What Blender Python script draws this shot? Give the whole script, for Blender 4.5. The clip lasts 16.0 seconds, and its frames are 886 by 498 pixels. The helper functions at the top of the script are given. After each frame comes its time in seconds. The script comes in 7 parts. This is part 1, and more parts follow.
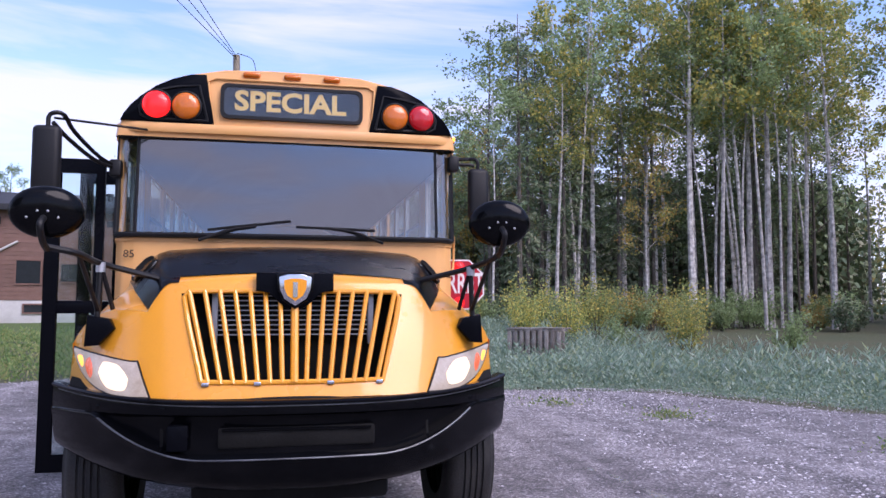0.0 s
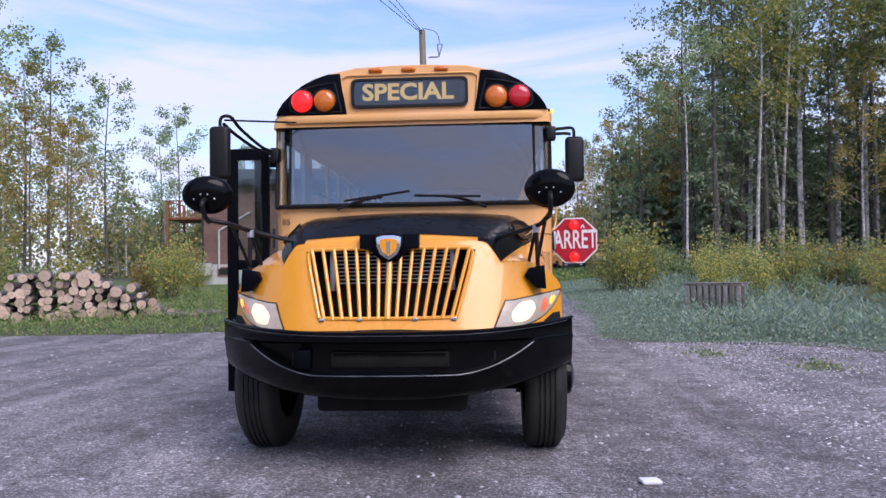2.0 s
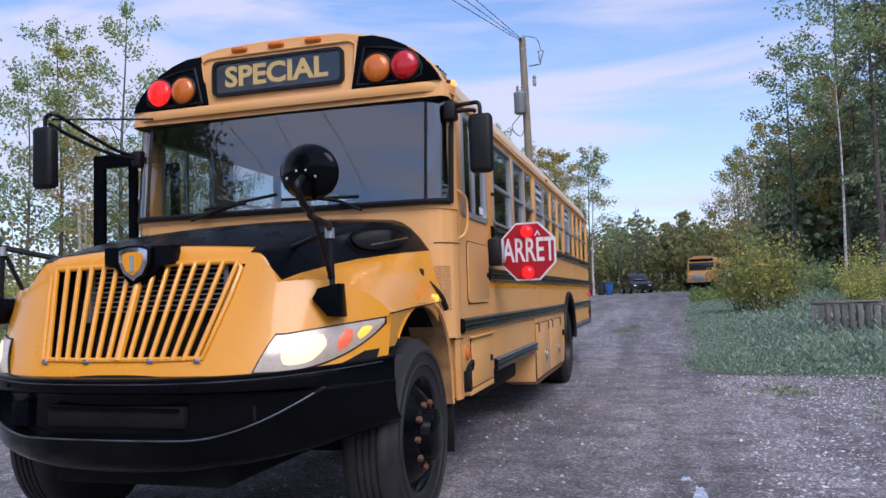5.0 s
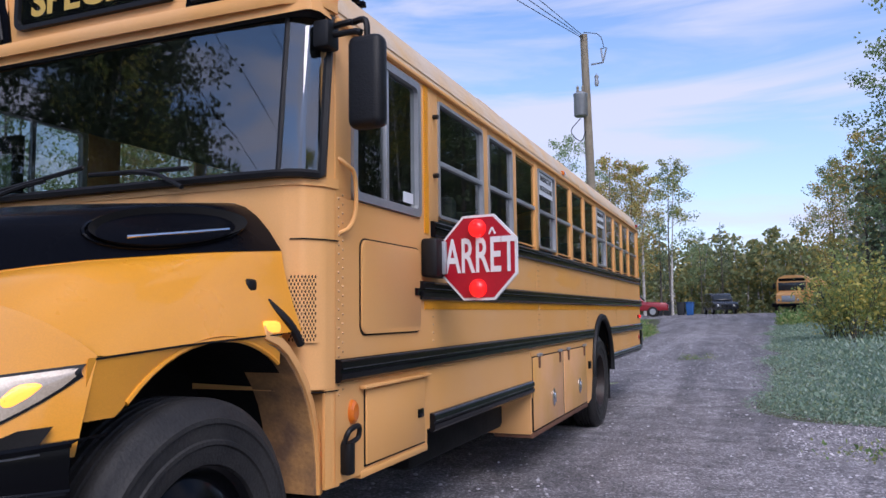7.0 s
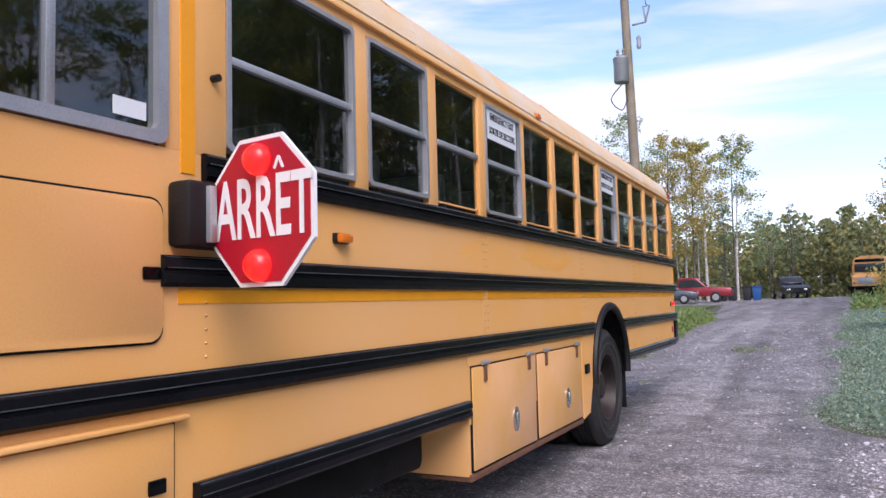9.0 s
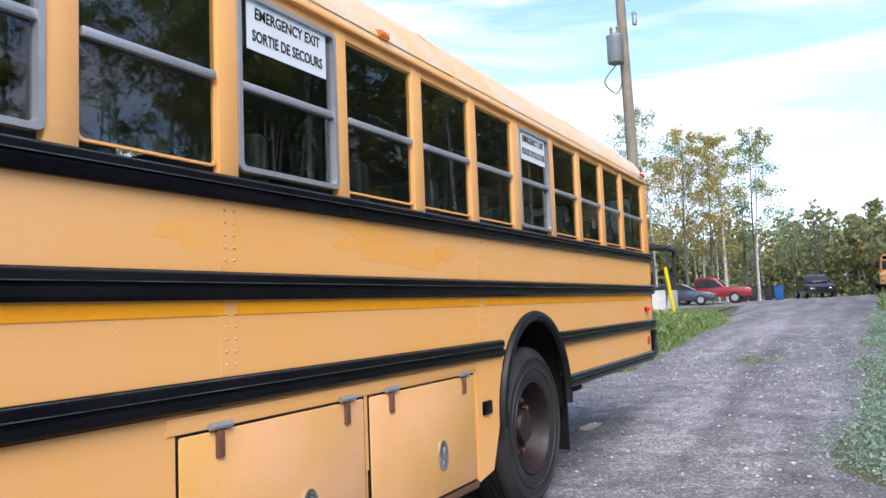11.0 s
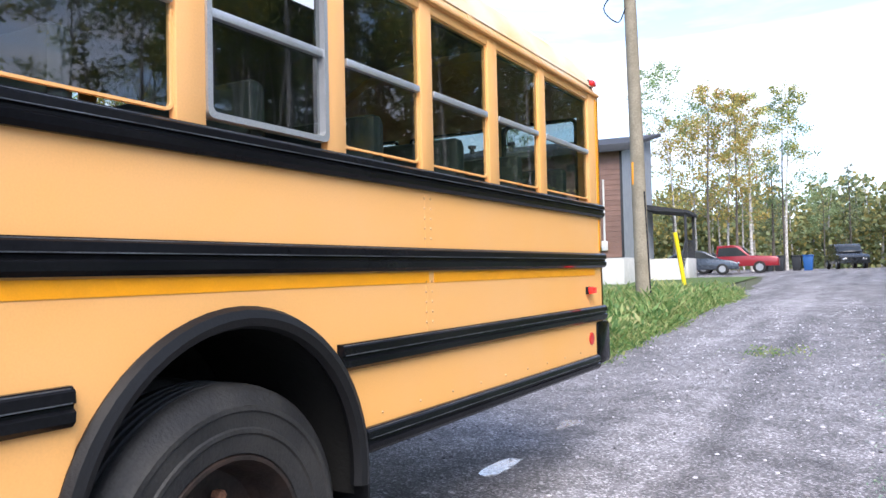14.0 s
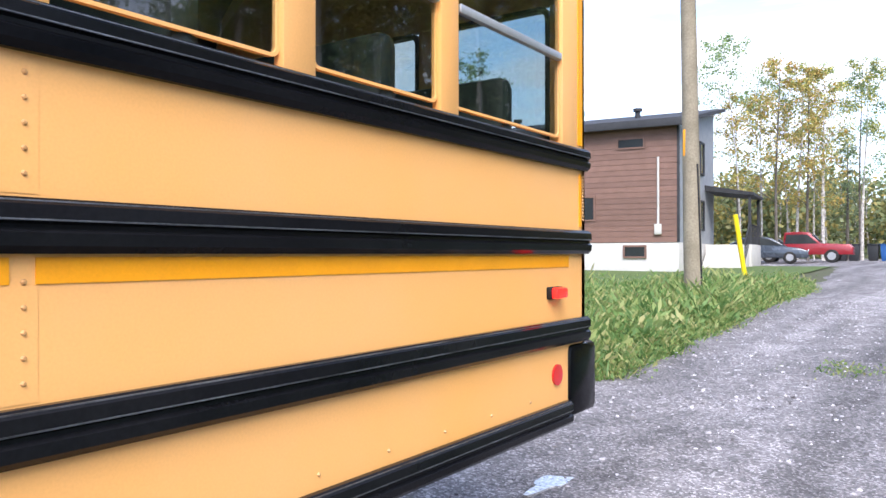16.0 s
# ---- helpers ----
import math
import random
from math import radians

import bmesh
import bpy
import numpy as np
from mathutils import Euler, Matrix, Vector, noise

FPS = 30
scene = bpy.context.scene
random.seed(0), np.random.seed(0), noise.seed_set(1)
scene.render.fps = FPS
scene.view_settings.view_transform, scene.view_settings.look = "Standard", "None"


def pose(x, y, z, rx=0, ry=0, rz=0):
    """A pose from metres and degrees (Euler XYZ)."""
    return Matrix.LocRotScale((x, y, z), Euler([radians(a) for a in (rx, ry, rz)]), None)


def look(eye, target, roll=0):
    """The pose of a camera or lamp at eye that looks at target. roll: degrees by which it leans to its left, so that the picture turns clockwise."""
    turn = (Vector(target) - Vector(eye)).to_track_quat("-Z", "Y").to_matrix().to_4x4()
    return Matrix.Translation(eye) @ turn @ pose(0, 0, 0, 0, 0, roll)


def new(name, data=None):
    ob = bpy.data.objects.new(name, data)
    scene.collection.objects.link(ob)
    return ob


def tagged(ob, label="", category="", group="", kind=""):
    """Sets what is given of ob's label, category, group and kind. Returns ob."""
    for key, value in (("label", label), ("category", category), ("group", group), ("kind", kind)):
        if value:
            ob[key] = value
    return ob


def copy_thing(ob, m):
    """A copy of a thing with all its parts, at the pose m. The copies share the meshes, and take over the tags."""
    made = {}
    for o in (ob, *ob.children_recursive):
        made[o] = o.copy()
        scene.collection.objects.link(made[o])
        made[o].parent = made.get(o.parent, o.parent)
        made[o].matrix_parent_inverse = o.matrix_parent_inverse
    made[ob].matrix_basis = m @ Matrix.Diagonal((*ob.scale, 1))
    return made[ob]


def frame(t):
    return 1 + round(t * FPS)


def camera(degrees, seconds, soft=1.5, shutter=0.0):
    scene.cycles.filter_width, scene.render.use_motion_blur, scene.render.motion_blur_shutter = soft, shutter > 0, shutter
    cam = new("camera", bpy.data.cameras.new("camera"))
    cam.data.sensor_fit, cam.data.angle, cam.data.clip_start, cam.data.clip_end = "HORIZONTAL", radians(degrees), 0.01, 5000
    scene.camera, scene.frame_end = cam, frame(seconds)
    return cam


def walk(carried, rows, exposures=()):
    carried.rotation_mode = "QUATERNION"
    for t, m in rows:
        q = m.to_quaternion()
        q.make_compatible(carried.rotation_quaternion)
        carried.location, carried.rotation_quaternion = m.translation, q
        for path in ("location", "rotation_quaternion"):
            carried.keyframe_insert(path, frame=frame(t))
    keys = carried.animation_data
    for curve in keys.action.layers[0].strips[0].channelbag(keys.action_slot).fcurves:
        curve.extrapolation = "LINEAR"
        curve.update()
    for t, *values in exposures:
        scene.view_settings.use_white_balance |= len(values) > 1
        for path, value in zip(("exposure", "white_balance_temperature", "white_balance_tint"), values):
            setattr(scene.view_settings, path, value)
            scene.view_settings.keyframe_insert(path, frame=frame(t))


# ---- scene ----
cam = camera(60.8, 16.0, soft=1.5)
PATH = [
    (0, (-0.086, -3.091, 1.407), (0.338, -1.143, 1.567), 0.0),
    (0.5, (0.044, -3.438, 1.387), (0.306, -1.46, 1.521), 0.1),
    (1, (0.126, -3.782, 1.359), (0.25, -1.788, 1.463), -0.0),
    (1.5, (0.339, -3.978, 1.334), (0.339, -1.98, 1.412), -0.3),
    (2, (0.66, -4.053, 1.354), (0.54, -2.057, 1.41), -0.8),
    (2.5, (1.005, -3.95, 1.341), (0.776, -1.963, 1.379), -1.3),
    (3, (1.413, -3.825, 1.333), (1.106, -1.849, 1.361), -1.6),
    (3.5, (1.762, -3.548, 1.344), (1.389, -1.584, 1.376), -1.8),
    (4, (2.036, -3.156, 1.333), (1.604, -1.204, 1.388), -1.7),
    (4.2, (2.139, -2.995, 1.297), (1.687, -1.048, 1.369), -1.8),
    (6.3, (2.789, -0.887, 1.321), (2.101, 0.984, 1.485), -0.7),
    (6.5, (2.795, -0.68, 1.321), (2.092, 1.185, 1.489), -0.6),
    (7, (2.853, -0.188, 1.337), (2.108, 1.66, 1.508), -0.7),
    (7.5, (2.827, 0.316, 1.337), (2.042, 2.148, 1.502), -0.8),
    (8, (2.882, 0.822, 1.322), (2.062, 2.639, 1.479), -1.1),
    (8.5, (2.936, 1.333, 1.328), (2.076, 3.133, 1.477), -1.4),
    (9, (3.03, 1.838, 1.342), (2.134, 3.62, 1.486), -1.5),
    (9.2, (3.083, 2.044, 1.327), (2.171, 3.818, 1.465), -1.6),
    (11.3, (3.169, 4.262, 1.372), (2.221, 6.016, 1.528), -2.2),
    (11.5, (3.183, 4.426, 1.382), (2.224, 6.175, 1.524), -1.9),
    (12, (3.153, 5.016, 1.387), (2.153, 6.745, 1.499), -1.8),
    (12.5, (3.082, 5.499, 1.414), (2.087, 7.232, 1.491), -2.1),
    (13, (3.076, 6.001, 1.393), (2.094, 7.742, 1.447), -2.7),
    (13.5, (3.017, 6.556, 1.385), (2.042, 8.301, 1.446), -2.2),
    (14, (2.956, 7.136, 1.405), (1.946, 8.861, 1.467), -1.3),
    (14.5, (2.863, 7.739, 1.394), (1.777, 9.419, 1.395), -0.8),
    (15, (2.737, 8.31, 1.401), (1.668, 10.0, 1.436), -1.5),
    (15.5, (2.66, 8.838, 1.364), (1.56, 10.508, 1.39), -1.3),
    (16, (2.562, 9.335, 1.415), (1.422, 10.978, 1.428), 0.0),
]
walk(cam, [(t, look(eye, target, roll)) for t, eye, target, roll in PATH],
     [(0, 1.0, 5650, 26), (2.5, 0.7, 5720, 20), (4, 0.56, 5700, 18), (6.5, 0.55, 5550, 16), (8, 0.85, 5780, 20), (9, 1.06, 6000, 18), (11.5, 1.42, 5850, 9), (13, 1.66, 5850, 9), (16, 1.85, 5950, 10)])

# ---------------------------------------------------------------- light
SUN_AZ, SUN_EL = radians(143), radians(46)
world = bpy.data.worlds.new("evening_sky")
world.use_nodes = True
scene.world = world


def sky_nodes(nt):
    n, l = nt.nodes, nt.links
    bg = n["Background"]
    sky = n.new("ShaderNodeTexSky")
    sky.sky_type, sky.sun_disc = "NISHITA", False
    sky.sun_elevation, sky.sun_rotation = SUN_EL, SUN_AZ
    sky.air_density, sky.dust_density, sky.ozone_density = 1.0, 0.6, 2.0
    co = n.new("ShaderNodeTexCoord")
    mp = n.new("ShaderNodeMapping")
    mp.inputs["Rotation"].default_value = (0.25, 0.1, 0.55)
    mp.inputs["Scale"].default_value = (1.2, 3.0, 7.5)
    l.new(co.outputs["Generated"], mp.inputs[0])
    ns = n.new("ShaderNodeTexNoise")
    ns.inputs["Scale"].default_value, ns.inputs["Detail"].default_value = 1.5, 7
    ns.inputs["Roughness"].default_value, ns.inputs["Distortion"].default_value = 0.55, 0.5
    l.new(mp.outputs[0], ns.inputs["Vector"])
    rp = n.new("ShaderNodeValToRGB")
    rp.color_ramp.elements[0].position, rp.color_ramp.elements[1].position = 0.42, 0.62
    l.new(ns.outputs[0], rp.inputs[0])
    sep = n.new("ShaderNodeSeparateXYZ")
    l.new(co.outputs["Generated"], sep.inputs[0])
    low = n.new("ShaderNodeMapRange")
    low.inputs[1].default_value, low.inputs[2].default_value = 0.0, 0.42
    low.inputs[3].default_value, low.inputs[4].default_value = 0.5, 0.0
    l.new(sep.outputs[2], low.inputs[0])
    mx0 = n.new("ShaderNodeMath")
    mx0.operation, mx0.use_clamp = "ADD", True
    l.new(rp.outputs[0], mx0.inputs[0])
    l.new(low.outputs[0], mx0.inputs[1])
    sc = n.new("ShaderNodeMath")
    sc.operation = "MULTIPLY"
    sc.inputs[1].default_value = 0.85
    l.new(mx0.outputs[0], sc.inputs[0])
    st = n.new("ShaderNodeMix")
    st.data_type, st.blend_type = "RGBA", "MULTIPLY"
    st.inputs[0].default_value = 1.0
    l.new(sky.outputs[0], st.inputs[6])
    st.inputs[7].default_value = (SKY_K, SKY_K, SKY_K, 1)
    mix = n.new("ShaderNodeMix")
    mix.data_type = "RGBA"
    l.new(sc.outputs[0], mix.inputs[0])
    l.new(st.outputs[2], mix.inputs[6])
    mix.inputs[7].default_value = CLOUD
    l.new(mix.outputs[2], bg.inputs[0])
    bg.inputs[1].default_value = 1.0


SKY_K = 0.13
CLOUD = (0.54, 0.515, 0.56, 1)
sky_nodes(world.node_tree)

sun = new("sun", bpy.data.lights.new("sun", "SUN"))
sun.data.energy, sun.data.angle, sun.data.color = 1.85, radians(40), (1.0, 0.87, 0.74)
sun.matrix_basis = Matrix.Translation((-20, -30, 30)) @ Vector(
    (-math.sin(SUN_AZ) * math.cos(SUN_EL), -math.cos(SUN_AZ) * math.cos(SUN_EL), -math.sin(SUN_EL))).to_track_quat("-Z", "Y").to_matrix().to_4x4()


# ---------------------------------------------------------------- materials
def mat(name, col, rough=0.5, metal=0.0, vary=0.25, scale=6.0, fine=60.0, bump=0.1, col2=None, mixat=0.6, coat=0.0, dist=0.01, emit=None, rand=0.0):
    """A surface with variation at two scales: broad stains and fine grain."""
    m = bpy.data.materials.new(name)
    m.use_nodes = True
    n, l = m.node_tree.nodes, m.node_tree.links
    p = n["Principled BSDF"]
    p.inputs["Specular IOR Level"].default_value = 0.5 if max(col) > 0.02 else 0.32
    p.inputs["Metallic"].default_value = metal
    p.inputs["Coat Weight"].default_value = coat
    co = n.new("ShaderNodeTexCoord")
    big = n.new("ShaderNodeTexNoise")
    big.inputs["Scale"].default_value, big.inputs["Detail"].default_value = scale, 5
    small = n.new("ShaderNodeTexNoise")
    small.inputs["Scale"].default_value, small.inputs["Detail"].default_value = fine, 3
    l.new(co.outputs["Object"], big.inputs["Vector"])
    l.new(co.outputs["Object"], small.inputs["Vector"])
    rp = n.new("ShaderNodeValToRGB")
    e = rp.color_ramp.elements
    e[0].position, e[1].position = 0.5 - 0.5 * (1 - mixat) - 0.08, mixat + 0.12
    c2 = col2 or tuple(c * (1 - vary) for c in col)
    e[0].color, e[1].color = (*col, 1), (*c2, 1)
    l.new(big.outputs[0], rp.inputs[0])
    mul = n.new("ShaderNodeMix")
    mul.data_type, mul.blend_type = "RGBA", "MULTIPLY"
    mul.inputs[0].default_value = 1.0
    l.new(rp.outputs[0], mul.inputs[6])
    mr = n.new("ShaderNodeMapRange")
    mr.inputs[1].default_value, mr.inputs[2].default_value = 0.3, 0.7
    mr.inputs[3].default_value, mr.inputs[4].default_value = 1 - vary * 0.7, 1 + vary * 0.35
    l.new(small.outputs[0], mr.inputs[0])
    l.new(mr.outputs[0], mul.inputs[7])
    last = mul.outputs[2]
    if rand:
        oi = n.new("ShaderNodeObjectInfo")
        r2 = n.new("ShaderNodeMapRange")
        r2.inputs[3].default_value, r2.inputs[4].default_value = 1 - rand, 1 + rand
        l.new(oi.outputs["Random"], r2.inputs[0])
        m2 = n.new("ShaderNodeMix")
        m2.data_type, m2.blend_type = "RGBA", "MULTIPLY"
        m2.inputs[0].default_value = 1.0
        l.new(last, m2.inputs[6])
        l.new(r2.outputs[0], m2.inputs[7])
        last = m2.outputs[2]
    l.new(last, p.inputs["Base Color"])
    rr = n.new("ShaderNodeMapRange")
    rr.inputs[3].default_value, rr.inputs[4].default_value = max(0.02, rough - 0.1), min(1, rough + 0.12)
    l.new(big.outputs[0], rr.inputs[0])
    l.new(rr.outputs[0], p.inputs["Roughness"])
    if bump:
        b = n.new("ShaderNodeBump")
        b.inputs["Strength"].default_value, b.inputs["Distance"].default_value = bump, dist
        l.new(small.outputs[0], b.inputs["Height"])
        l.new(b.outputs[0], p.inputs["Normal"])
    if emit:
        p.inputs["Emission Color"].default_value = (*emit[0], 1)
        p.inputs["Emission Strength"].default_value = emit[1]
    return m


def leaf_mat(name, cols, trans=0.45):
    """Leaves: each leaf island takes its own tint."""
    m = bpy.data.materials.new(name)
    m.use_nodes = True
    n, l = m.node_tree.nodes, m.node_tree.links
    p = n["Principled BSDF"]
    p.inputs["Roughness"].default_value = 0.6
    g = n.new("ShaderNodeNewGeometry")
    rp = n.new("ShaderNodeValToRGB")
    while len(rp.color_ramp.elements) < len(cols):
        rp.color_ramp.elements.new(0.5)
    for i, c in enumerate(cols):
        rp.color_ramp.elements[i].position = i / (len(cols) - 1)
        rp.color_ramp.elements[i].color = (*c, 1)
    l.new(g.outputs["Random Per Island"], rp.inputs[0])
    oi = n.new("ShaderNodeObjectInfo")
    hs = n.new("ShaderNodeHueSaturation")
    r2 = n.new("ShaderNodeMapRange")
    r2.inputs[3].default_value, r2.inputs[4].default_value = 2.1, 3.2
    l.new(oi.outputs["Random"], r2.inputs[0])
    l.new(r2.outputs[0], hs.inputs["Value"])
    l.new(rp.outputs[0], hs.inputs["Color"])
    l.new(hs.outputs[0], p.inputs["Base Color"])
    tr = n.new("ShaderNodeBsdfTranslucent")
    l.new(hs.outputs[0], tr.inputs[0])
    mx = n.new("ShaderNodeMixShader")
    mx.inputs[0].default_value = trans
    l.new(p.outputs[0], mx.inputs[1])
    l.new(tr.outputs[0], mx.inputs[2])
    l.new(mx.outputs[0], n["Material Output"].inputs[0])
    return m


def glass_mat(name, tint=(0.9, 0.95, 0.95), gloss=1.45):
    m = bpy.data.materials.new(name)
    m.use_nodes = True
    n, l = m.node_tree.nodes, m.node_tree.links
    n.remove(n["Principled BSDF"])
    tr = n.new("ShaderNodeBsdfTransparent")
    tr.inputs[0].default_value = (*tint, 1)
    gl = n.new("ShaderNodeBsdfGlossy")
    gl.inputs["Roughness"].default_value = 0.02
    lw = n.new("ShaderNodeLayerWeight")
    lw.inputs["Blend"].default_value = 0.5
    pw = n.new("ShaderNodeMath")
    pw.operation = "POWER"
    pw.inputs[1].default_value = 5.0
    l.new(lw.outputs["Facing"], pw.inputs[0])
    fr = n.new("ShaderNodeMapRange")
    fr.inputs[3].default_value, fr.inputs[4].default_value = ((gloss - 1) / (gloss + 1)) ** 2, 1.0
    l.new(pw.outputs[0], fr.inputs[0])
    mx = n.new("ShaderNodeMixShader")
    l.new(fr.outputs[0], mx.inputs[0])
    l.new(tr.outputs[0], mx.inputs[1])
    l.new(gl.outputs[0], mx.inputs[2])
    l.new(mx.outputs[0], n["Material Output"].inputs[0])
    return m


M_FRESH = mat("fresh_bus_yellow", (0.80, 0.34, 0.018), 0.28, 0, 0.08, 3, 220, 0.02, coat=0.5)
M_FADED = mat("faded_bus_yellow", (0.74, 0.41, 0.165), 0.45, 0, 0.06, 1.1, 150, 0.02, col2=(0.75, 0.37, 0.09), mixat=0.64)
M_PINK = mat("sunbleached_hatch_paint", (0.76, 0.42, 0.22), 0.45, 0, 0.10, 2.2, 150, 0.03, col2=(0.62, 0.33, 0.06), mixat=0.66)
M_ROOF = mat("chalky_roof_paint", (0.64, 0.54, 0.40), 0.42, 0, 0.12, 2.0, 90, 0.04, col2=(0.64, 0.37, 0.10), mixat=0.58)
M_BAND = mat("patchy_roof_yellow", (0.70, 0.38, 0.05), 0.45, 0, 0.1, 2.6, 60, 0.03, col2=(0.66, 0.52, 0.36), mixat=0.5)
M_PATCH = mat("unfaded_yellow_patch", (0.78, 0.36, 0.055), 0.4, 0, 0.08, 5, 150, 0.02, col2=(0.76, 0.39, 0.11), mixat=0.6)
M_TAPE = mat("yellow_reflective_tape", (0.85, 0.34, 0.003), 0.35, 0, 0.08, 8, 200, 0.02)
M_BLACK = mat("gloss_black_paint", (0.003, 0.0033, 0.0045), 0.13, 0, 0.3, 5, 160, 0.01)
M_MATT = mat("satin_black_paint", (0.004, 0.0045, 0.007), 0.24, 0, 0.3, 4, 120, 0.04)
M_RAIL = mat("black_rub_rail", (0.004, 0.0045, 0.006), 0.15, 0, 0.35, 3, 90, 0.03, col2=(0.012, 0.012, 0.014), mixat=0.75)
M_RUBBER = mat("black_rubber", (0.007, 0.007, 0.008), 0.5, 0, 0.3, 8, 120, 0.15)
M_TYRE = mat("worn_tyre_rubber", (0.014, 0.014, 0.015), 0.6, 0, 0.45, 7, 90, 0.35, col2=(0.036, 0.034, 0.032), mixat=0.62)
M_ALU = mat("brushed_aluminium", (0.52, 0.53, 0.55), 0.42, 0.7, 0.2, 7, 200, 0.05)
M_CHROME = mat("chrome", (0.7, 0.7, 0.72), 0.15, 1.0, 0.1, 8, 100, 0.0)
M_RUST = mat("rusty_steel", (0.10, 0.045, 0.025), 0.8, 0.1, 0.5, 14, 130, 0.4, col2=(0.2, 0.09, 0.05))
# near-black: underbody parts, and the shade of recesses put into the colour
M_UNDER = mat("underbody_and_recess_shade", (0.004, 0.0038, 0.0035), 0.85, 0, 0.4, 6, 50, 0.3)
M_SEAT = mat("dark_green_vinyl", (0.012, 0.02, 0.018), 0.5, 0, 0.3, 5, 90, 0.1)
# pale metal darkened in its base colour, cabin shade included
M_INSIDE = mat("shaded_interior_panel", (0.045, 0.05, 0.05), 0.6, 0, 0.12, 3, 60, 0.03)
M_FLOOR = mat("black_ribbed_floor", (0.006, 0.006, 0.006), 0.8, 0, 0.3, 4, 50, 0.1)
M_GLASS = glass_mat("clear_glass", (0.80, 0.86, 0.86), 1.5)
M_TINT = glass_mat("tinted_glass", (0.50, 0.56, 0.55), 2.0)
M_SCREEN = glass_mat("tinted_windscreen", (0.70, 0.77, 0.78), 2.7)
M_SIGNGLASS = glass_mat("sign_glass", (0.9, 0.92, 0.92), 1.9)
M_RED = mat("stop_sign_red", (0.42, 0.006, 0.022), 0.4, 0, 0.1, 8, 100, 0.02)
M_WHITE = mat("white_reflective_sheet", (0.80, 0.80, 0.80), 0.5, 0, 0.06, 8, 80, 0.02)
# not a lit lens: a faint added emission lifts its red
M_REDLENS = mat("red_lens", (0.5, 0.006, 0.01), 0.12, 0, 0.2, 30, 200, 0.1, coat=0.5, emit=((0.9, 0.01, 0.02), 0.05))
M_REDLIT = mat("lit_red_lens", (0.35, 0.003, 0.003), 0.15, 0, 0.1, 30, 200, 0.1, emit=((1.0, 0.015, 0.01), 0.9))
# unlit amber, with a faint added emission to lift the colour
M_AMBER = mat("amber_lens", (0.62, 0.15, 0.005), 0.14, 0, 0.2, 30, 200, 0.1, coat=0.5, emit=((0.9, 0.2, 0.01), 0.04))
M_AMBERLIT = mat("lit_amber_lens", (0.7, 0.25, 0.02), 0.2, 0, 0.1, 30, 200, 0.1, emit=((1.0, 0.36, 0.04), 1.3))
# pale grey that paints the sky's highlight onto glossy black edges
M_GLINT = mat("painted_edge_glint", (0.16, 0.17, 0.19), 0.35, 0.4, 0.5, 6, 90, 0.05, col2=(0.02, 0.02, 0.022), mixat=0.6)
M_WHEEL = mat("dusty_steel_rim", (0.013, 0.0125, 0.013), 0.45, 0.2, 0.4, 9, 60, 0.2, col2=(0.045, 0.028, 0.022), mixat=0.68)
# a reflector is no source; this glow is added to its colour
M_REFLECT = mat("red_reflector_own_glow", (0.75, 0.13, 0.05), 0.25, 0, 0.25, 60, 200, 0.2, coat=0.4, emit=((1.0, 0.2, 0.08), 0.25))
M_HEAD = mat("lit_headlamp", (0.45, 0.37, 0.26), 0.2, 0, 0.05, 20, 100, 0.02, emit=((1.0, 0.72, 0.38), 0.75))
# weak emission paints the beam's spill across the whole shell
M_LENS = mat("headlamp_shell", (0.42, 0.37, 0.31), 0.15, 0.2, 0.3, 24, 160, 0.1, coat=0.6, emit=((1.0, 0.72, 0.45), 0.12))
M_LETTER = mat("yellow_letters", (0.78, 0.52, 0.12), 0.5, 0, 0.1, 9, 90, 0.0)
M_PAPER = mat("printed_paper", (0.66, 0.70, 0.72), 0.6, 0, 0.05, 9, 90, 0.0)
M_INK = mat("dark_ink", (0.02, 0.02, 0.02), 0.6, 0, 0.1, 9, 90, 0.0)
M_SCUFF = mat("scuffed_fender_paint", (0.62, 0.33, 0.11), 0.55, 0, 0.25, 7, 60, 0.2, col2=(0.17, 0.10, 0.06), mixat=0.52)
M_RIVET = mat("painted_rivet", (0.60, 0.33, 0.13), 0.45, 0.1, 0.3, 9, 90, 0.0)
for m, level in ((M_BLACK, 0.14), (M_MATT, 0.05), (M_RAIL, 0.1)):
    m.node_tree.nodes["Principled BSDF"].inputs["Specular IOR Level"].default_value = level
M_WIRE = mat("black_cable", (0.015, 0.015, 0.018), 0.6, 0, 0.2, 3, 30, 0.0)


# ---------------------------------------------------------------- building helpers
WORLD_OF = {}


def thing(name, at, label, category, group="", rz=0.0):
    ob = new(name)
    ob.empty_display_size = 0.2
    ob.matrix_basis = pose(*at, 0, 0, rz)
    WORLD_OF[ob.name] = ob.matrix_basis.copy()
    return tagged(ob, label, category, group)


def mesh_of(name, bm, material, smooth=True, angle=38):
    bmesh.ops.recalc_face_normals(bm, faces=bm.faces[:])
    me = bpy.data.meshes.new(name)
    if smooth:
        lim = radians(angle)
        for f in bm.faces:
            f.smooth = True
        for ed in bm.edges:
            if len(ed.link_faces) == 2 and ed.calc_face_angle(0) > lim:
                ed.smooth = False
    bm.to_mesh(me)
    bm.free()
    for m in material if isinstance(material, (list, tuple)) else (material,):
        me.materials.append(m)
    return me


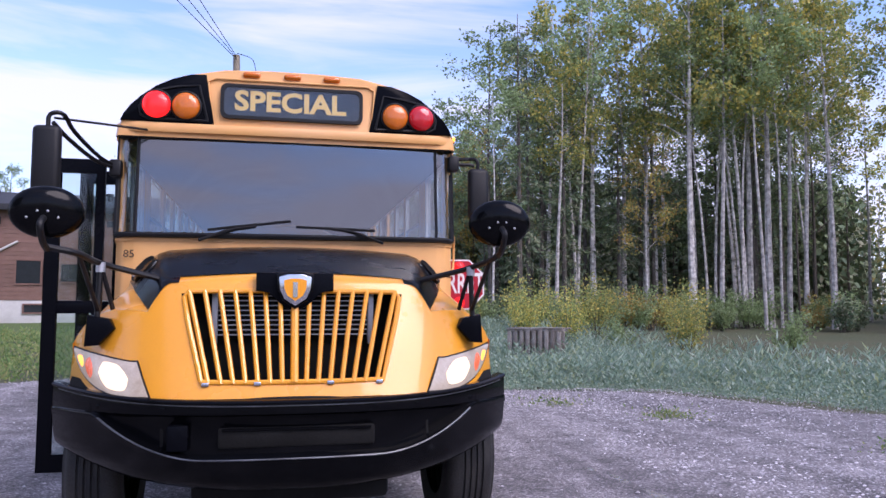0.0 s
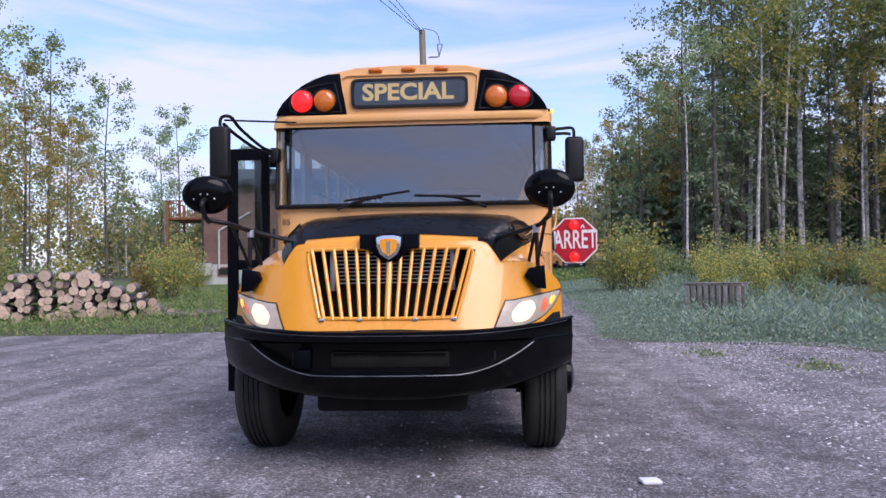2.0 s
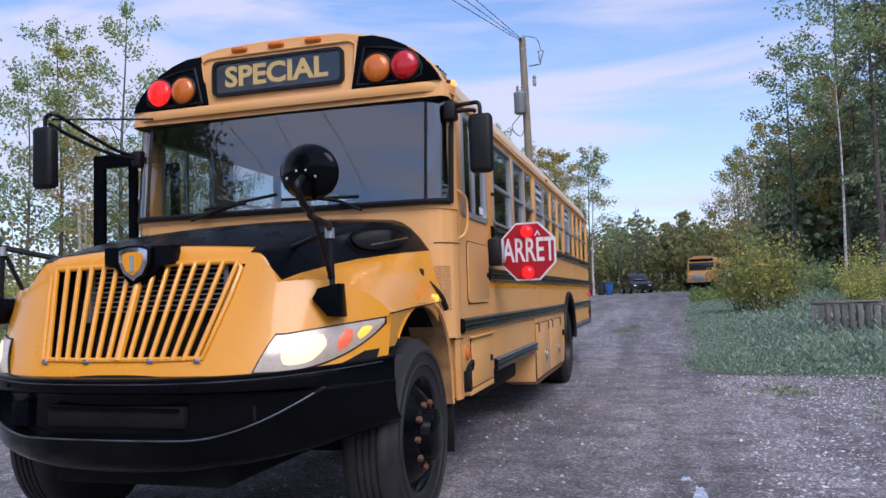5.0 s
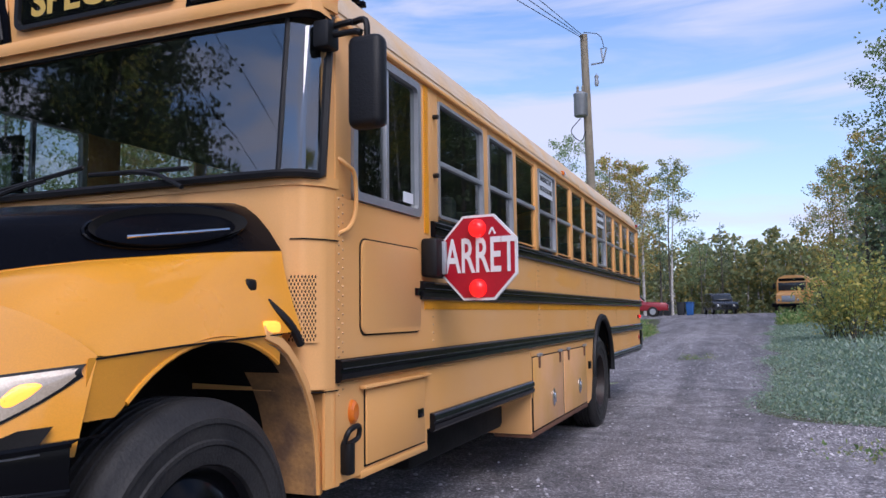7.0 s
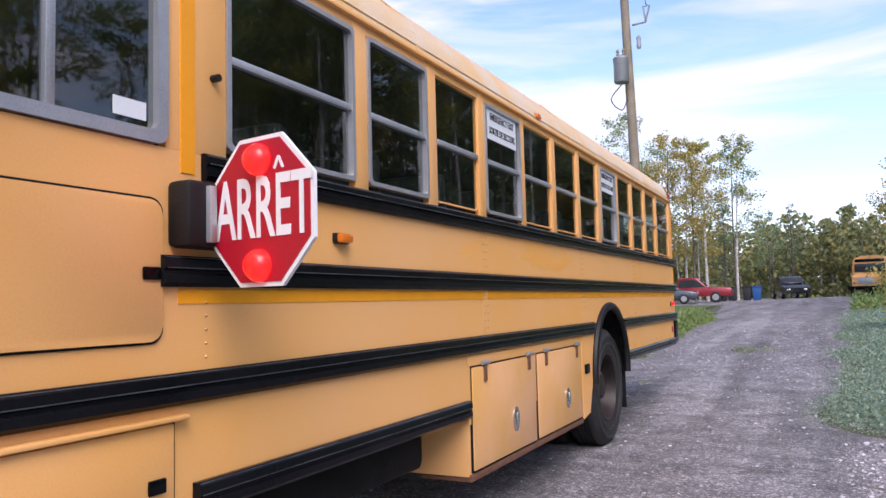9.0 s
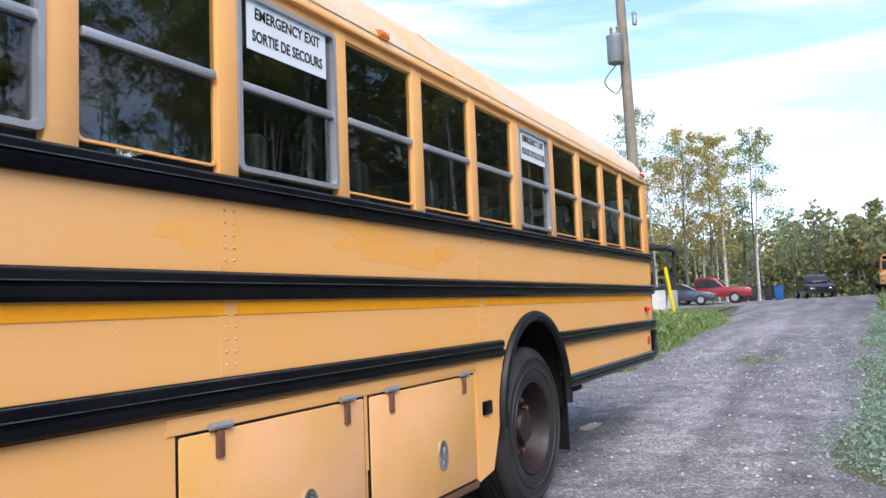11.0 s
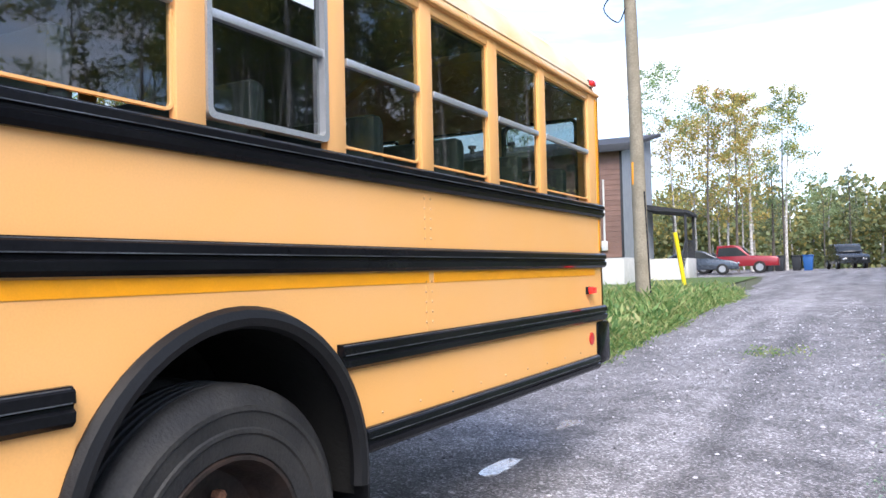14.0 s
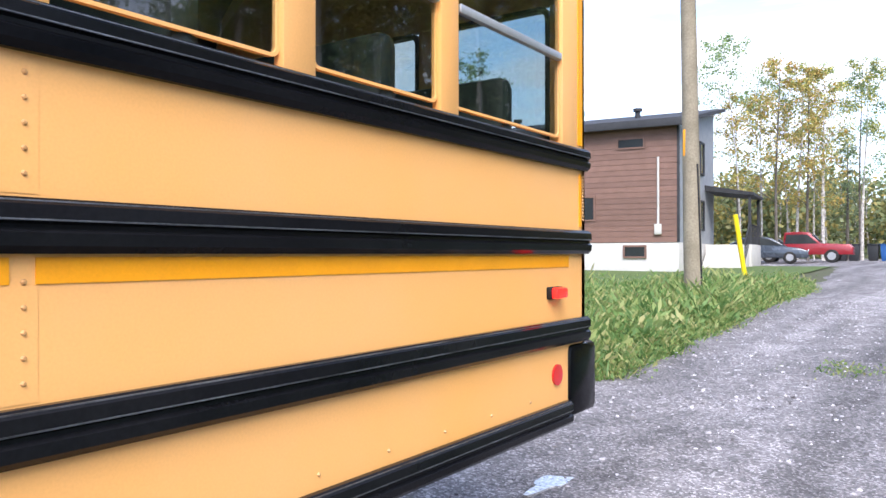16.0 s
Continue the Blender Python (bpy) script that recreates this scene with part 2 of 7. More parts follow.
def part(name, bm, material, parent, label="", smooth=True):
    """One mesh under a thing or a part; its coordinates are those of the world."""
    ob = new(name, mesh_of(name, bm, material, smooth))
    ob.parent = parent
    ob.matrix_parent_inverse = WORLD_OF[parent.name].inverted()
    WORLD_OF[ob.name] = Matrix.Identity(4)
    return tagged(ob, label)


def single(name, bm, material, label, category, group="", kind="", smooth=True):
    ob = new(name, mesh_of(name, bm, material, smooth))
    WORLD_OF[ob.name] = Matrix.Identity(4)
    return tagged(ob, label, category, group, kind)


def bx(a, b, bev=0.0, bm=None, rot=None, seg=2):
    """A box between two corners, bevelled; rot turns it about its centre."""
    bm = bm or bmesh.new()
    c = (Vector(a) + Vector(b)) / 2
    s = [abs(b[i] - a[i]) for i in range(3)]
    m = Matrix.Translation(c) @ (rot.to_4x4() if rot else Matrix.Identity(4)) @ Matrix.Diagonal((*s, 1))
    r = bmesh.ops.create_cube(bm, size=1, matrix=m)
    if bev:
        ed = list({e for v in r["verts"] for e in v.link_edges})
        bmesh.ops.bevel(bm, geom=ed, offset=min(bev, 0.45 * min(s)), segments=seg, affect="EDGES", profile=0.5)
    return bm


def tube(pts, r, bm=None, n=8, r2=None, caps=True):
    """A round bar along a line of points."""
    bm = bm or bmesh.new()
    pts = [Vector(p) for p in pts]
    rings, up = [], None
    for i, p in enumerate(pts):
        d = (pts[min(i + 1, len(pts) - 1)] - pts[max(i - 1, 0)]).normalized()
        if up is None:
            up = d.orthogonal().normalized()
        up = (up - d * up.dot(d)).normalized()
        s = d.cross(up)
        k = r if r2 is None else r + (r2 - r) * i / max(1, len(pts) - 1)
        rings.append([bm.verts.new(p + (up * math.cos(2 * math.pi * j / n) + s * math.sin(2 * math.pi * j / n)) * k) for j in range(n)])
    for a, b in zip(rings, rings[1:]):
        for j in range(n):
            bm.faces.new((a[j], a[(j + 1) % n], b[(j + 1) % n], b[j]))
    if caps:
        bm.faces.new(rings[0][::-1])
        bm.faces.new(rings[-1])
    return bm


def smooth_line(pts, k=5):
    """Points along a rounded line through the given ones."""
    p = [Vector(q) for q in pts]
    p = [p[0] * 2 - p[1]] + p + [p[-1] * 2 - p[-2]]
    out = []
    for i in range(1, len(p) - 2):
        for j in range(k):
            t = j / k
            a, b, c, d = p[i - 1], p[i], p[i + 1], p[i + 2]
            out.append(0.5 * ((2 * b) + (c - a) * t + (2 * a - 5 * b + 4 * c - d) * t * t + (3 * b - a - 3 * c + d) * t ** 3))
    return out + [p[-2]]


def pane_of(corners, outward, parent, material):
    """A thin sheet of glass whose face looks outward."""
    bm = bmesh.new()
    bm.faces.new([bm.verts.new(c) for c in corners])
    return facing(part("pane", bm, material, parent, smooth=False), outward)


def facing(ob, outward):
    if sum(f.normal.dot(Vector(outward)) * f.area for f in ob.data.polygons) < 0:
        ob.data.flip_normals()
    ob.visible_shadow = False
    return ob


def prism(poly, axis, lo, hi, bm=None, bev=0.0):
    """A flat outline of two coordinates, given thickness along the third axis."""
    bm = bm or bmesh.new()
    k = "xyz".index(axis)

    def at(p, h):
        q = list(p)
        q.insert(k, h)
        return q
    a = [bm.verts.new(at(p, lo)) for p in poly]
    b = [bm.verts.new(at(p, hi)) for p in poly]
    fs = [bm.faces.new(a), bm.faces.new(b[::-1])]
    for i in range(len(poly)):
        j = (i + 1) % len(poly)
        fs.append(bm.faces.new((a[i], b[i], b[j], a[j])))
    if bev:
        bmesh.ops.bevel(bm, geom=list({e for f in fs[:2] for e in f.edges}), offset=bev, segments=2, affect="EDGES", profile=0.5)
    return bm


def rounded(u0, v0, u1, v1, r, n=5):
    out = []
    for cu, cv, a0 in ((u1 - r, v1 - r, 0), (u0 + r, v1 - r, 90), (u0 + r, v0 + r, 180), (u1 - r, v0 + r, 270)):
        for i in range(n + 1):
            a = radians(a0 + 90 * i / n)
            out.append((cu + r * math.cos(a), cv + r * math.sin(a)))
    return out


def ringframe(outer, inner, axis, lo, hi, bm=None):
    """A frame between two outlines with the same number of points."""
    bm = bm or bmesh.new()
    k = "xyz".index(axis)

    def ring(pts, h):
        o = []
        for p in pts:
            q = list(p)
            q.insert(k, h)
            o.append(bm.verts.new(q))
        return o
    rs = [ring(outer, lo), ring(outer, hi), ring(inner, hi), ring(inner, lo)]
    n = len(outer)
    for a, b in zip(rs, rs[1:] + rs[:1]):
        for i in range(n):
            bm.faces.new((a[i], a[(i + 1) % n], b[(i + 1) % n], b[i]))
    return bm


def lathe(profile, centre, axis="x", n=40, bm=None, caps=True):
    """(radius, height) pairs turned about an axis through the centre."""
    bm = bm or bmesh.new()
    rows = []
    for r, h in profile:
        ring = []
        for j in range(n):
            a = 2 * math.pi * j / n
            u, v = r * math.cos(a), r * math.sin(a)
            p = {"x": (h, u, v), "y": (u, h, v), "z": (u, v, h)}[axis]
            ring.append(bm.verts.new(Vector(centre) + Vector(p)))
        rows.append(ring)
    for a, b in zip(rows, rows[1:]):
        for j in range(n):
            bm.faces.new((a[j], a[(j + 1) % n], b[(j + 1) % n], b[j]))
    for r in (rows[0], rows[-1]) if caps else ():
        if (r[0].co - r[n // 2].co).length > 1e-4:
            bm.faces.new(r)
    bmesh.ops.remove_doubles(bm, verts=bm.verts[:], dist=1e-5)
    return bm


def sheet(fn, us, vs, bm=None, thick=0.0, skip=None):
    """A surface fn(u, v) over a grid; skip(i, j) leaves cells open."""
    bm = bm or bmesh.new()
    g = [[bm.verts.new(fn(u, v)) for v in vs] for u in us]
    for i in range(len(us) - 1):
        for j in range(len(vs) - 1):
            if skip and skip(i, j):
                continue
            bm.faces.new((g[i][j], g[i + 1][j], g[i + 1][j + 1], g[i][j + 1]))
    if thick:
        bmesh.ops.recalc_face_normals(bm, faces=bm.faces[:])
        bmesh.ops.solidify(bm, geom=bm.faces[:], thickness=thick)
    return bm


def words(name, text, size, m, parent, material, width=None, depth=0.002, bold=0.0):
    """Lettering with the built-in font, as a mesh under its thing."""
    cu = bpy.data.curves.new(name, "FONT")
    cu.body, cu.size, cu.align_x, cu.align_y, cu.extrude, cu.offset = text, size, "CENTER", "CENTER", depth, bold
    cu.resolution_u = 3
    tmp = bpy.data.objects.new(name, cu)
    scene.collection.objects.link(tmp)
    dg = bpy.context.evaluated_depsgraph_get()
    dg.update()
    me = bpy.data.meshes.new_from_object(tmp.evaluated_get(dg))
    bpy.data.objects.remove(tmp)
    xs = [v.co.x for v in me.vertices]
    k = width / (max(xs) - min(xs)) if width else 1.0
    me.transform(m @ Matrix.Diagonal((k, 1, 1, 1)))
    me.materials.clear()
    me.materials.append(material)
    ob = new(name, me)
    ob.parent = parent
    ob.matrix_parent_inverse = WORLD_OF[parent.name].inverted()
    WORLD_OF[ob.name] = Matrix.Identity(4)
    return ob

# ---------------------------------------------------------------- the school bus
SIDE, REAR, SEAM = 1.22, 12.33, 2.63
bus = thing("school_bus", (0, 6.5, 0), "yellow and black school bus on gravel with lit lamps", "school bus")


def lerp_tab(t, tab):
    for (a, va), (b, vb) in zip(tab, tab[1:]):
        if t <= b:
            return va + (vb - va) * max(0.0, t - a) / (b - a)
    return tab[-1][1]


def roof_z(x):
    x = abs(x) / SIDE
    return 2.62 + 0.535 * (max(0.0, 1 - x ** 3.4)) ** 0.60


ROOFX = [SIDE * math.sin(radians(a)) for a in (-90, -84, -76, -66, -54, -40, -24, -8, 8, 24, 40, 54, 66, 76, 84, 90)]
WINDOWS = [(3.80, 4.60), (4.71, 5.29), (5.40, 5.95), (6.045, 6.65), (6.735, 7.31), (7.41, 7.97), (8.06, 8.61), (8.72, 9.29), (9.40, 9.94), (10.04, 10.60), (10.71, 11.26), (11.36, 12.12)]
WZ0, WZ1, WMID = 1.885, 2.575, 2.21
ARCH_F, ARCH_R = (1.95, 0.65, 0.61), (8.835, 0.685, 0.605)


def arch_low(y, base):
    for cy, cz, r in (ARCH_F, ARCH_R):
        if abs(y - cy) < r:
            return max(base, cz + math.sqrt(r * r - (y - cy) ** 2))
    return base


def side_low(y):
    if y < 3.60:
        return 0.63
    if y < 5.70:
        return 0.72
    if y < 8.28:
        return 0.66
    return arch_low(y, 0.75)


# side walls below and between the windows
for sgn in (1, -1):
    ys = sorted(set([SEAM + 0.1 * i for i in range(98) if SEAM + 0.1 * i < REAR] + [8.30 + 0.03 * i for i in range(40)] + [3.599, 3.601, 5.699, 5.701, 8.279, 8.281, REAR]))
    part("side_panel", sheet(lambda y, k: (sgn * (SIDE - 0.03 * (k < 0 or k > 1)), y, side_low(y) + (WZ0 - 0.035 - side_low(y)) * min(1, max(0, k))), ys, [-1, 0, 0.3, 0.6, 1.0, 2]), M_FADED, bus)
    posts = [2.63, 2.77, 3.53] + [v for w in WINDOWS for v in w] + [REAR]
    for y0, y1 in zip(posts[0::2], posts[1::2]):
        part("window_post", bx((sgn * (SIDE - 0.035), y0, WZ0 - 0.035), (sgn * SIDE, y1, 2.62), 0.004), M_FADED, bus)
    part("window_header", bx((sgn * (SIDE - 0.035), SEAM, WZ1), (sgn * (SIDE - 0.003), REAR, 2.64), 0.004), M_FADED, bus)
    part("drip_rail", bx((sgn * (SIDE - 0.01), SEAM, 2.618), (sgn * (SIDE + 0.022), REAR - 0.02, 2.64), 0.006), M_FADED, bus)

# roof shell, its ends and the rear wall
part("roof", sheet(lambda y, x: (x, y, roof_z(x) - (0.06 if y > REAR - 0.03 else 0) - (0.02 if y > REAR - 0.12 else 0)), [2.62, 2.9, 4, 6, 8, 10, 12, 12.22, 12.31, REAR], ROOFX, thick=0.03), M_ROOF, bus, "chalky faded roof skin")
part("rear_wall", bx((-SIDE, REAR - 0.03, 0.75), (SIDE, REAR, 1.84)), M_FADED, bus)
part("rear_header", prism([(-SIDE, 2.50), (SIDE, 2.50), (SIDE, 2.62)] + [(x, roof_z(x) - 0.05) for x in ROOFX[::-1][1:-1]] + [(-SIDE, 2.62)], "y", REAR - 0.03, REAR), M_FADED, bus)
for x0, x1 in ((-SIDE, -1.07), (-0.47, -0.36), (0.36, 0.47), (1.07, SIDE)):
    part("rear_post", bx((x0, REAR - 0.03, 1.84), (x1, REAR, 2.50), 0.004), M_FADED, bus)
for x0, x1 in ((-1.07, -0.47), (-0.36, 0.36), (0.47, 1.07)):
    rw = part("rear_window_frame", ringframe(rounded(x0, 1.84, x1, 2.50, 0.05), rounded(x0 + 0.02, 1.86, x1 - 0.02, 2.48, 0.04), "y", REAR - 0.035, REAR + 0.008), M_RUBBER, bus, "black rubber rear window frame")
    pane_of([(x0, REAR - 0.012, 1.84), (x1, REAR - 0.012, 1.84), (x1, REAR - 0.012, 2.50), (x0, REAR - 0.012, 2.50)], (0, 1, 0), rw, M_TINT)
for e in (1, -1):
    part("roof_band", sheet(lambda y, a: (e * (SIDE + 0.003) * math.sin(radians(a)), y, roof_z(SIDE * math.sin(radians(a))) + 0.004), [2.66 + 0.2 * i for i in range(49)], [66, 71, 76, 80, 83]), M_BAND, bus, "patchy yellow paint along the roof edge")
for yy in (5.2, 7.8, 10.4):
    part("roof_seam", sheet(lambda y, x: (x * 1.002, y, roof_z(x) + 0.006), [yy, yy + 0.05], ROOFX, thick=0.004), M_ROOF, bus)
for i in range(4):
    part("roof_vent_slat", bx((0.86, 3.15 + 0.07 * i, roof_z(0.9) - 0.01), (0.97, 3.19 + 0.07 * i, roof_z(0.9) + 0.02), 0.004), M_MATT, bus)

# rub rails with a grooved face
def rail_profile(z0, z1):
    m = (z0 + z1) / 2
    return [(SIDE - 0.001, z0), (SIDE + 0.018, z0), (SIDE + 0.032, z0 + 0.014), (SIDE + 0.034, m - 0.012), (SIDE + 0.024, m - 0.005), (SIDE + 0.024, m + 0.003), (SIDE + 0.034, m + 0.010), (SIDE + 0.032, z1 - 0.012), (SIDE + 0.018, z1), (SIDE - 0.001, z1)]


for sgn in (1, -1):
    for z0, z1, y0, y1 in ((1.765, 1.855, 3.68, 12.32), (1.415, 1.513, 3.50, 12.33), (1.05, 1.15, 2.63, 8.27), (1.05, 1.15, 9.32, 12.32), (0.70, 0.80, 3.64, 5.69), (0.725, 0.82, 9.46, 12.15)):
        part("rub_rail", prism([(sgn * x, z) for x, z in rail_profile(z0, z1)], "y", y0, y1), M_RAIL, bus)
        # two thin pale bars per rail, painted highlights along its ridges
        for zz, xx in (((z0 + z1) / 2 + 0.010, 0.0335), (z1 - 0.006, 0.0245)):
            part("rail_glint", tube([(sgn * (SIDE + xx), y0 + 0.01, zz), (sgn * (SIDE + xx), y1 - 0.01, zz)], 0.0022, None, 5), M_GLINT, bus, "thin pale line painted as the rail's sky highlight")
# tape below the middle rail, and upright strips
for y0, y1 in ((3.58, 5.96), (6.02, 8.00), (8.06, 9.97), (10.015, 12.17)):
    part("tape_strip", bx((SIDE - 0.001, y0, 1.362), (SIDE + 0.003, y1, 1.409)), M_TAPE, bus)
part("tape_strip", bx((SIDE - 0.001, 3.59, 1.78), (SIDE + 0.004, 3.65, 2.61)), M_TAPE, bus)
part("tape_strip", bx((SIDE - 0.001, 12.26, 1.87), (SIDE + 0.004, 12.30, 2.60)), M_TAPE, bus)
part("tape_strip", bx((SIDE - 0.001, 12.27, 1.53), (SIDE + 0.004, 12.29, 1.75)), M_TAPE, bus)


def side_window(y0, y1, sgn, alu, sign=None):
    o = rounded(y0, WZ0, y1, WZ1, 0.025)
    fw = 0.02 if alu else 0.009
    fr = part("window_frame", ringframe(o, rounded(y0 + fw, WZ0 + fw, y1 - fw, WZ1 - fw, 0.02), "x", sgn * (SIDE - 0.03), sgn * (SIDE + (0.008 if alu else -0.014))), M_ALU if alu else M_FADED, bus, "aluminium window frame" if alu else "")
    part("sash_bar", bx((sgn * (SIDE - 0.022), y0 + 0.01, WMID - 0.014), (sgn * (SIDE + 0.002), y1 - 0.01, WMID + 0.016), 0.004), M_ALU, fr, "bright aluminium sash bar")
    for za, zb, dx in ((WZ0 + 0.02, WMID, 0.016), (WMID, WZ1 - 0.02, 0.010)):
        x, a, b = sgn * (SIDE - dx - 0.004), za - 0.014 * (za < 2), zb + 0.014 * (zb > 2.3)
        pane_of([(x, y0 + 0.006, a), (x, y1 - 0.006, a), (x, y1 - 0.006, b), (x, y0 + 0.006, b)], (sgn, 0, 0), fr, M_TINT)
    if sign:
        s = part("exit_notice", bx((SIDE - 0.008, y0 + 0.06, 2.36), (SIDE - 0.005, y1 - 0.06, 2.56)), M_PAPER, fr, "white bilingual exit notice")
        face = Matrix.Translation((SIDE - 0.0035, (y0 + y1) / 2, 0)) @ pose(0, 0, 0, 90, 0, 90)
        for k, (tx, w) in enumerate((("EMERGENCY EXIT", 0.40), ("SORTIE DE SECOURS", 0.43))):
            words("lettering", tx, 0.062, Matrix.Translation((0, 0, 2.505 - 0.088 * k)) @ face, bus, M_INK, w, 0.0008, 0.001)


for i, (y0, y1) in enumerate(WINDOWS):
    side_window(y0, y1, 1, i in (0, 1, 3, 7), i in (3, 7))
    side_window(y0, y1, -1, i in (3, 7))
# the driver's sliding window
for sgn in (1, -1):
    dw = part("driver_window_frame", ringframe(rounded(2.77, 1.855, 3.53, 2.595, 0.04), rounded(2.81, 1.895, 3.49, 2.555, 0.03), "x", sgn * (SIDE - 0.03), sgn * (SIDE + 0.014)), M_ALU, bus, "aluminium frame of the driver's window")
    part("slide_bar", bx((sgn * (SIDE - 0.02), 3.115, 1.88), (sgn * (SIDE + 0.008), 3.145, 2.57), 0.004), M_ALU, dw)
    x = sgn * (SIDE - 0.010)
    pane_of([(x, 2.80, 1.885), (x, 3.50, 1.885), (x, 3.50, 2.565), (x, 2.80, 2.565)], (sgn, 0, 0), dw, M_TINT)
part("notice", bx((SIDE - 0.009, 3.34, 1.92), (SIDE - 0.006, 3.46, 1.975)), M_PAPER, bus, "small white sticker")


# lower front body: rounded corners beside the hood
def nose_plan(s):
    pts = [(-SIDE, SEAM + 0.02), (-1.205, 2.56), (-1.15, 2.485), (-1.06, 2.455), (-0.6, 2.445), (0, 2.44), (0.6, 2.445), (1.06, 2.455), (1.15, 2.485), (1.205, 2.56), (SIDE, SEAM + 0.02)]
    f = s * 10
    i = min(9, int(f))
    a, b = pts[i], pts[i + 1]
    return a[0] + (b[0] - a[0]) * (f - i), a[1] + (b[1] - a[1]) * (f - i)


def rake(s, z):
    x, y = nose_plan(s)
    return x, y - 0.03 + 0.10 * (z - 1.925), z


ss = [i / 40 for i in range(41)]
part("cowl_panel", sheet(lambda s, z: (*nose_plan(s), z), ss, [1.03, 1.3, 1.6, 1.75, 1.915], thick=0.02), M_FADED, bus, "sun-faded cowl and corner panels")
part("cowl_panel", sheet(lambda s, z: (nose_plan(s)[0] * 1.006, nose_plan(s)[1] - 0.006, z), ss, [1.88, 1.905, 1.922], thick=0.01), M_FADED, bus)
for z in (1.655, 1.02):
    part("cowl_seam", tube([(nose_plan(q)[0] * 1.003, nose_plan(q)[1] - 0.003, z) for q in [0.74 + 0.01 * i for i in range(27)]], 0.003, None, 5), M_UNDER, bus, "dark seam across the cowl corner")
for sgn in (1, -1):
    part("corner_post", sheet(lambda s, z: (sgn * abs(nose_plan(s)[0]), nose_plan(s)[1] + 0.01, z), [0.905, 0.93, 0.955, 0.98, 1.0], [1.90, 2.3, 2.66], thick=0.03), M_FADED, bus)
    part("skirt_panel", bx((sgn * 1.10, 2.60, 0.63), (sgn * 1.212, 2.655, 1.05), 0.01), M_FADED, bus)
# windscreen with wrapped corner panes
loop = [rake(0.5 + 0.41 * (i / 20 - 1), 1.925) for i in range(41)] + [rake(0.91, z) for z in (2.1, 2.28, 2.45)] + [rake(0.5 + 0.41 * (1 - i / 20), 2.635) for i in range(41)] + [rake(0.09, z) for z in (2.45, 2.28, 2.1)]
screen = part("windscreen_gasket", tube(loop + loop[:1], 0.02, None, 6), M_RUBBER, bus, "black rubber windscreen surround")
for e in (-1, 1):
    part("divider", tube([rake(0.5 + e * 0.205, z) for z in (1.92, 2.28, 2.64)], 0.012, None, 6), M_RUBBER, screen)
for lo, hi, n in ((0.09, 0.295, 10), (0.295, 0.705, 16), (0.705, 0.91, 10)):
    facing(part("windscreen_pane", sheet(rake, [lo + (hi - lo) * i / n for i in range(n + 1)], [1.925, 2.28, 2.635]), M_SCREEN, screen), (0, -1, 0))

# front cap over the windscreen
def cap_ring(k, y):
    return [(x * k, y, 2.68 + (roof_z(x) - 2.68) * (k if x else k)) for x in ROOFX]


bm = bmesh.new()
rings = [[bm.verts.new(p) for p in cap_ring(k, y)] for k, y in ((0.965, 2.455), (0.985, 2.465), (1.0, 2.50), (1.0, 2.64))]
for a, b in zip(rings, rings[1:]):
    for i in range(len(a) - 1):
        bm.faces.new((a[i], a[i + 1], b[i + 1], b[i]))
bm.faces.new(rings[0])
cap = part("front_cap", bm, M_FADED, bus)
part("brow", sheet(lambda s, z: (nose_plan(s)[0] * 1.012, nose_plan(s)[1] - 0.018 - 0.008 * math.sin((z - 2.655) / 0.065 * math.pi), z), ss, [2.655, 2.67, 2.69, 2.71, 2.72], thick=0.03), M_FADED, bus, "ridged lip above the windscreen")
for e in (1, -1):
    pl = [(0.555, 2.722), (0.615, 3.085)] + [(x, roof_z(x) * 0.99 + 0.012) for x in (0.72, 0.84, 0.95, 1.05, 1.12, 1.165)] + [(1.185, 2.73)]
    blk = part("black_lamp_panel", prism([(e * x, z) for x, z in pl], "y", 2.437, 2.5, bev=0.006), M_MATT, cap, "matt black lamp surround")
    rec = [(0.60, 2.745), (0.66, 3.0), (0.80, 2.985), (0.95, 2.95), (1.03, 2.90), (1.06, 2.83), (1.05, 2.77), (1.0, 2.745)]
    part("lamp_bezel", tube([(e * x, 2.434, z) for x, z in rec + rec[:1]], 0.010, None, 6), M_RUBBER, blk)
    for x, red in ((0.945, True), (0.748, False)):
        cup = part("warning_lamp", lathe([(0.108, 0.01), (0.108, -0.015), (0.098, -0.022), (0.098, 0.0)], (e * x, 2.434, 2.845), "y", 28), M_RUBBER, cap)
        lit = red and e == -1
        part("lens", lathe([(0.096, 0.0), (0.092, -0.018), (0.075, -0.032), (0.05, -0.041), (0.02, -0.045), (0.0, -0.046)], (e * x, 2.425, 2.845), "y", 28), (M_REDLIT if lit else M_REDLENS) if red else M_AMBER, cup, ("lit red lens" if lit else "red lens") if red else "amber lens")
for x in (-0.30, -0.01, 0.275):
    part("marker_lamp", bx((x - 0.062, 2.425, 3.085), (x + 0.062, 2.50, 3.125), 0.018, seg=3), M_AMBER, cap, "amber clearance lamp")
dest = part("destination_sign", ringframe(rounded(-0.515, 2.775, 0.505, 3.03, 0.05), rounded(-0.49, 2.798, 0.48, 3.008, 0.04), "y", 2.428, 2.48), M_RUBBER, cap, "black rubber surround of the destination sign")
part("sign_backing", prism(rounded(-0.50, 2.79, 0.49, 3.015, 0.04), "y", 2.449, 2.456), M_BLACK, dest)
words("sign_lettering", "SPECIAL", 0.20, Matrix.Translation((-0.02, 2.446, 2.905)) @ pose(0, 0, 0, 90), bus, M_LETTER, 0.80, 0.001, 0.006)
bm = bmesh.new()
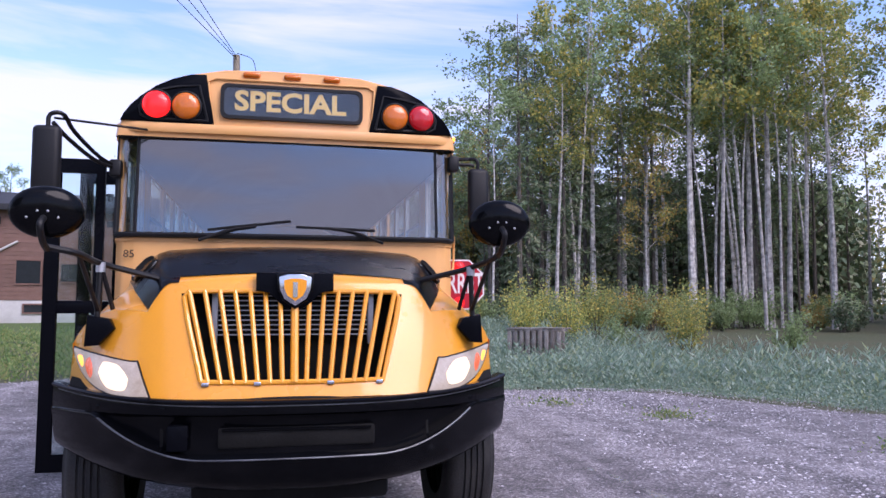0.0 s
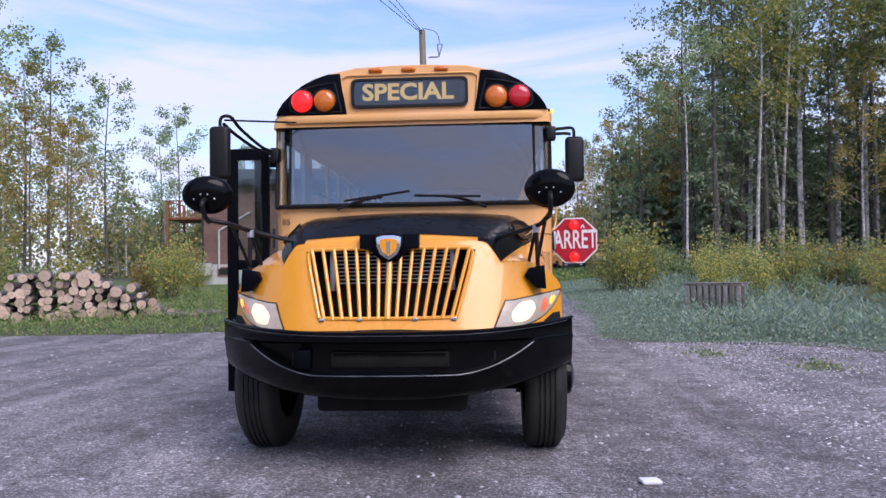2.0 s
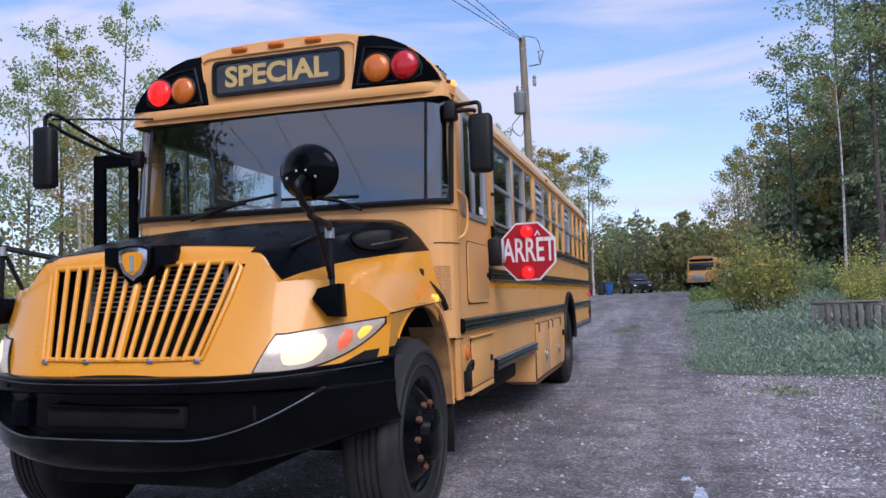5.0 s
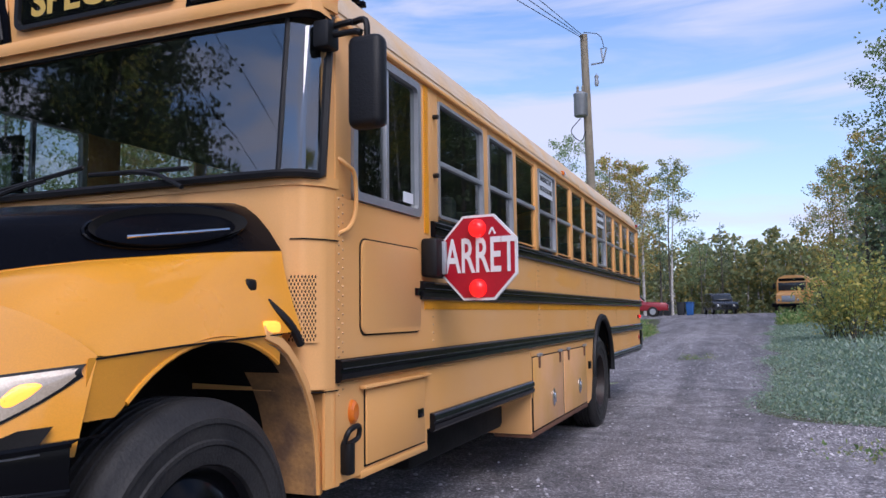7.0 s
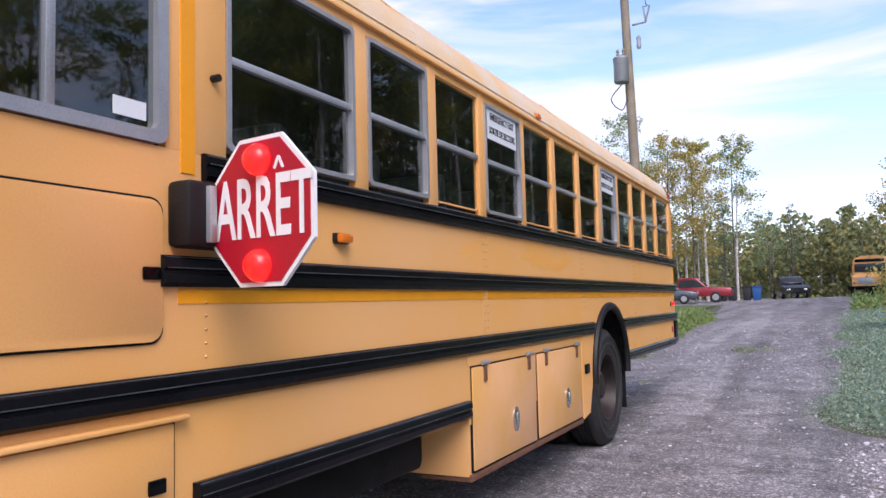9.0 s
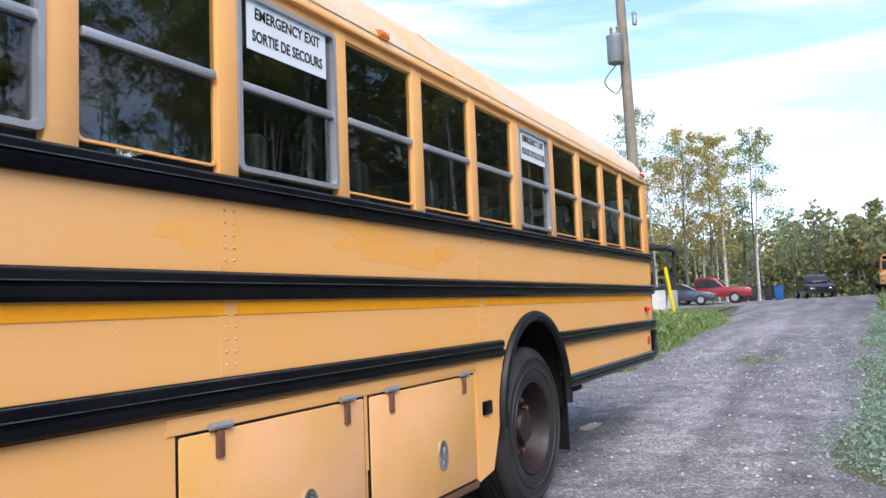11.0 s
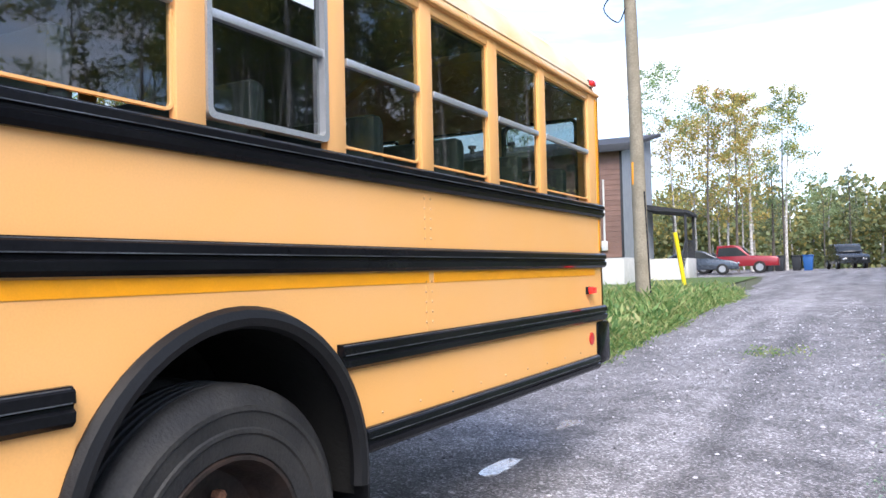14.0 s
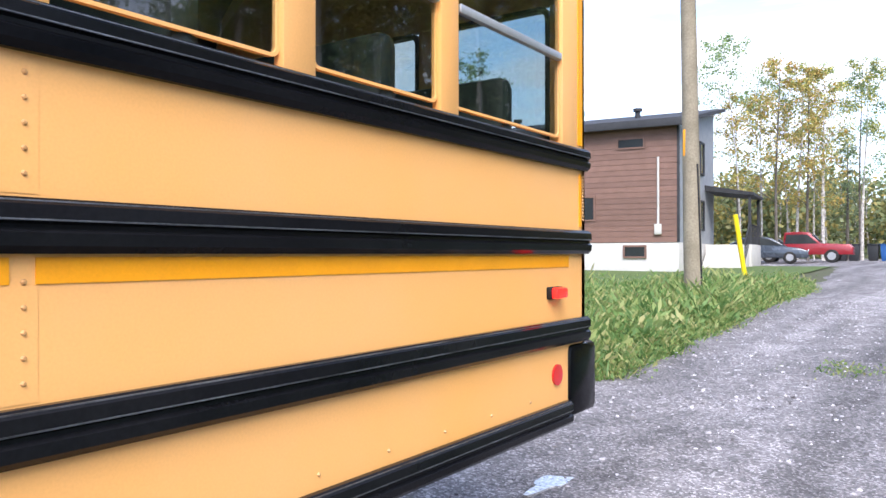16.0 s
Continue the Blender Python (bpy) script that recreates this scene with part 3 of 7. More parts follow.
bm.faces.new([bm.verts.new((x, 2.438, z)) for x, z in rounded(-0.495, 2.792, 0.485, 3.012, 0.04)])
facing(part("sign_glass", bm, M_SIGNGLASS, dest, smooth=False), (0, -1, 0))
part("cap_moulding", tube([(-0.58, 2.446, 2.75), (-0.6, 2.446, 3.035), (-0.55, 2.446, 3.065), (0.54, 2.446, 3.065), (0.59, 2.446, 3.035), (0.57, 2.446, 2.75)], 0.008, None, 6), M_FADED, cap)


# hood and fenders as one shell
def crown_z(y):
    return lerp_tab(y, [(0.9, 1.56), (1.02, 1.585), (1.5, 1.70), (2.0, 1.79), (2.44, 1.85)])


def edge_x(y):
    """Where the black hood flank meets the yellow fender."""
    return lerp_tab(y, [(0.9, 0.69), (1.02, 0.73), (1.17, 0.785), (1.53, 0.89), (2.03, 1.0), (2.29, 1.06), (2.44, 1.075)])


def edge_z(y):
    return lerp_tab(y, [(0.9, 1.35), (1.02, 1.39), (1.17, 1.437), (1.53, 1.507), (2.03, 1.567), (2.44, 1.60)])


def crease_z(y):
    return lerp_tab(y, [(0.9, 1.19), (1.29, 1.222), (1.76, 1.250), (2.29, 1.270), (2.44, 1.275)])


def flank(y):
    return lerp_tab(y, [(0.95, 0.09), (1.3, 0.15), (2.0, 0.22), (2.44, 0.26)])


def hood_z(x, y):
    x, xe, ze, w = abs(x), edge_x(y), edge_z(y), flank(y)
    top = crown_z(y) - 0.035 * min(1.0, x / (xe - w)) ** 2
    if x < xe:
        return top + (ze - top) * max(0.0, (x - xe + w) / w) ** 1.9
    bulge = lerp_tab(y, [(1.1, 2.1), (1.6, 1.9), (2.0, 1.35), (2.3, 0.75)])
    return crease_z(y) + (ze - crease_z(y)) * (1 - min(1.0, (x - xe) / (EDGE - xe)) ** bulge)


def flank_x(y, z):
    """The flank's half width at a height."""
    top = crown_z(y) - 0.035
    t = min(1.0, max(0.0, (top - z) / (top - edge_z(y)))) ** (1 / 1.9)
    return edge_x(y) - flank(y) * (1 - t)


def nose_y(x, z):
    return 0.80 + 0.52 * (abs(x) / 1.16) ** 4 + 0.40 * (z - 1.0) * (1 - 0.35 * (abs(x) / 1.16) ** 2)


def grille_w(z):
    return 0.575 - 0.125 * (1.50 - z) / 0.45


EDGE = 1.175


def cols(w, v):
    half = [w * i / 6 for i in range(7)] + [w + (v - w) * i / 8 for i in range(1, 9)] + [v + (EDGE - v) * i / 12 for i in range(1, 13)]
    return [-x for x in half[:0:-1]] + half


def shell(offset, rows, keep):
    """rows: ('z', height) on the nose or ('t', share of the way back) on top."""
    bm = bmesh.new()
    grid = []
    for kind, q in rows:
        line = []
        if kind == "z":
            cs = cols(grille_w(q), 0.70)
            for x in cs:
                zt = hood_z(x, nose_y(x, 1.3) + 0.05)
                z = 0.97 + (min(zt, 1.56) - 0.97) * (q - 0.97) / 0.59
                line.append(bm.verts.new((x, nose_y(x, z) - offset, z)))
        else:
            cs = cols(0.59, 0.72)
            for j, x0 in enumerate(cs):
                ys = nose_y(x0, min(1.56, hood_z(x0, nose_y(x0, 1.3) + 0.05))) + 0.03
                y = ys + (2.44 - ys) * q
                x = cols(0.59, edge_x(y))[j]
                line.append(bm.verts.new((x, y, hood_z(x, y) + offset)))
        grid.append(line)
    for i in range(len(grid) - 1):
        for j in range(len(grid[0]) - 1):
            if keep(i, j, rows):
                bm.faces.new((grid[i][j], grid[i][j + 1], grid[i + 1][j + 1], grid[i + 1][j]))
    bmesh.ops.delete(bm, geom=[v for v in bm.verts if not v.link_faces], context="VERTS")
    return bm


ROWS = [("z", q) for q in (0.97, 1.01, 1.05, 1.15, 1.25, 1.35, 1.45, 1.50, 1.535, 1.56)] + [("t", q) for q in (0.0, 0.03, 0.08, 0.16, 0.28, 0.40, 0.52, 0.64, 0.76, 0.88, 1.0)]
NC = 26
hood = part("hood", shell(0.0, ROWS, lambda i, j, r: not (2 <= i < 7 and NC - 6 <= j < NC + 6)), M_FRESH, bus, "glossy yellow tilt hood with bulging fenders")
part("hood_top", shell(0.005, ROWS, lambda i, j, r: (i >= 11 and NC - 14 <= j < NC + 14) or (9 <= i < 11 and (NC - 14 <= j < NC - 6 or NC + 6 <= j < NC + 14))), M_MATT, hood, "black painted hood top")
part("hood_point", prism([(-0.20, 1.60), (0.20, 1.60), (0.20, 1.505), (0.13, 1.50), (0.06, 1.42), (0.0, 1.40), (-0.06, 1.42), (-0.13, 1.50), (-0.20, 1.505)], "y", 0.955, 1.03, bev=0.006), M_MATT, hood, "black point over the grille")


def shield(k):
    return [(-0.088 * k, 1.515 + 0.065 * k), (-0.04 * k, 1.515 + 0.08 * k), (0.04 * k, 1.515 + 0.08 * k), (0.088 * k, 1.515 + 0.065 * k), (0.085 * k, 1.515), (0.06 * k, 1.515 - 0.055 * k), (0.0, 1.515 - 0.095 * k), (-0.06 * k, 1.515 - 0.055 * k), (-0.085 * k, 1.515)]


em = part("emblem", prism(shield(1.12), "y", 0.925, 0.97, bev=0.008), M_BLACK, hood, "shield-shaped badge")
part("emblem_rim", prism(shield(0.95), "y", 0.917, 0.95, bev=0.004), M_CHROME, em, "chrome shield rim")
part("emblem_field", prism(shield(0.66), "y", 0.912, 0.93), M_TAPE, em, "orange shield field")
part("emblem_bar", bx((-0.012, 0.908, 1.47), (0.012, 0.915, 1.55)), M_CHROME, em)


# fender sides with the wheel arch, and the arch lip
for e in (1, -1):
    fys = [1.375 + 0.0272 * i for i in range(35)]

    def low(y):
        cy, cz, r = ARCH_F
        if y < cy - r:
            return 1.045 + 0.07 * (y - 1.37)
        return max(1.055, cz + math.sqrt(max(0.0, r * r - (y - cy) ** 2)))
    part("fender_side", sheet(lambda y, k: (e * (EDGE - 0.012 * (1 - k) ), y, low(y) + (max(crease_z(y), low(y) + 0.01) - low(y)) * k), fys, [0, 0.35, 0.7, 1.0]), M_FRESH, hood)
    part("fender_crease", tube([(e * (EDGE + 0.001), y, crease_z(y) - 0.004) for y in fys[1:]], 0.0035, None, 5), M_UNDER, hood, "dark crease line along the fender")
    lip = [(e * (EDGE - 0.012), ARCH_F[0] + ARCH_F[2] * math.cos(radians(a)), ARCH_F[1] + ARCH_F[2] * math.sin(radians(a))) for a in range(56, 140, 6)]
    part("arch_lip", tube(lip, 0.010, None, 6), M_FRESH, hood)
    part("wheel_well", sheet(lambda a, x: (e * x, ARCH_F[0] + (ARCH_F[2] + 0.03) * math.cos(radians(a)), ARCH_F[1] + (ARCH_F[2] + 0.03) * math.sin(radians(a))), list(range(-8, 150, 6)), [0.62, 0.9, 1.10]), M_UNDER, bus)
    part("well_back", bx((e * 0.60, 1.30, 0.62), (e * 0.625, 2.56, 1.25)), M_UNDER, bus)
    tail = [(2.19, 1.252), (2.27, 1.225), (2.335, 1.185), (2.40, 1.12), (2.455, 1.05), (2.50, 0.97), (2.53, 0.89), (2.55, 0.80), (2.56, 0.70), (2.565, 0.60)]
    part("fender_tail", sheet(lambda i, x: (e * x, *tail[i]), range(10), [0.93, 1.03, 1.12, EDGE - 0.006], thick=0.010), M_SCUFF if e > 0 else M_FRESH, bus, "rusty scuffed inner face of the fender tail")
    part("fender_flange", sheet(lambda i, k: (e * (EDGE + 0.006 - 0.014 * k * k), tail[i][0] + 0.05 * k * (0.25 + 0.75 * min(1, i / 4)), tail[i][1] + 0.05 * k * max(0.0, 1 - i / 6)), range(10), [0, 0.4, 0.7, 1.0], thick=0.012), M_FADED, bus, "rolled yellow edge of the fender tail")
    part("lower_corner", sheet(lambda q, z: (e * nose_plan(q)[0], nose_plan(q)[1] + 0.012, z), [0.90, 0.92, 0.94, 0.96, 0.98, 1.0], [0.62, 0.85, 1.04], thick=0.015), M_FADED, bus)
    part("mud_flap", bx((e * 0.88, 2.60, 0.28), (e * 1.16, 2.615, 0.62), 0.004), M_RUBBER, bus)
    # air scoop on the hood's flank
    ring = [(0.33 * math.cos(t) * (1.1 if math.cos(t) > 0 else 0.95), 0.07 * math.sin(t)) for t in [2 * math.pi * i / 28 for i in range(28)]]

    def scoop(a, b, off):
        y, z = 1.95 + a, 1.655 + b + 0.16 * a
        return (e * (flank_x(y, z) + off), y, z + off)
    sc = part("air_scoop", tube([scoop(a, b, 0.002) for a, b in ring + ring[:1]], 0.009, None, 6), M_BLACK, hood)
    bmx = bmesh.new()
    loops = [[bmx.verts.new(scoop(a * k, b * k, o)) for a, b in ring] for k, o in ((1.0, 0.008), (0.86, -0.012), (0.55, -0.016), (0.2, -0.012))]
    for p, q in zip(loops, loops[1:]):
        for i in range(28):
            bmx.faces.new((p[i], p[(i + 1) % 28], q[(i + 1) % 28], q[i]))
    bmx.faces.new(loops[-1])
    bmesh.ops.translate(bmx, verts=bmx.verts[:], vec=(e * 0.016, 0, 0.006))
    # the dish is shallow; its near-black colour supplies the depth's shade
    part("scoop_shade", bmx, M_UNDER, sc, "shallow dish coloured near-black as the scoop's inner shade")
    part("scoop_slat", tube([scoop(-0.21, -0.045, 0.03), scoop(0.0, -0.05, 0.032), scoop(0.22, -0.05, 0.03)], 0.006, None, 6), M_CHROME, sc)
    part("side_marker", bx((e * 1.12, 2.20, 1.268), (e * 1.178, 2.30, 1.318), 0.018), M_AMBERLIT if e > 0 else M_AMBER, hood, "amber fender marker")
    part("hood_latch", tube(smooth_line([(e * 1.07, 2.23, 1.45), (e * 1.10, 2.29, 1.40), (e * 1.165, 2.36, 1.31), (e * 1.185, 2.42, 1.22)]), 0.017, None, 8), M_RUBBER, hood, "black rubber hood latch")
    part("latch_knob", bx((e * 1.05, 2.19, 1.42), (e * 1.10, 2.25, 1.48), 0.015), M_RUBBER, hood)
    # lamps in the fender's nose
    def lamp_patch(x0, x1, off, zs=(0.0, 0.2, 0.4, 0.6, 0.8, 1.0), n=20, pad=0.0, oval=0.0):
        def f(u, v):
            x = x0 + (x1 - x0) * u
            lo = 0.982 + 0.205 * max(0.0, (x - 0.78) / 0.386) ** 2.6 + pad
            hi = 1.146 + 0.058 * max(0.0, (x - 0.74) / 0.42) - pad
            if oval:
                k = 0.5 * (1 - max(0.0, 1 - abs(2 * u - 1) ** 3) ** oval)
                lo, hi = lo + (hi - lo) * k, hi - (hi - lo) * k
            z = lo + (hi - lo) * v
            xx = x + 0.07 * (z - 0.985) / 0.16 * (1.0 if x < 0.72 else max(0.0, (1.16 - x) / 0.44))
            return (e * min(xx, 1.168), nose_y(min(xx, 1.168), z) - off - 0.012 * math.sin(math.pi * v), z)
        return sheet(f, [i / n for i in range(n + 1)], zs, thick=0.008)
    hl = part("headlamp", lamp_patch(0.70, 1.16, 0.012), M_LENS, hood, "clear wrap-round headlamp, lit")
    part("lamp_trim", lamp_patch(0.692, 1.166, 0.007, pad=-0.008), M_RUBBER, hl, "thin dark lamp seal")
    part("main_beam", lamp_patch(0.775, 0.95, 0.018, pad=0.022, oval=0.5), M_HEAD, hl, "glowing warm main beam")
    part("reflector", lamp_patch(0.99, 1.045, 0.017, pad=0.022, oval=0.4), M_REFLECT, hl, "red-orange reflector with an added glow")
    part("turn_signal", lamp_patch(1.06, 1.115, 0.017, pad=0.02, oval=0.5), M_AMBERLIT, hl, "glowing amber turn signal")

# grille bars in front of the radiator
for i in range(15):
    s = -0.93 + 1.86 * i / 14
    mid = abs(s) < 0.02
    pts = [(s * grille_w(z), nose_y(s * grille_w(z), z) - 0.004, z) for z in (1.04, 1.15, 1.25, 1.35, 1.45, 1.505)]
    part("grille_bar", tube(pts, 0.021 if mid else 0.013, None, 8), M_FRESH, hood)
part("grille_surround", tube([(s * grille_w(z), nose_y(s * grille_w(z), z) - 0.002, z) for s, z in [(-1, 1.05), (-1, 1.2), (-1, 1.35), (-0.985, 1.47), (-0.93, 1.502), (-0.5, 1.505), (0, 1.505), (0.5, 1.505), (0.93, 1.502), (0.985, 1.47), (1, 1.35), (1, 1.2), (1, 1.05), (0.5, 1.045), (0, 1.045), (-0.5, 1.045), (-1, 1.05)]], 0.014, None, 8), M_FRESH, hood)
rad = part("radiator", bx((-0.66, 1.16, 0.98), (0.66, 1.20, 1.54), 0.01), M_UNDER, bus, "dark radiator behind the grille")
for i in range(9):
    part("cooler_tube", bx((-0.40, 1.10, 1.27 + 0.026 * i), (0.40, 1.125, 1.276 + 0.026 * i)), M_ALU, rad)
part("cooler_frame", bx((0.40, 1.09, 1.22), (0.43, 1.13, 1.52), 0.004), M_ALU, rad)
part("cooler_frame", bx((-0.43, 1.09, 1.22), (-0.40, 1.13, 1.52), 0.004), M_ALU, rad)
for e in (1, -1):
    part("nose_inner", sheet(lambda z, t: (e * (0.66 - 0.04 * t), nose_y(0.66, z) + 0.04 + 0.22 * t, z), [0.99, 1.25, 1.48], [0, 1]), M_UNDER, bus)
for x in (-0.43, -0.18, 0.18, 0.43):
    part("grille_clip", bx((x - 0.018, nose_y(x, 1.035) - 0.016, 1.03), (x + 0.018, nose_y(x, 1.035) + 0.02, 1.05), 0.004), M_CHROME, hood)

# front bumper, swept back at the ends
def bumper_y(x):
    return 0.70 + 0.57 * (abs(x) / 1.235) ** 2.8


def bumper_low(x):
    return 0.525 + 0.17 * (abs(x) / 1.21) ** 2.4


def bumper_lip(x):
    """The curved ledge below the recess, rising towards the ends."""
    return min(0.895, 0.695 + 0.20 * max(0.0, (abs(x) - 0.42) / 0.55) ** 1.9)


def bumper_at(x, k):
    top, lip, base = 0.962 + 0.058 * (abs(x) / 1.21) ** 3, bumper_lip(x), bumper_low(x)
    d = 0.055 * min(1.0, max(0.0, (0.895 - lip) / 0.12))
    back, z = [(0.12, top + 0.004), (0.02, top + 0.004), (0.004, top - 0.006), (0.0, top - 0.02), (0.0, 0.915), (0.004, 0.902), (0.8 * d + 0.004, 0.896 - 0.1 * d), (d + 0.004, 0.896 - 0.4 * d),
               (d + 0.004, lip + 0.012), (0.6 * d, lip + 0.004), (-0.008, lip + 0.002), (-0.012, lip - 0.008), (-0.006, lip - 0.02), (0.008, lip - 0.05), (0.03, base + 0.45 * (lip - 0.05 - base)), (0.06, base + 0.02), (0.09, base), (0.16, base)][k]
    return (x, bumper_y(x) + back, max(z, base) if k < 16 else z)


bxs = [-1.235 + 2.47 * i / 60 for i in range(61)]
bumper = part("front_bumper", sheet(bumper_at, bxs, range(18), thick=0.006), M_BLACK, bus, "deep glossy black front bumper with a curved ledge")
part("bumper_lip", tube([(x, bumper_y(x) + 0.004, bumper_at(x, 2)[2]) for x in bxs], 0.010, None, 6), M_BLACK, bumper)
# painted highlights: pale bars along the bumper's ledge and top edge
part("bumper_glint", tube([(x, bumper_y(x) - 0.013, bumper_lip(x) - 0.004) for x in bxs[7:-7]], 0.0045, None, 5), M_GLINT, bumper, "pale line painted as the ledge's sky highlight")
part("bumper_glint", tube([(x, bumper_y(x) - 0.003, bumper_at(x, 3)[2]) for x in bxs[1:-1]], 0.0028, None, 5), M_GLINT, bumper, "pale line painted as the top edge's sky highlight")
# near-black sheet and blocks painted as shade in the gap and slots
part("nose_gap", sheet(lambda x, k: (x, bumper_y(x) + 0.07 + 0.05 * k, bumper_at(x, 1)[2] - 0.01 + 0.05 * k), bxs[2:-2], [0, 1]), M_UNDER, bumper, "near-black sheet as the shade between bumper and hood")
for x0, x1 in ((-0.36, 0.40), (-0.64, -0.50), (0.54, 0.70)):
    part("slot_shade", bx((x0, bumper_y(max(abs(x0), abs(x1)) if x0 * x1 > 0 else 0.0) + 0.052, 0.735), (x1, bumper_y(max(abs(x0), abs(x1))) + 0.10, 0.835), 0.012), M_UNDER, bumper, "near-black block as the shade of a bumper slot")
part("slot_bar", tube([(-0.34, bumper_y(0.3) + 0.035, 0.828), (0.38, bumper_y(0.3) + 0.035, 0.822)], 0.007, None, 6), M_BLACK, bumper)
part("tow_bracket", bx((-0.60, bumper_y(0.55) + 0.02, 0.725), (-0.50, bumper_y(0.55) + 0.08, 0.85), 0.01), M_MATT, bumper)
for x in (-0.95, -0.62, 0.40, 0.62, 0.95):
    part("bumper_bolt", lathe([(0.012, 0.0), (0.010, -0.008), (0.0, -0.010)], (x, bumper_y(x), 0.93), "y", 10), M_BLACK, bumper)


# wheels
def wheel(x, y, e, deep):
    t = part("tyre", lathe([(0.29, 0.03), (0.30, 0.008), (0.33, 0.0), (0.355, -0.002), (0.36, -0.010), (0.372, -0.010), (0.377, -0.003), (0.42, -0.006), (0.425, -0.013), (0.44, -0.012), (0.445, -0.002), (0.475, 0.015), (0.497, 0.035), (0.502, 0.06)] + [p for k in range(4) for p in ((0.502, 0.07 + 0.036 * k), (0.490, 0.074 + 0.036 * k), (0.490, 0.082 + 0.036 * k), (0.502, 0.086 + 0.036 * k))] + [(0.502, 0.225), (0.495, 0.25), (0.47, 0.275), (0.40, 0.285), (0.29, 0.27)], (0, 0, 0), "x", 56, None, False), M_TYRE, bus, "worn black truck tyre")
    m = Matrix.Translation((x, y, 0.535)) @ Matrix.Diagonal((-e, 1.066, 1.066, 1))
    t.data.transform(m)
    prof = [(0.298, 0.02), (0.292, 0.006), (0.280, 0.006), (0.272, 0.03), (0.262, 0.05), (0.255, 0.12), (0.235, 0.155), (0.20, 0.16), (0.12, 0.15), (0.11, 0.09), (0.095, 0.06), (0.05, 0.05), (0.0, 0.05)] if deep else [(0.295, 0.02), (0.28, 0.03), (0.27, 0.05), (0.24, 0.03), (0.19, -0.01), (0.14, -0.03), (0.13, -0.08), (0.09, -0.10), (0.0, -0.10)]
    r = part("rim", lathe(prof, (0, 0, 0), "x", 40, None, False), M_WHEEL if deep else M_BLACK, t, "dusty dark steel rim" if deep else "dark steel rim")
    r.data.transform(m)
    for k in range(10):
        a = 2 * math.pi * k / 10
        nuts = bmesh.new()
        lathe([(0.018, 0.0), (0.018, -0.035), (0.010, -0.042), (0.0, -0.042)], ((0.14 if deep else 0.0), 0.165 * math.cos(a), 0.165 * math.sin(a)), "x", 6, nuts)
        nt = part("wheel_nut", nuts, M_RUST, t, "rusty wheel nut")
        nt.data.transform(m)


for e in (1, -1):
    wheel(e * 1.19, 1.84, e, False)
    wheel(e * 1.195, 8.83, e, True)
    wheel(e * 0.87, 8.83, e, True)
    cy, cz, r = ARCH_R
    part("rear_arch_trim", tube([(e * (SIDE + 0.012), cy + (r - 0.01) * math.cos(radians(a)), cz + (r - 0.01) * math.sin(radians(a))) for a in range(-6, 189, 6)], 0.036, None, 8), M_RUBBER, bus, "black rubber arch trim")
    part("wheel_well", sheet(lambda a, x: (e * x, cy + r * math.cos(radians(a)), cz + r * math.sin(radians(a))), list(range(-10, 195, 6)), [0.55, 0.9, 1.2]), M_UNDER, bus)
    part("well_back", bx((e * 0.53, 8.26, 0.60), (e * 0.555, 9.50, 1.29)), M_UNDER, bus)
    part("mud_flap", bx((e * 0.62, 9.55, 0.25), (e * 1.18, 9.565, 0.68), 0.004), M_RUBBER, bus)
    part("tail_sheet", prism([(7.91, 1.05), (8.30, 1.05), (8.26, 0.90), (8.20, 0.62), (8.10, 0.40), (7.91, 0.37)], "x", e * (SIDE - 0.03), e * (SIDE + 0.004)), M_FADED, bus)

# luggage box with two bleached doors
for e in (1, -1):
    part("luggage_box", bx((e * 0.55, 5.70, 0.375), (e * (SIDE - 0.008), 7.91, 1.045), 0.006), M_FADED, bus)
    part("box_sill", bx((e * 0.9, 5.71, 0.345), (e * (SIDE + 0.006), 7.90, 0.385), 0.006), M_RUST, bus, "rusty sill under the luggage box")
    part("hinge_strip", bx((e * (SIDE - 0.01), 5.70, 0.985), (e * (SIDE + 0.006), 7.91, 1.04), 0.003), M_FADED, bus)
    for y0, y1 in ((5.745, 6.775), (6.825, 7.865)):
        part("panel_seam", bx((e * (SIDE - 0.009), y0 - 0.009, 0.391), (e * (SIDE + 0.004), y1 + 0.009, 0.984)), M_UNDER, bus, "dark gap round the door")
        d = part("luggage_door", bx((e * (SIDE - 0.01), y0, 0.40), (e * (SIDE + 0.012), y1, 0.975), 0.008), M_PINK, bus, "sun-bleached luggage door")
        for y in (y0 + 0.17, y1 - 0.13):
            part("hinge", bx((e * SIDE, y - 0.018, 0.885), (e * (SIDE + 0.024), y + 0.018, 0.99), 0.006), M_RUST, d)
            part("hinge_pin", tube([(e * (SIDE + 0.02), y - 0.05, 0.993), (e * (SIDE + 0.02), y + 0.05, 0.993)], 0.013, None, 8), M_ALU, d)
        ym = y0 + 0.62 * (y1 - y0)
        h = part("handle_plate", lathe([(0.062, 0.0), (0.062, 0.008), (0.045, 0.012), (0.04, 0.002), (0.0, 0.002)], (0, 0, 0), "x", 24), M_CHROME, d, "chrome paddle latch")
        h.data.transform(Matrix.Translation((e * (SIDE + 0.012), ym, 0.60)) @ Matrix.Diagonal((e, 0.8, 1.25, 1)))
        part("handle", bx((e * (SIDE + 0.012), ym - 0.018, 0.555), (e * (SIDE + 0.035), ym + 0.018, 0.645), 0.008), M_CHROME, h)
    part("latch", bx((e * SIDE, 7.975, 0.73), (e * (SIDE + 0.02), 8.09, 0.81), 0.012), M_BLACK, bus, "black recessed latch")

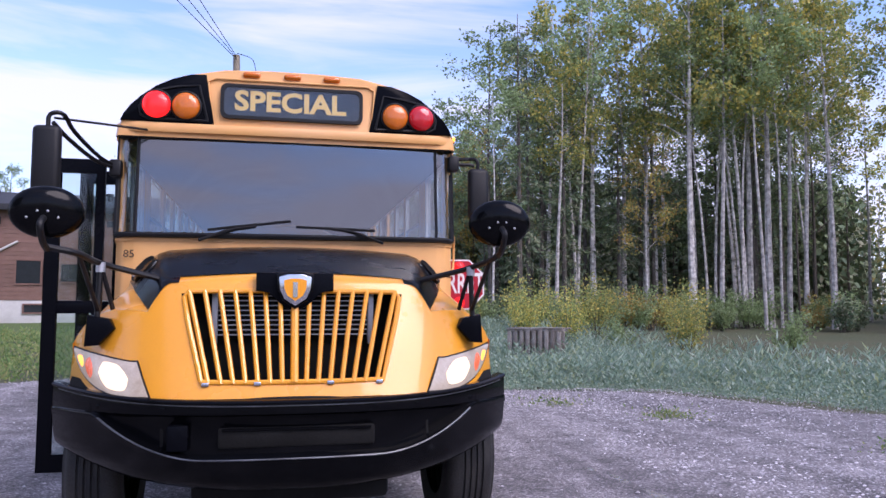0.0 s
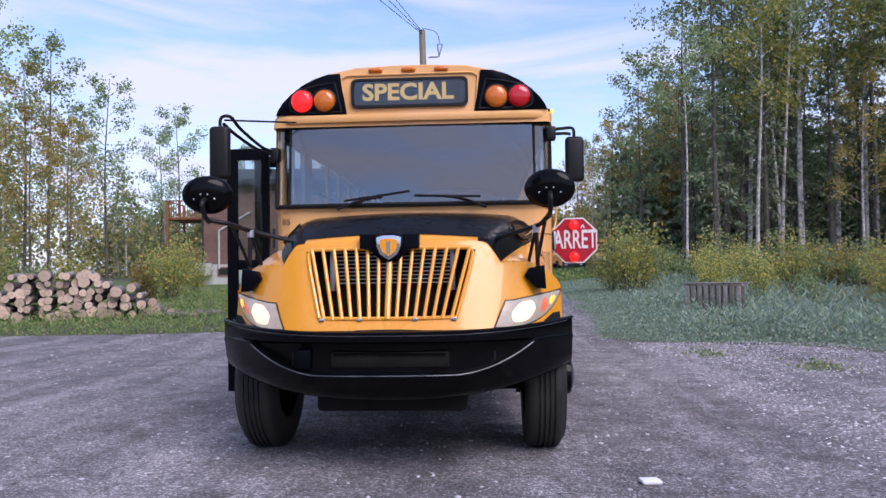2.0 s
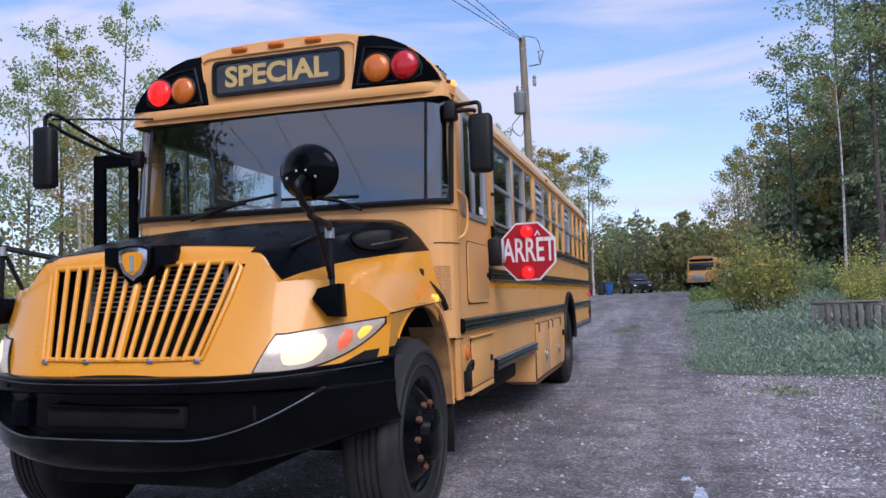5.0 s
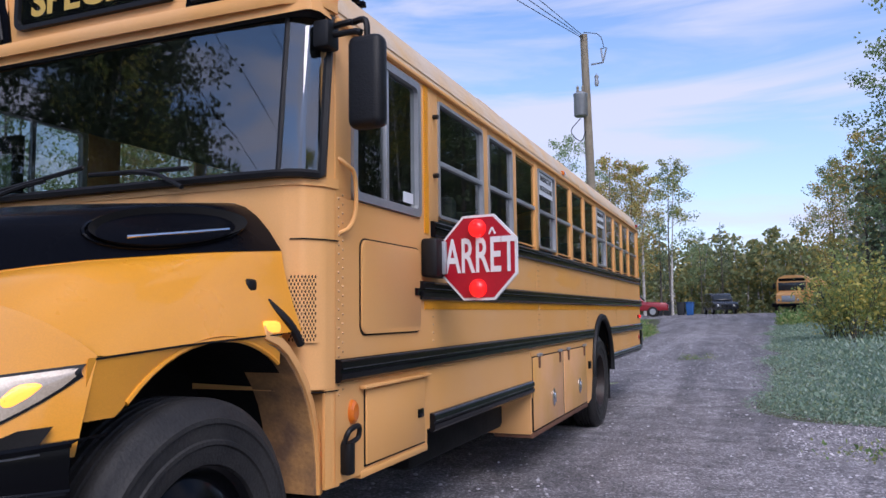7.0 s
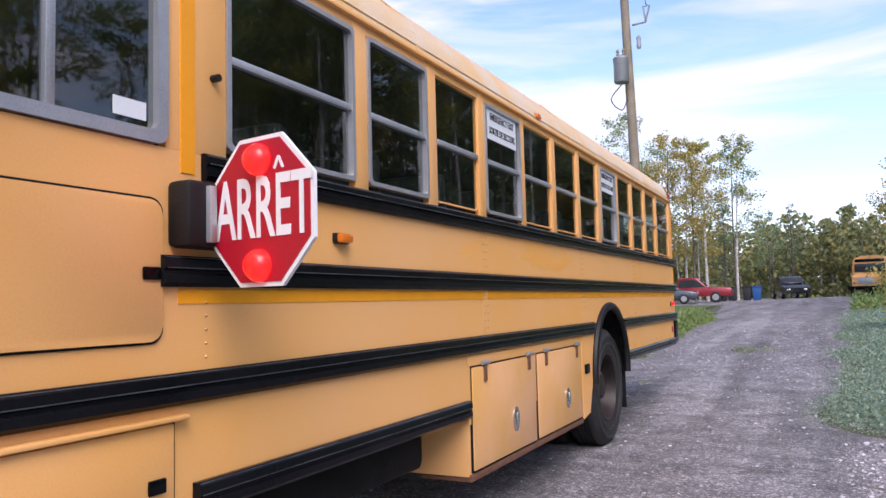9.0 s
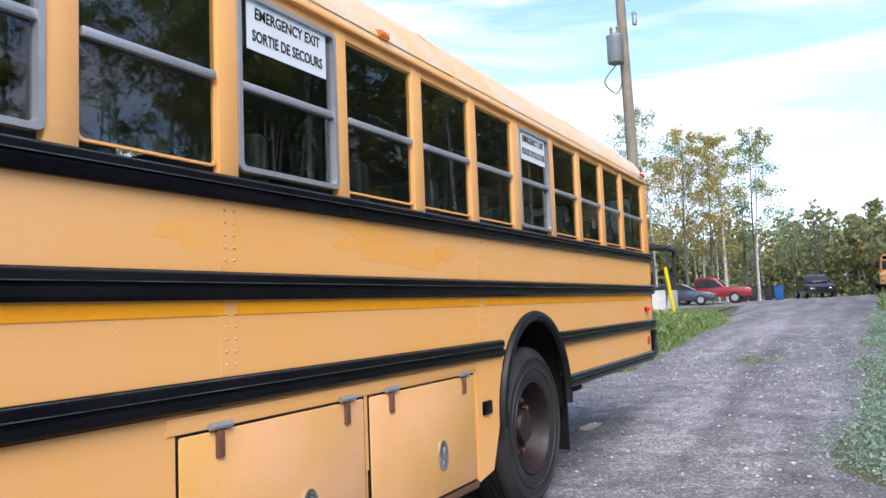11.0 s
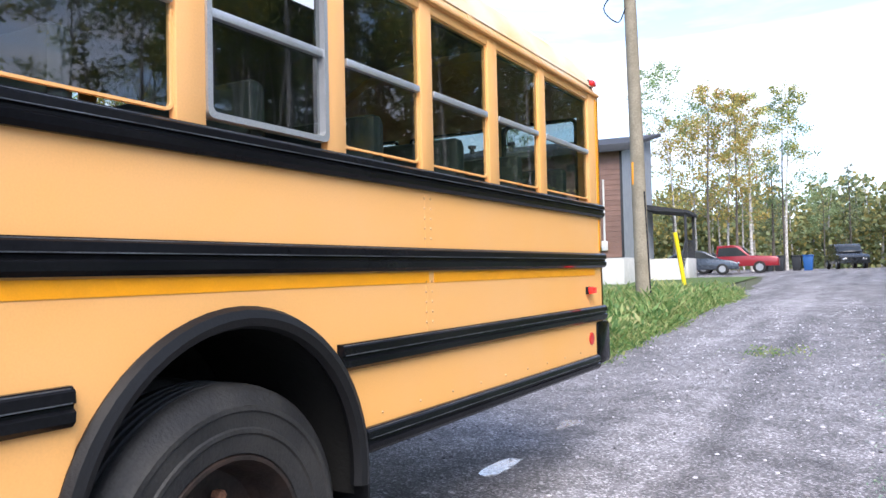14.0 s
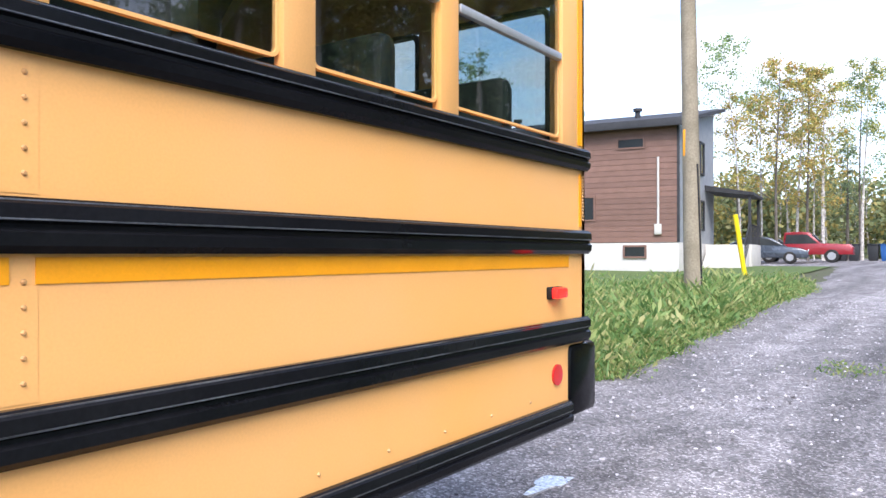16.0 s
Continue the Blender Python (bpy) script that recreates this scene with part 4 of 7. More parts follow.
# doors and fittings low on the driver's side
part("panel_seam", prism(rounded(2.842, 1.242, 3.518, 1.688, 0.05), "x", SIDE - 0.003, SIDE + 0.004), M_UNDER, bus, "dark seam round the panel")
acc = part("access_panel", prism(rounded(2.85, 1.25, 3.51, 1.68, 0.045), "x", SIDE - 0.004, SIDE + 0.012, bev=0.004), M_FADED, bus, "flush side access panel")
part("latch", bx((SIDE + 0.010, 3.43, 1.435), (SIDE + 0.022, 3.495, 1.475), 0.006), M_BLACK, acc)
part("panel_seam", bx((SIDE - 0.003, 2.882, 0.657), (SIDE + 0.004, 3.563, 1.008)), M_UNDER, bus, "dark seam round the hatch")
hat = part("battery_hatch", bx((SIDE - 0.004, 2.89, 0.665), (SIDE + 0.014, 3.555, 1.0), 0.008), M_FADED, bus, "battery hatch with a drip lip")
part("latch", bx((SIDE + 0.012, 3.45, 0.80), (SIDE + 0.024, 3.515, 0.845), 0.006), M_BLACK, hat)
part("drip_lip", bx((SIDE, 2.84, 1.005), (SIDE + 0.035, 3.60, 1.022), 0.006), M_FADED, hat)
part("hatch_bracket", bx((1.05, 2.85, 0.61), (SIDE + 0.006, 3.60, 0.645), 0.008), M_FADED, bus)
sig = part("side_signal", lathe([(0.043, 0.0), (0.041, 0.014), (0.03, 0.024), (0.0, 0.026)], (0, 0, 0), "x", 24), M_AMBER, bus, "oval amber side signal")
sig.data.transform(Matrix.Translation((SIDE, 2.77, 0.915)) @ Matrix.Diagonal((1, 0.8, 1.25, 1)))
hk = part("hood_hook", bx((SIDE - 0.01, 2.67, 0.66), (SIDE + 0.05, 2.72, 0.80), 0.014), M_RUBBER, bus, "black rubber hook and loop")
part("hook_loop", tube(smooth_line([(SIDE + 0.03, 2.65, 0.80), (SIDE + 0.05, 2.66, 0.85), (SIDE + 0.05, 2.74, 0.86), (SIDE + 0.04, 2.755, 0.81), (SIDE + 0.03, 2.69, 0.79)]), 0.012, None, 8), M_RUBBER, hk)
part("grab_rail", tube(smooth_line([(1.215, 2.66, 2.02), (1.25, 2.68, 1.99), (1.265, 2.72, 1.95), (1.265, 2.73, 1.80), (1.25, 2.70, 1.72), (1.215, 2.665, 1.69)]), 0.010, None, 8), M_FADED, bus, "thin yellow grab rail")
for z in (2.46, 2.12):
    part("sign_hinge", tube([(SIDE - 0.005, 3.735, z), (SIDE + 0.03, 3.735, z)], 0.014, None, 8), M_RUBBER, bus)
# perforated vent on the rounded corner
bmv, bmh = sheet(lambda s, z: (nose_plan(s)[0] * 1.004, nose_plan(s)[1] - 0.006, z), [0.735, 0.76, 0.78, 0.80, 0.82, 0.84, 0.87], [1.225, 1.505], thick=0.004), bmesh.new()
vent = part("corner_vent", bmv, M_FADED, bus, "perforated corner vent")
# flat near-black hexagons on the sheet paint the holes' shade
for i in range(8):
    for j in range(18):
        s, z = 0.744 + 0.0155 * (i + 0.5 * (j % 2)), 1.238 + 0.0152 * j
        a, b = Vector((*nose_plan(s), 0)), Vector((*nose_plan(s + 0.004), 0))
        d = (b - a).normalized()
        nrm = Vector((d.y, -d.x, 0))
        c = Vector((a.x * 1.004, a.y - 0.006, z)) + nrm * 0.004
        bmh.faces.new([bmh.verts.new(c + (d * math.cos(k * math.pi / 3) + Vector((0, 0, 1)) * math.sin(k * math.pi / 3)) * 0.0076) for k in range(6)])
tagged(part("vent_hole_shade", bmh, M_UNDER, vent), kind="stuff")

# lamps along the side
def side_lamp(y, z, m, label, x=SIDE, w=0.05, h=0.022):
    b = part("side_lamp", bx((x - 0.01, y - w, z - h), (x + 0.02, y + w, z + h), 0.006), M_RUBBER, bus, label)
    part("lens", bx((x + 0.012, y - w * 0.85, z - h * 0.85), (x + 0.045, y + w * 0.85, z + h * 0.85), 0.008), m, b)


side_lamp(4.47, 1.625, M_AMBER, "amber side marker lamp")
side_lamp(12.03, 1.262, M_REDLIT, "lit red side marker lamp", w=0.055, h=0.024)
side_lamp(7.06, 2.70, M_AMBER, "amber roof marker lamp", 1.185)
side_lamp(12.24, 2.71, M_REDLENS, "red roof marker lamp", 1.19)
side_lamp(2.60, 2.735, M_AMBERLIT, "amber cap marker lamp", 1.20, 0.035, 0.02)
part("reflector", lathe([(0.042, 0.0), (0.042, 0.008), (0.0, 0.010)], (SIDE, 12.06, 0.935), "x", 20), M_REDLENS, bus, "round red reflector")
part("rear_bumper", bx((-SIDE - 0.02, 12.16, 0.745), (SIDE + 0.02, 12.42, 1.045), 0.03), M_BLACK, bus, "black rear bumper")
for y in (5.99, 8.03, 10.0):
    for z0, z1 in ((1.155, 1.36), (1.52, 1.76)):
        part("panel_lap", bx((SIDE - 0.002, y - 0.05, z0), (SIDE + 0.0012, y + 0.02, z1)), M_FADED, bus)
# rivet rows
bmr = bmesh.new()


def rivet(y, z, x=SIDE):
    bmesh.ops.create_cone(bmr, cap_ends=True, segments=6, radius1=0.0065, radius2=0.003, depth=0.005, matrix=Matrix.Translation((x + 0.003, y, z)) @ pose(0, 0, 0, 0, 90, 0))


for y in (2.655, 2.69):
    for k in range(22):
        rivet(y, 1.0 + 0.04 * k + (0.02 if y > 2.66 else 0))
for y in (3.70, 5.99, 8.03, 9.995):
    for k in range(5):
        for z0 in (1.19, 1.555):
            for dy in ((-0.022, 0.022) if 5 < y < 9 else (-0.05, 0.0) if y > 9 else (0.0,)):
                rivet(y + dy, z0 + 0.044 * k)
for k in range(26):
    rivet(5.75 + 0.084 * k, 1.012)
for k in range(9):
    rivet(9.6 + 0.28 * k, 0.86)
for k in range(14):
    rivet(12.31, 1.56 + 0.014 * k)
tagged(part("rivets", bmr, M_RIVET, bus, "rows of painted rivets"), kind="stuff")

# irregular patches where the faded coat has worn away
for cy, cz, ry_, rz_, sd in ((5.86, 1.64, 0.26, 0.07, 1), (6.98, 1.66, 0.38, 0.115, 2), (7.36, 1.61, 0.22, 0.07, 3), (7.62, 1.66, 0.15, 0.06, 4)):
    pl = []
    for i in range(44):
        t = 2 * math.pi * i / 44
        k = 0.75 + 0.55 * noise.noise(Vector((math.cos(t) * 2.2 + 7 * sd, math.sin(t) * 2.2, sd))) + 0.2 * noise.noise(Vector((math.cos(t) * 7 + sd, math.sin(t) * 7, 2)))
        pl.append((cy + ry_ * k * math.cos(t), cz + rz_ * k * math.sin(t)))
    part("paint_patch", prism(pl, "x", SIDE - 0.001, SIDE + 0.0002 + 0.0003 * sd), M_PATCH, bus, "patch of stronger yellow paint", smooth=False)

# stop arm
sb = part("stop_arm_box", bx((SIDE, 3.53, 1.535), (SIDE + 0.10, 3.775, 1.745), 0.02), M_RUBBER, bus, "black stop arm housing")
part("arm_plate", bx((SIDE + 0.05, 3.60, 1.55), (SIDE + 0.12, 3.63, 1.73), 0.006), M_ALU, sb)
SM = Matrix.Translation((1.525, 3.62, 1.635)) @ pose(0, 0, 0, 0, 0, -9)


def octagon(r):
    return [(r * math.cos(radians(22.5 + 45 * k)), r * math.sin(radians(22.5 + 45 * k))) for k in range(8)]


plate = part("stop_sign", prism(octagon(0.247), "y", -0.006, 0.006), M_WHITE, sb, "white-edged octagonal stop sign")
plate.data.transform(SM)
for s in (-1, 1):
    f = part("sign_face", prism(octagon(0.232), "y", s * 0.005, s * 0.009), M_RED, plate, "deep red sign face")
    f.data.transform(SM)
    words("sign_lettering", "ARRET", 0.262, SM @ Matrix.Translation((-s * 0.010, s * 0.0105, 0.002)) @ pose(0, 0, 0, 90, 0, 0 if s < 0 else 180), bus, M_WHITE, 0.435, 0.001, 0.004)
    acc_m = SM @ Matrix.Translation((-s * 0.086, s * 0.0105, 0.120))
    ac = part("accent", prism([(-0.024, 0), (-0.013, 0), (0, 0.026), (0.013, 0), (0.024, 0), (0.005, 0.038), (-0.005, 0.038)], "y", -0.001, 0.001), M_WHITE, plate, "small white circumflex")
    ac.data.transform(acc_m)
    for z, lit in ((0.155, s < 0), (-0.165, s < 0)):
        lm = part("sign_lamp", lathe([(0.05, 0.0), (0.048, 0.02), (0.036, 0.038), (0.018, 0.046), (0.0, 0.048)], (0, 0, 0), "y", 22), M_REDLIT if lit else M_REDLENS, plate, "glowing red flasher" if lit else "")
        lm.data.transform(SM @ Matrix.Translation((0, s * 0.008, z)) @ Matrix.Diagonal((1, s, 1, 1)))

# cross-view mirrors on their stalks
for e in (1, -1):
    mc = Vector((1.05 if e > 0 else -1.15, 0.73, 1.86))
    base = part("mirror_bracket", prism([(0.93, 1.36), (1.035, 1.38), (1.045, 1.22), (0.98, 1.225), (0.90, 1.31)], "y", 1.05, 1.15, bev=0.008), M_MATT, bus, "black mirror bracket")
    if e < 0:
        base.data.transform(Matrix.Diagonal((-1, 1, 1, 1)))
    top = Vector((e * 0.985, 1.09, 1.66))
    part("mirror_stalk", tube([(e * 0.995, 1.09, 1.33), top], 0.015, None, 8), M_RUBBER, base)
    part("stalk_clamp", lathe([(0.024, 0), (0.024, 0.05), (0.0, 0.05)], (e * 0.985, 1.09, 1.60), "z", 10), M_ALU, base)
    part("mirror_arm", tube(smooth_line([tuple(mc + Vector((0, 0.02, -0.16))), (e * 1.03, 0.80, 1.675), (e * 0.985, 1.09, 1.645), (e * 0.72, 1.22, 1.575)], 4), 0.016, None, 8), M_RUBBER, base)
    part("mirror_arm", tube([(e * 1.03, 0.82, 1.68), (e * 0.99, 1.09, 1.40)], 0.012, None, 8), M_RUBBER, base)
    part("mirror_arm", tube([(e * 0.985, 1.09, 1.64), (e * 0.93, 1.20, 1.37)], 0.012, None, 8), M_RUBBER, base)
    part("mirror_neck", tube(smooth_line([tuple(mc + Vector((0, -0.05, -0.03))), tuple(mc + Vector((0, -0.10, -0.07))), tuple(mc + Vector((0, -0.05, -0.14))), tuple(mc + Vector((0, 0.02, -0.17)))]), 0.016, None, 8), M_RUBBER, base)
    head = part("convex_mirror", lathe([(0.0, -0.075), (0.05, -0.07), (0.10, -0.052), (0.135, -0.02), (0.148, 0.01), (0.148, 0.02), (0.14, 0.022), (0.0, 0.022)], (0, 0, 0), "y", 36), M_BLACK, base, "black oval back of a cross-view mirror")
    head.data.transform(Matrix.Translation(mc) @ pose(0, 0, 0, 12, 0, -e * 14) @ Matrix.Diagonal((1.09, 0.62, 0.84, 1)))
    gl = part("mirror_glass", lathe([(0.0, 0.05), (0.06, 0.045), (0.11, 0.032), (0.138, 0.023)], (0, 0, 0), "y", 36), M_CHROME, head, "convex mirror glass")
    gl.data.transform(Matrix.Translation(mc) @ pose(0, 0, 0, 12, 0, -e * 14) @ Matrix.Diagonal((1.09, 1, 0.84, 1)))
    for k in range(4):
        part("mirror_screw", lathe([(0.006, 0), (0.0, -0.008)], tuple(mc + Vector((-0.07 + 0.045 * k, -0.062, 0.0 if k % 3 else -0.03))), "y", 8), M_ALU, head)

# flat rear-view mirrors
def flat_mirror(x, y, z0, z1, w, e, reach):
    b = part("rear_view_mirror", bx((x - w / 2, y - 0.045, z0), (x + w / 2, y + 0.045, z1), 0.035, seg=3), M_RUBBER, bus, "tall black rear-view mirror")
    part("mirror_glass", bx((x - w / 2 + 0.015, y + 0.043, z0 + 0.02), (x + w / 2 - 0.015, y + 0.049, z1 - 0.02), 0.003), M_CHROME, b)
    part("mirror_arm", tube(smooth_line([(x, y, z1 - 0.02), (x - e * 0.01, y, z1 + 0.07), (x - e * 0.08, y + 0.02, z1 + 0.08)] + reach[0]), 0.014, None, 8), M_RUBBER, b)
    part("mirror_arm", tube(smooth_line([(x - e * 0.03, y, z1 + 0.02)] + reach[1]), 0.014, None, 8), M_RUBBER, b)
    part("mirror_mount", bx((e * 1.18, 2.5, reach[1][-1][2] - 0.06), (e * 1.26, 2.6, reach[1][-1][2] + 0.06), 0.015), M_RUBBER, b)


flat_mirror(1.42, 2.55, 2.105, 2.50, 0.16, 1, ([(1.33, 2.55, 2.575), (1.24, 2.56, 2.57)], [(1.36, 2.55, 2.53), (1.28, 2.55, 2.53), (1.24, 2.55, 2.53)]))
flat_mirror(-1.50, 1.93, 2.115, 2.545, 0.165, -1, ([(-1.40, 2.15, 2.56), (-1.30, 2.4, 2.45), (-1.22, 2.55, 2.42)], [(-1.42, 2.1, 2.50), (-1.32, 2.35, 2.42), (-1.22, 2.55, 2.40)]))
part("mirror_stay", tube([(-1.47, 1.95, 2.60), (-1.0, 2.42, 2.66)], 0.008, None, 6), M_RUBBER, bus)

# entrance door, two leaves folded out
for x0, x1, y, z0, z1 in ((-1.68, -1.30, 2.62, 0.30, 2.47), (-1.58, -1.27, 3.10, 0.30, 2.47)):
    lf = part("door_leaf", ringframe([(x0, z0), (x1, z0), (x1, z1), (x0, z1)], [(x0 + 0.09, z0 + 0.12), (x1 - 0.06, z0 + 0.12), (x1 - 0.06, z1 - 0.10), (x0 + 0.09, z1 - 0.10)], "y", y - 0.02, y + 0.02), M_MATT, bus, "black folding door leaf with tall panes")
    part("door_bar", bx((x0 + 0.08, y - 0.018, 1.38), (x1 - 0.05, y + 0.018, 1.47), 0.005), M_MATT, lf)
    p = part("pane", bx((x0 + 0.08, y - 0.003, z0 + 0.1), (x1 - 0.05, y + 0.003, z1 - 0.09)), M_GLASS, lf, smooth=False)
    p.visible_shadow = False

# wipers on the windscreen
for x0, x1 in ((-0.63, 0.0), (0.65, 0.02)):
    d = 1 if x1 > x0 else -1
    wp = part("wiper", tube(smooth_line([(x0, 2.33, 1.885), (x0 + d * 0.2, 2.40, 1.965), (x0 + d * 0.38, 2.415, 1.995)]), 0.011, None, 6), M_RUBBER, bus, "black windscreen wiper")
    part("wiper_blade", tube([(x0 + d * 0.05, 2.42, 1.965 if d > 0 else 1.985), (x0 + d * 0.62, 2.42, 2.04 if d > 0 else 2.0)], 0.011, None, 6), M_RUBBER, wp)
words("unit_number", "85", 0.075, Matrix.Translation((-1.10, 2.448, 1.79)) @ pose(0, 0, 0, 90), bus, M_INK, None, 0.001)

# chassis, floor and the seats inside
part("chassis", bx((-0.5, 0.95, 0.42), (0.5, 12.0, 0.72), 0.03), M_UNDER, bus)
part("front_axle", tube([(-1.0, 1.84, 0.50), (1.0, 1.84, 0.50)], 0.07, None, 10), M_UNDER, bus)
part("rear_axle", tube([(-1.0, 8.91, 0.50), (1.0, 8.91, 0.50)], 0.12, None, 10), M_UNDER, bus)
part("engine_bay", bx((-0.62, 1.25, 0.50), (0.62, 2.44, 1.45), 0.03), M_UNDER, bus)
part("fuel_tank", bx((0.5, 3.75, 0.45), (1.05, 5.5, 0.72), 0.05), M_UNDER, bus)
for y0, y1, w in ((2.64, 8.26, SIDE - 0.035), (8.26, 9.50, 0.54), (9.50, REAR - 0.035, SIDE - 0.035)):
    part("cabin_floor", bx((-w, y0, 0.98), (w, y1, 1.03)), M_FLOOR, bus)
# the headlining's dark colour carries the cabin's dimness
part("headlining", sheet(lambda y, x: (x * 0.965, y, roof_z(x) - 0.06), [2.66, 5, 8, REAR - 0.04], ROOFX), M_INSIDE, bus, "metal headlining, its colour darkened for a dim cabin")
part("dashboard", bx((-1.0, 2.50, 1.25), (1.1, 2.85, 1.86), 0.05), M_MATT, bus)
part("steering_wheel", lathe([(0.20, 0.0), (0.225, 0.012), (0.225, -0.012), (0.20, 0.0)], (0.62, 3.0, 1.72), "y", 28), M_RUBBER, bus)
seat0 = None
for i in range(12):
    for x in (-0.78, 0.78):
        y = 3.75 + 0.69 * i if x > 0 else 3.4 + 0.70 * i
        if seat0 is None:
            c = part("bench_cushion", bx((-0.42, -0.05, 1.38), (0.42, 0.36, 1.50), 0.04), M_SEAT, bus, "dark green vinyl bench")
            b = part("bench_back", bx((-0.42, 0.34, 1.40), (0.42, 0.43, 2.06), 0.04), M_SEAT, bus, "dark green vinyl seat back")
            f = part("bench_frame", bx((-0.38, 0.0, 1.03), (-0.34, 0.36, 1.40), 0.01), M_UNDER, bus)
            seat0 = (c, b, f)
            mem = [o.data for o in seat0]
            for o in seat0:
                o.matrix_basis = Matrix.Translation((x, y, 0))
        else:
            for o in seat0:
                q = o.copy()
                scene.collection.objects.link(q)
                q.matrix_basis = Matrix.Translation((x, y, 0))

# ---------------------------------------------------------------- ground, road, verges
M_EARTH = mat("grassy_earth", (0.055, 0.075, 0.028), 0.9, 0, 0.5, 0.6, 9, 0.5, col2=(0.09, 0.085, 0.045), dist=0.05)
M_LAWN = mat("mown_lawn", (0.07, 0.12, 0.025), 0.9, 0, 0.35, 0.8, 30, 0.6, col2=(0.10, 0.14, 0.035), dist=0.03)


def gravel_material():
    m = mat("packed_gravel", (0.163, 0.155, 0.157), 0.85, 0, 0.4, 0.5, 22, 0.5, col2=(0.265, 0.253, 0.256), mixat=0.55, dist=0.02)
    n, l = m.node_tree.nodes, m.node_tree.links
    p = n["Principled BSDF"]
    src = p.inputs["Base Color"].links[0].from_socket
    co = n.new("ShaderNodeTexCoord")
    vo = n.new("ShaderNodeTexVoronoi")
    vo.inputs["Scale"].default_value = 75
    l.new(co.outputs["Object"], vo.inputs["Vector"])
    sp = n.new("ShaderNodeSeparateColor")
    l.new(vo.outputs["Color"], sp.inputs[0])
    rp = n.new("ShaderNodeValToRGB")
    e = rp.color_ramp.elements
    e[0].position, e[0].color = 0.0, (0.45, 0.45, 0.46, 1)
    e[1].position, e[1].color = 0.72, (1.05, 1.02, 1.04, 1)
    k = rp.color_ramp.elements.new(0.94)
    k.color = (2.3, 2.25, 2.3, 1)
    l.new(sp.outputs[0], rp.inputs[0])
    mx = n.new("ShaderNodeMix")
    mx.data_type, mx.blend_type = "RGBA", "MULTIPLY"
    mx.inputs[0].default_value = 0.85
    l.new(src, mx.inputs[6])
    l.new(rp.outputs[0], mx.inputs[7])
    l.new(mx.outputs[2], p.inputs["Base Color"])
    mp = n.new("ShaderNodeMapping")
    mp.inputs["Scale"].default_value = (1.5, 0.12, 1)
    l.new(co.outputs["Object"], mp.inputs[0])
    rut = n.new("ShaderNodeTexNoise")
    rut.inputs["Scale"].default_value, rut.inputs["Detail"].default_value = 1.0, 4
    l.new(mp.outputs[0], rut.inputs["Vector"])
    rr = n.new("ShaderNodeMapRange")
    rr.inputs[1].default_value, rr.inputs[2].default_value, rr.inputs[3].default_value, rr.inputs[4].default_value = 0.35, 0.65, 0.62, 1.2
    l.new(rut.outputs[0], rr.inputs[0])
    m3 = n.new("ShaderNodeMix")
    m3.data_type, m3.blend_type = "RGBA", "MULTIPLY"
    m3.inputs[0].default_value = 1.0
    l.new(mx.outputs[2], m3.inputs[6])
    l.new(rr.outputs[0], m3.inputs[7])
    mot = n.new("ShaderNodeTexNoise")
    mot.inputs["Scale"].default_value, mot.inputs["Detail"].default_value, mot.inputs["Roughness"].default_value = 2.4, 9, 0.72
    l.new(co.outputs["Object"], mot.inputs["Vector"])
    mr = n.new("ShaderNodeMapRange")
    mr.inputs[1].default_value, mr.inputs[2].default_value, mr.inputs[3].default_value, mr.inputs[4].default_value = 0.32, 0.68, 0.5, 1.45
    l.new(mot.outputs[0], mr.inputs[0])
    m4 = n.new("ShaderNodeMix")
    m4.data_type, m4.blend_type = "RGBA", "MULTIPLY"
    m4.inputs[0].default_value = 1.0
    l.new(m3.outputs[2], m4.inputs[6])
    l.new(mr.outputs[0], m4.inputs[7])
    l.new(m4.outputs[2], p.inputs["Base Color"])
    b = n.new("ShaderNodeBump")
    b.inputs["Strength"].default_value, b.inputs["Distance"].default_value = 0.7, 0.015
    l.new(vo.outputs["Distance"], b.inputs["Height"])
    old = p.inputs["Normal"].links[0].from_socket
    l.new(old, b.inputs["Normal"])
    l.new(b.outputs[0], p.inputs["Normal"])
    return m


M_GRAVEL = gravel_material()


def curve(y, pts):
    for (a, va), (b, vb) in zip(pts, pts[1:]):
        if y <= b:
            return va + (vb - va) * max(0.0, (y - a)) / (b - a)
    return pts[-1][1]


def ground_z(x, y):
    z = curve(y, [(-500, 0), (11, 0), (22, 0.40), (28, 0.55), (45, 0.88), (66, 1.0), (500, 1.0)])
    far = min(1.0, max(0.0, (math.hypot(x, y) - 8) / 20))
    return z + 0.10 * far * noise.noise(Vector((x * 0.12, y * 0.12, 3.0))) + 0.012 * noise.noise(Vector((x * 0.7, y * 0.7, 1.0)))


def road_left(y):
    w = 0.35 * noise.noise(Vector((y * 0.55, 4.0, 0)))
    return curve(y, [(-60, -42), (10.6, -40), (11.6, -13), (12.2, -5.5), (13.5, -3.0), (16.4, -0.2), (30, -0.6), (46, -2.0), (50, -9), (76, -11)]) + w


def road_right(y):
    w = 0.35 * noise.noise(Vector((y * 0.55, 9.0, 0)))
    return curve(y, [(-60, 11), (4, 9.2), (6, 8.2), (9.0, 6.6), (9.9, 3.6), (11, 3.1), (28, 3.5), (46, 4.5), (52, 12), (76, 14)]) + w


def spaced(lo, hi, fine_lo, fine_hi, step, growth=1.35):
    out = [fine_lo + step * i for i in range(int((fine_hi - fine_lo) / step) + 1)]
    s = step
    while out[-1] < hi:
        s *= growth
        out.append(out[-1] + s)
    s = step
    while out[0] > lo:
        s *= growth
        out.insert(0, out[0] - s)
    return out


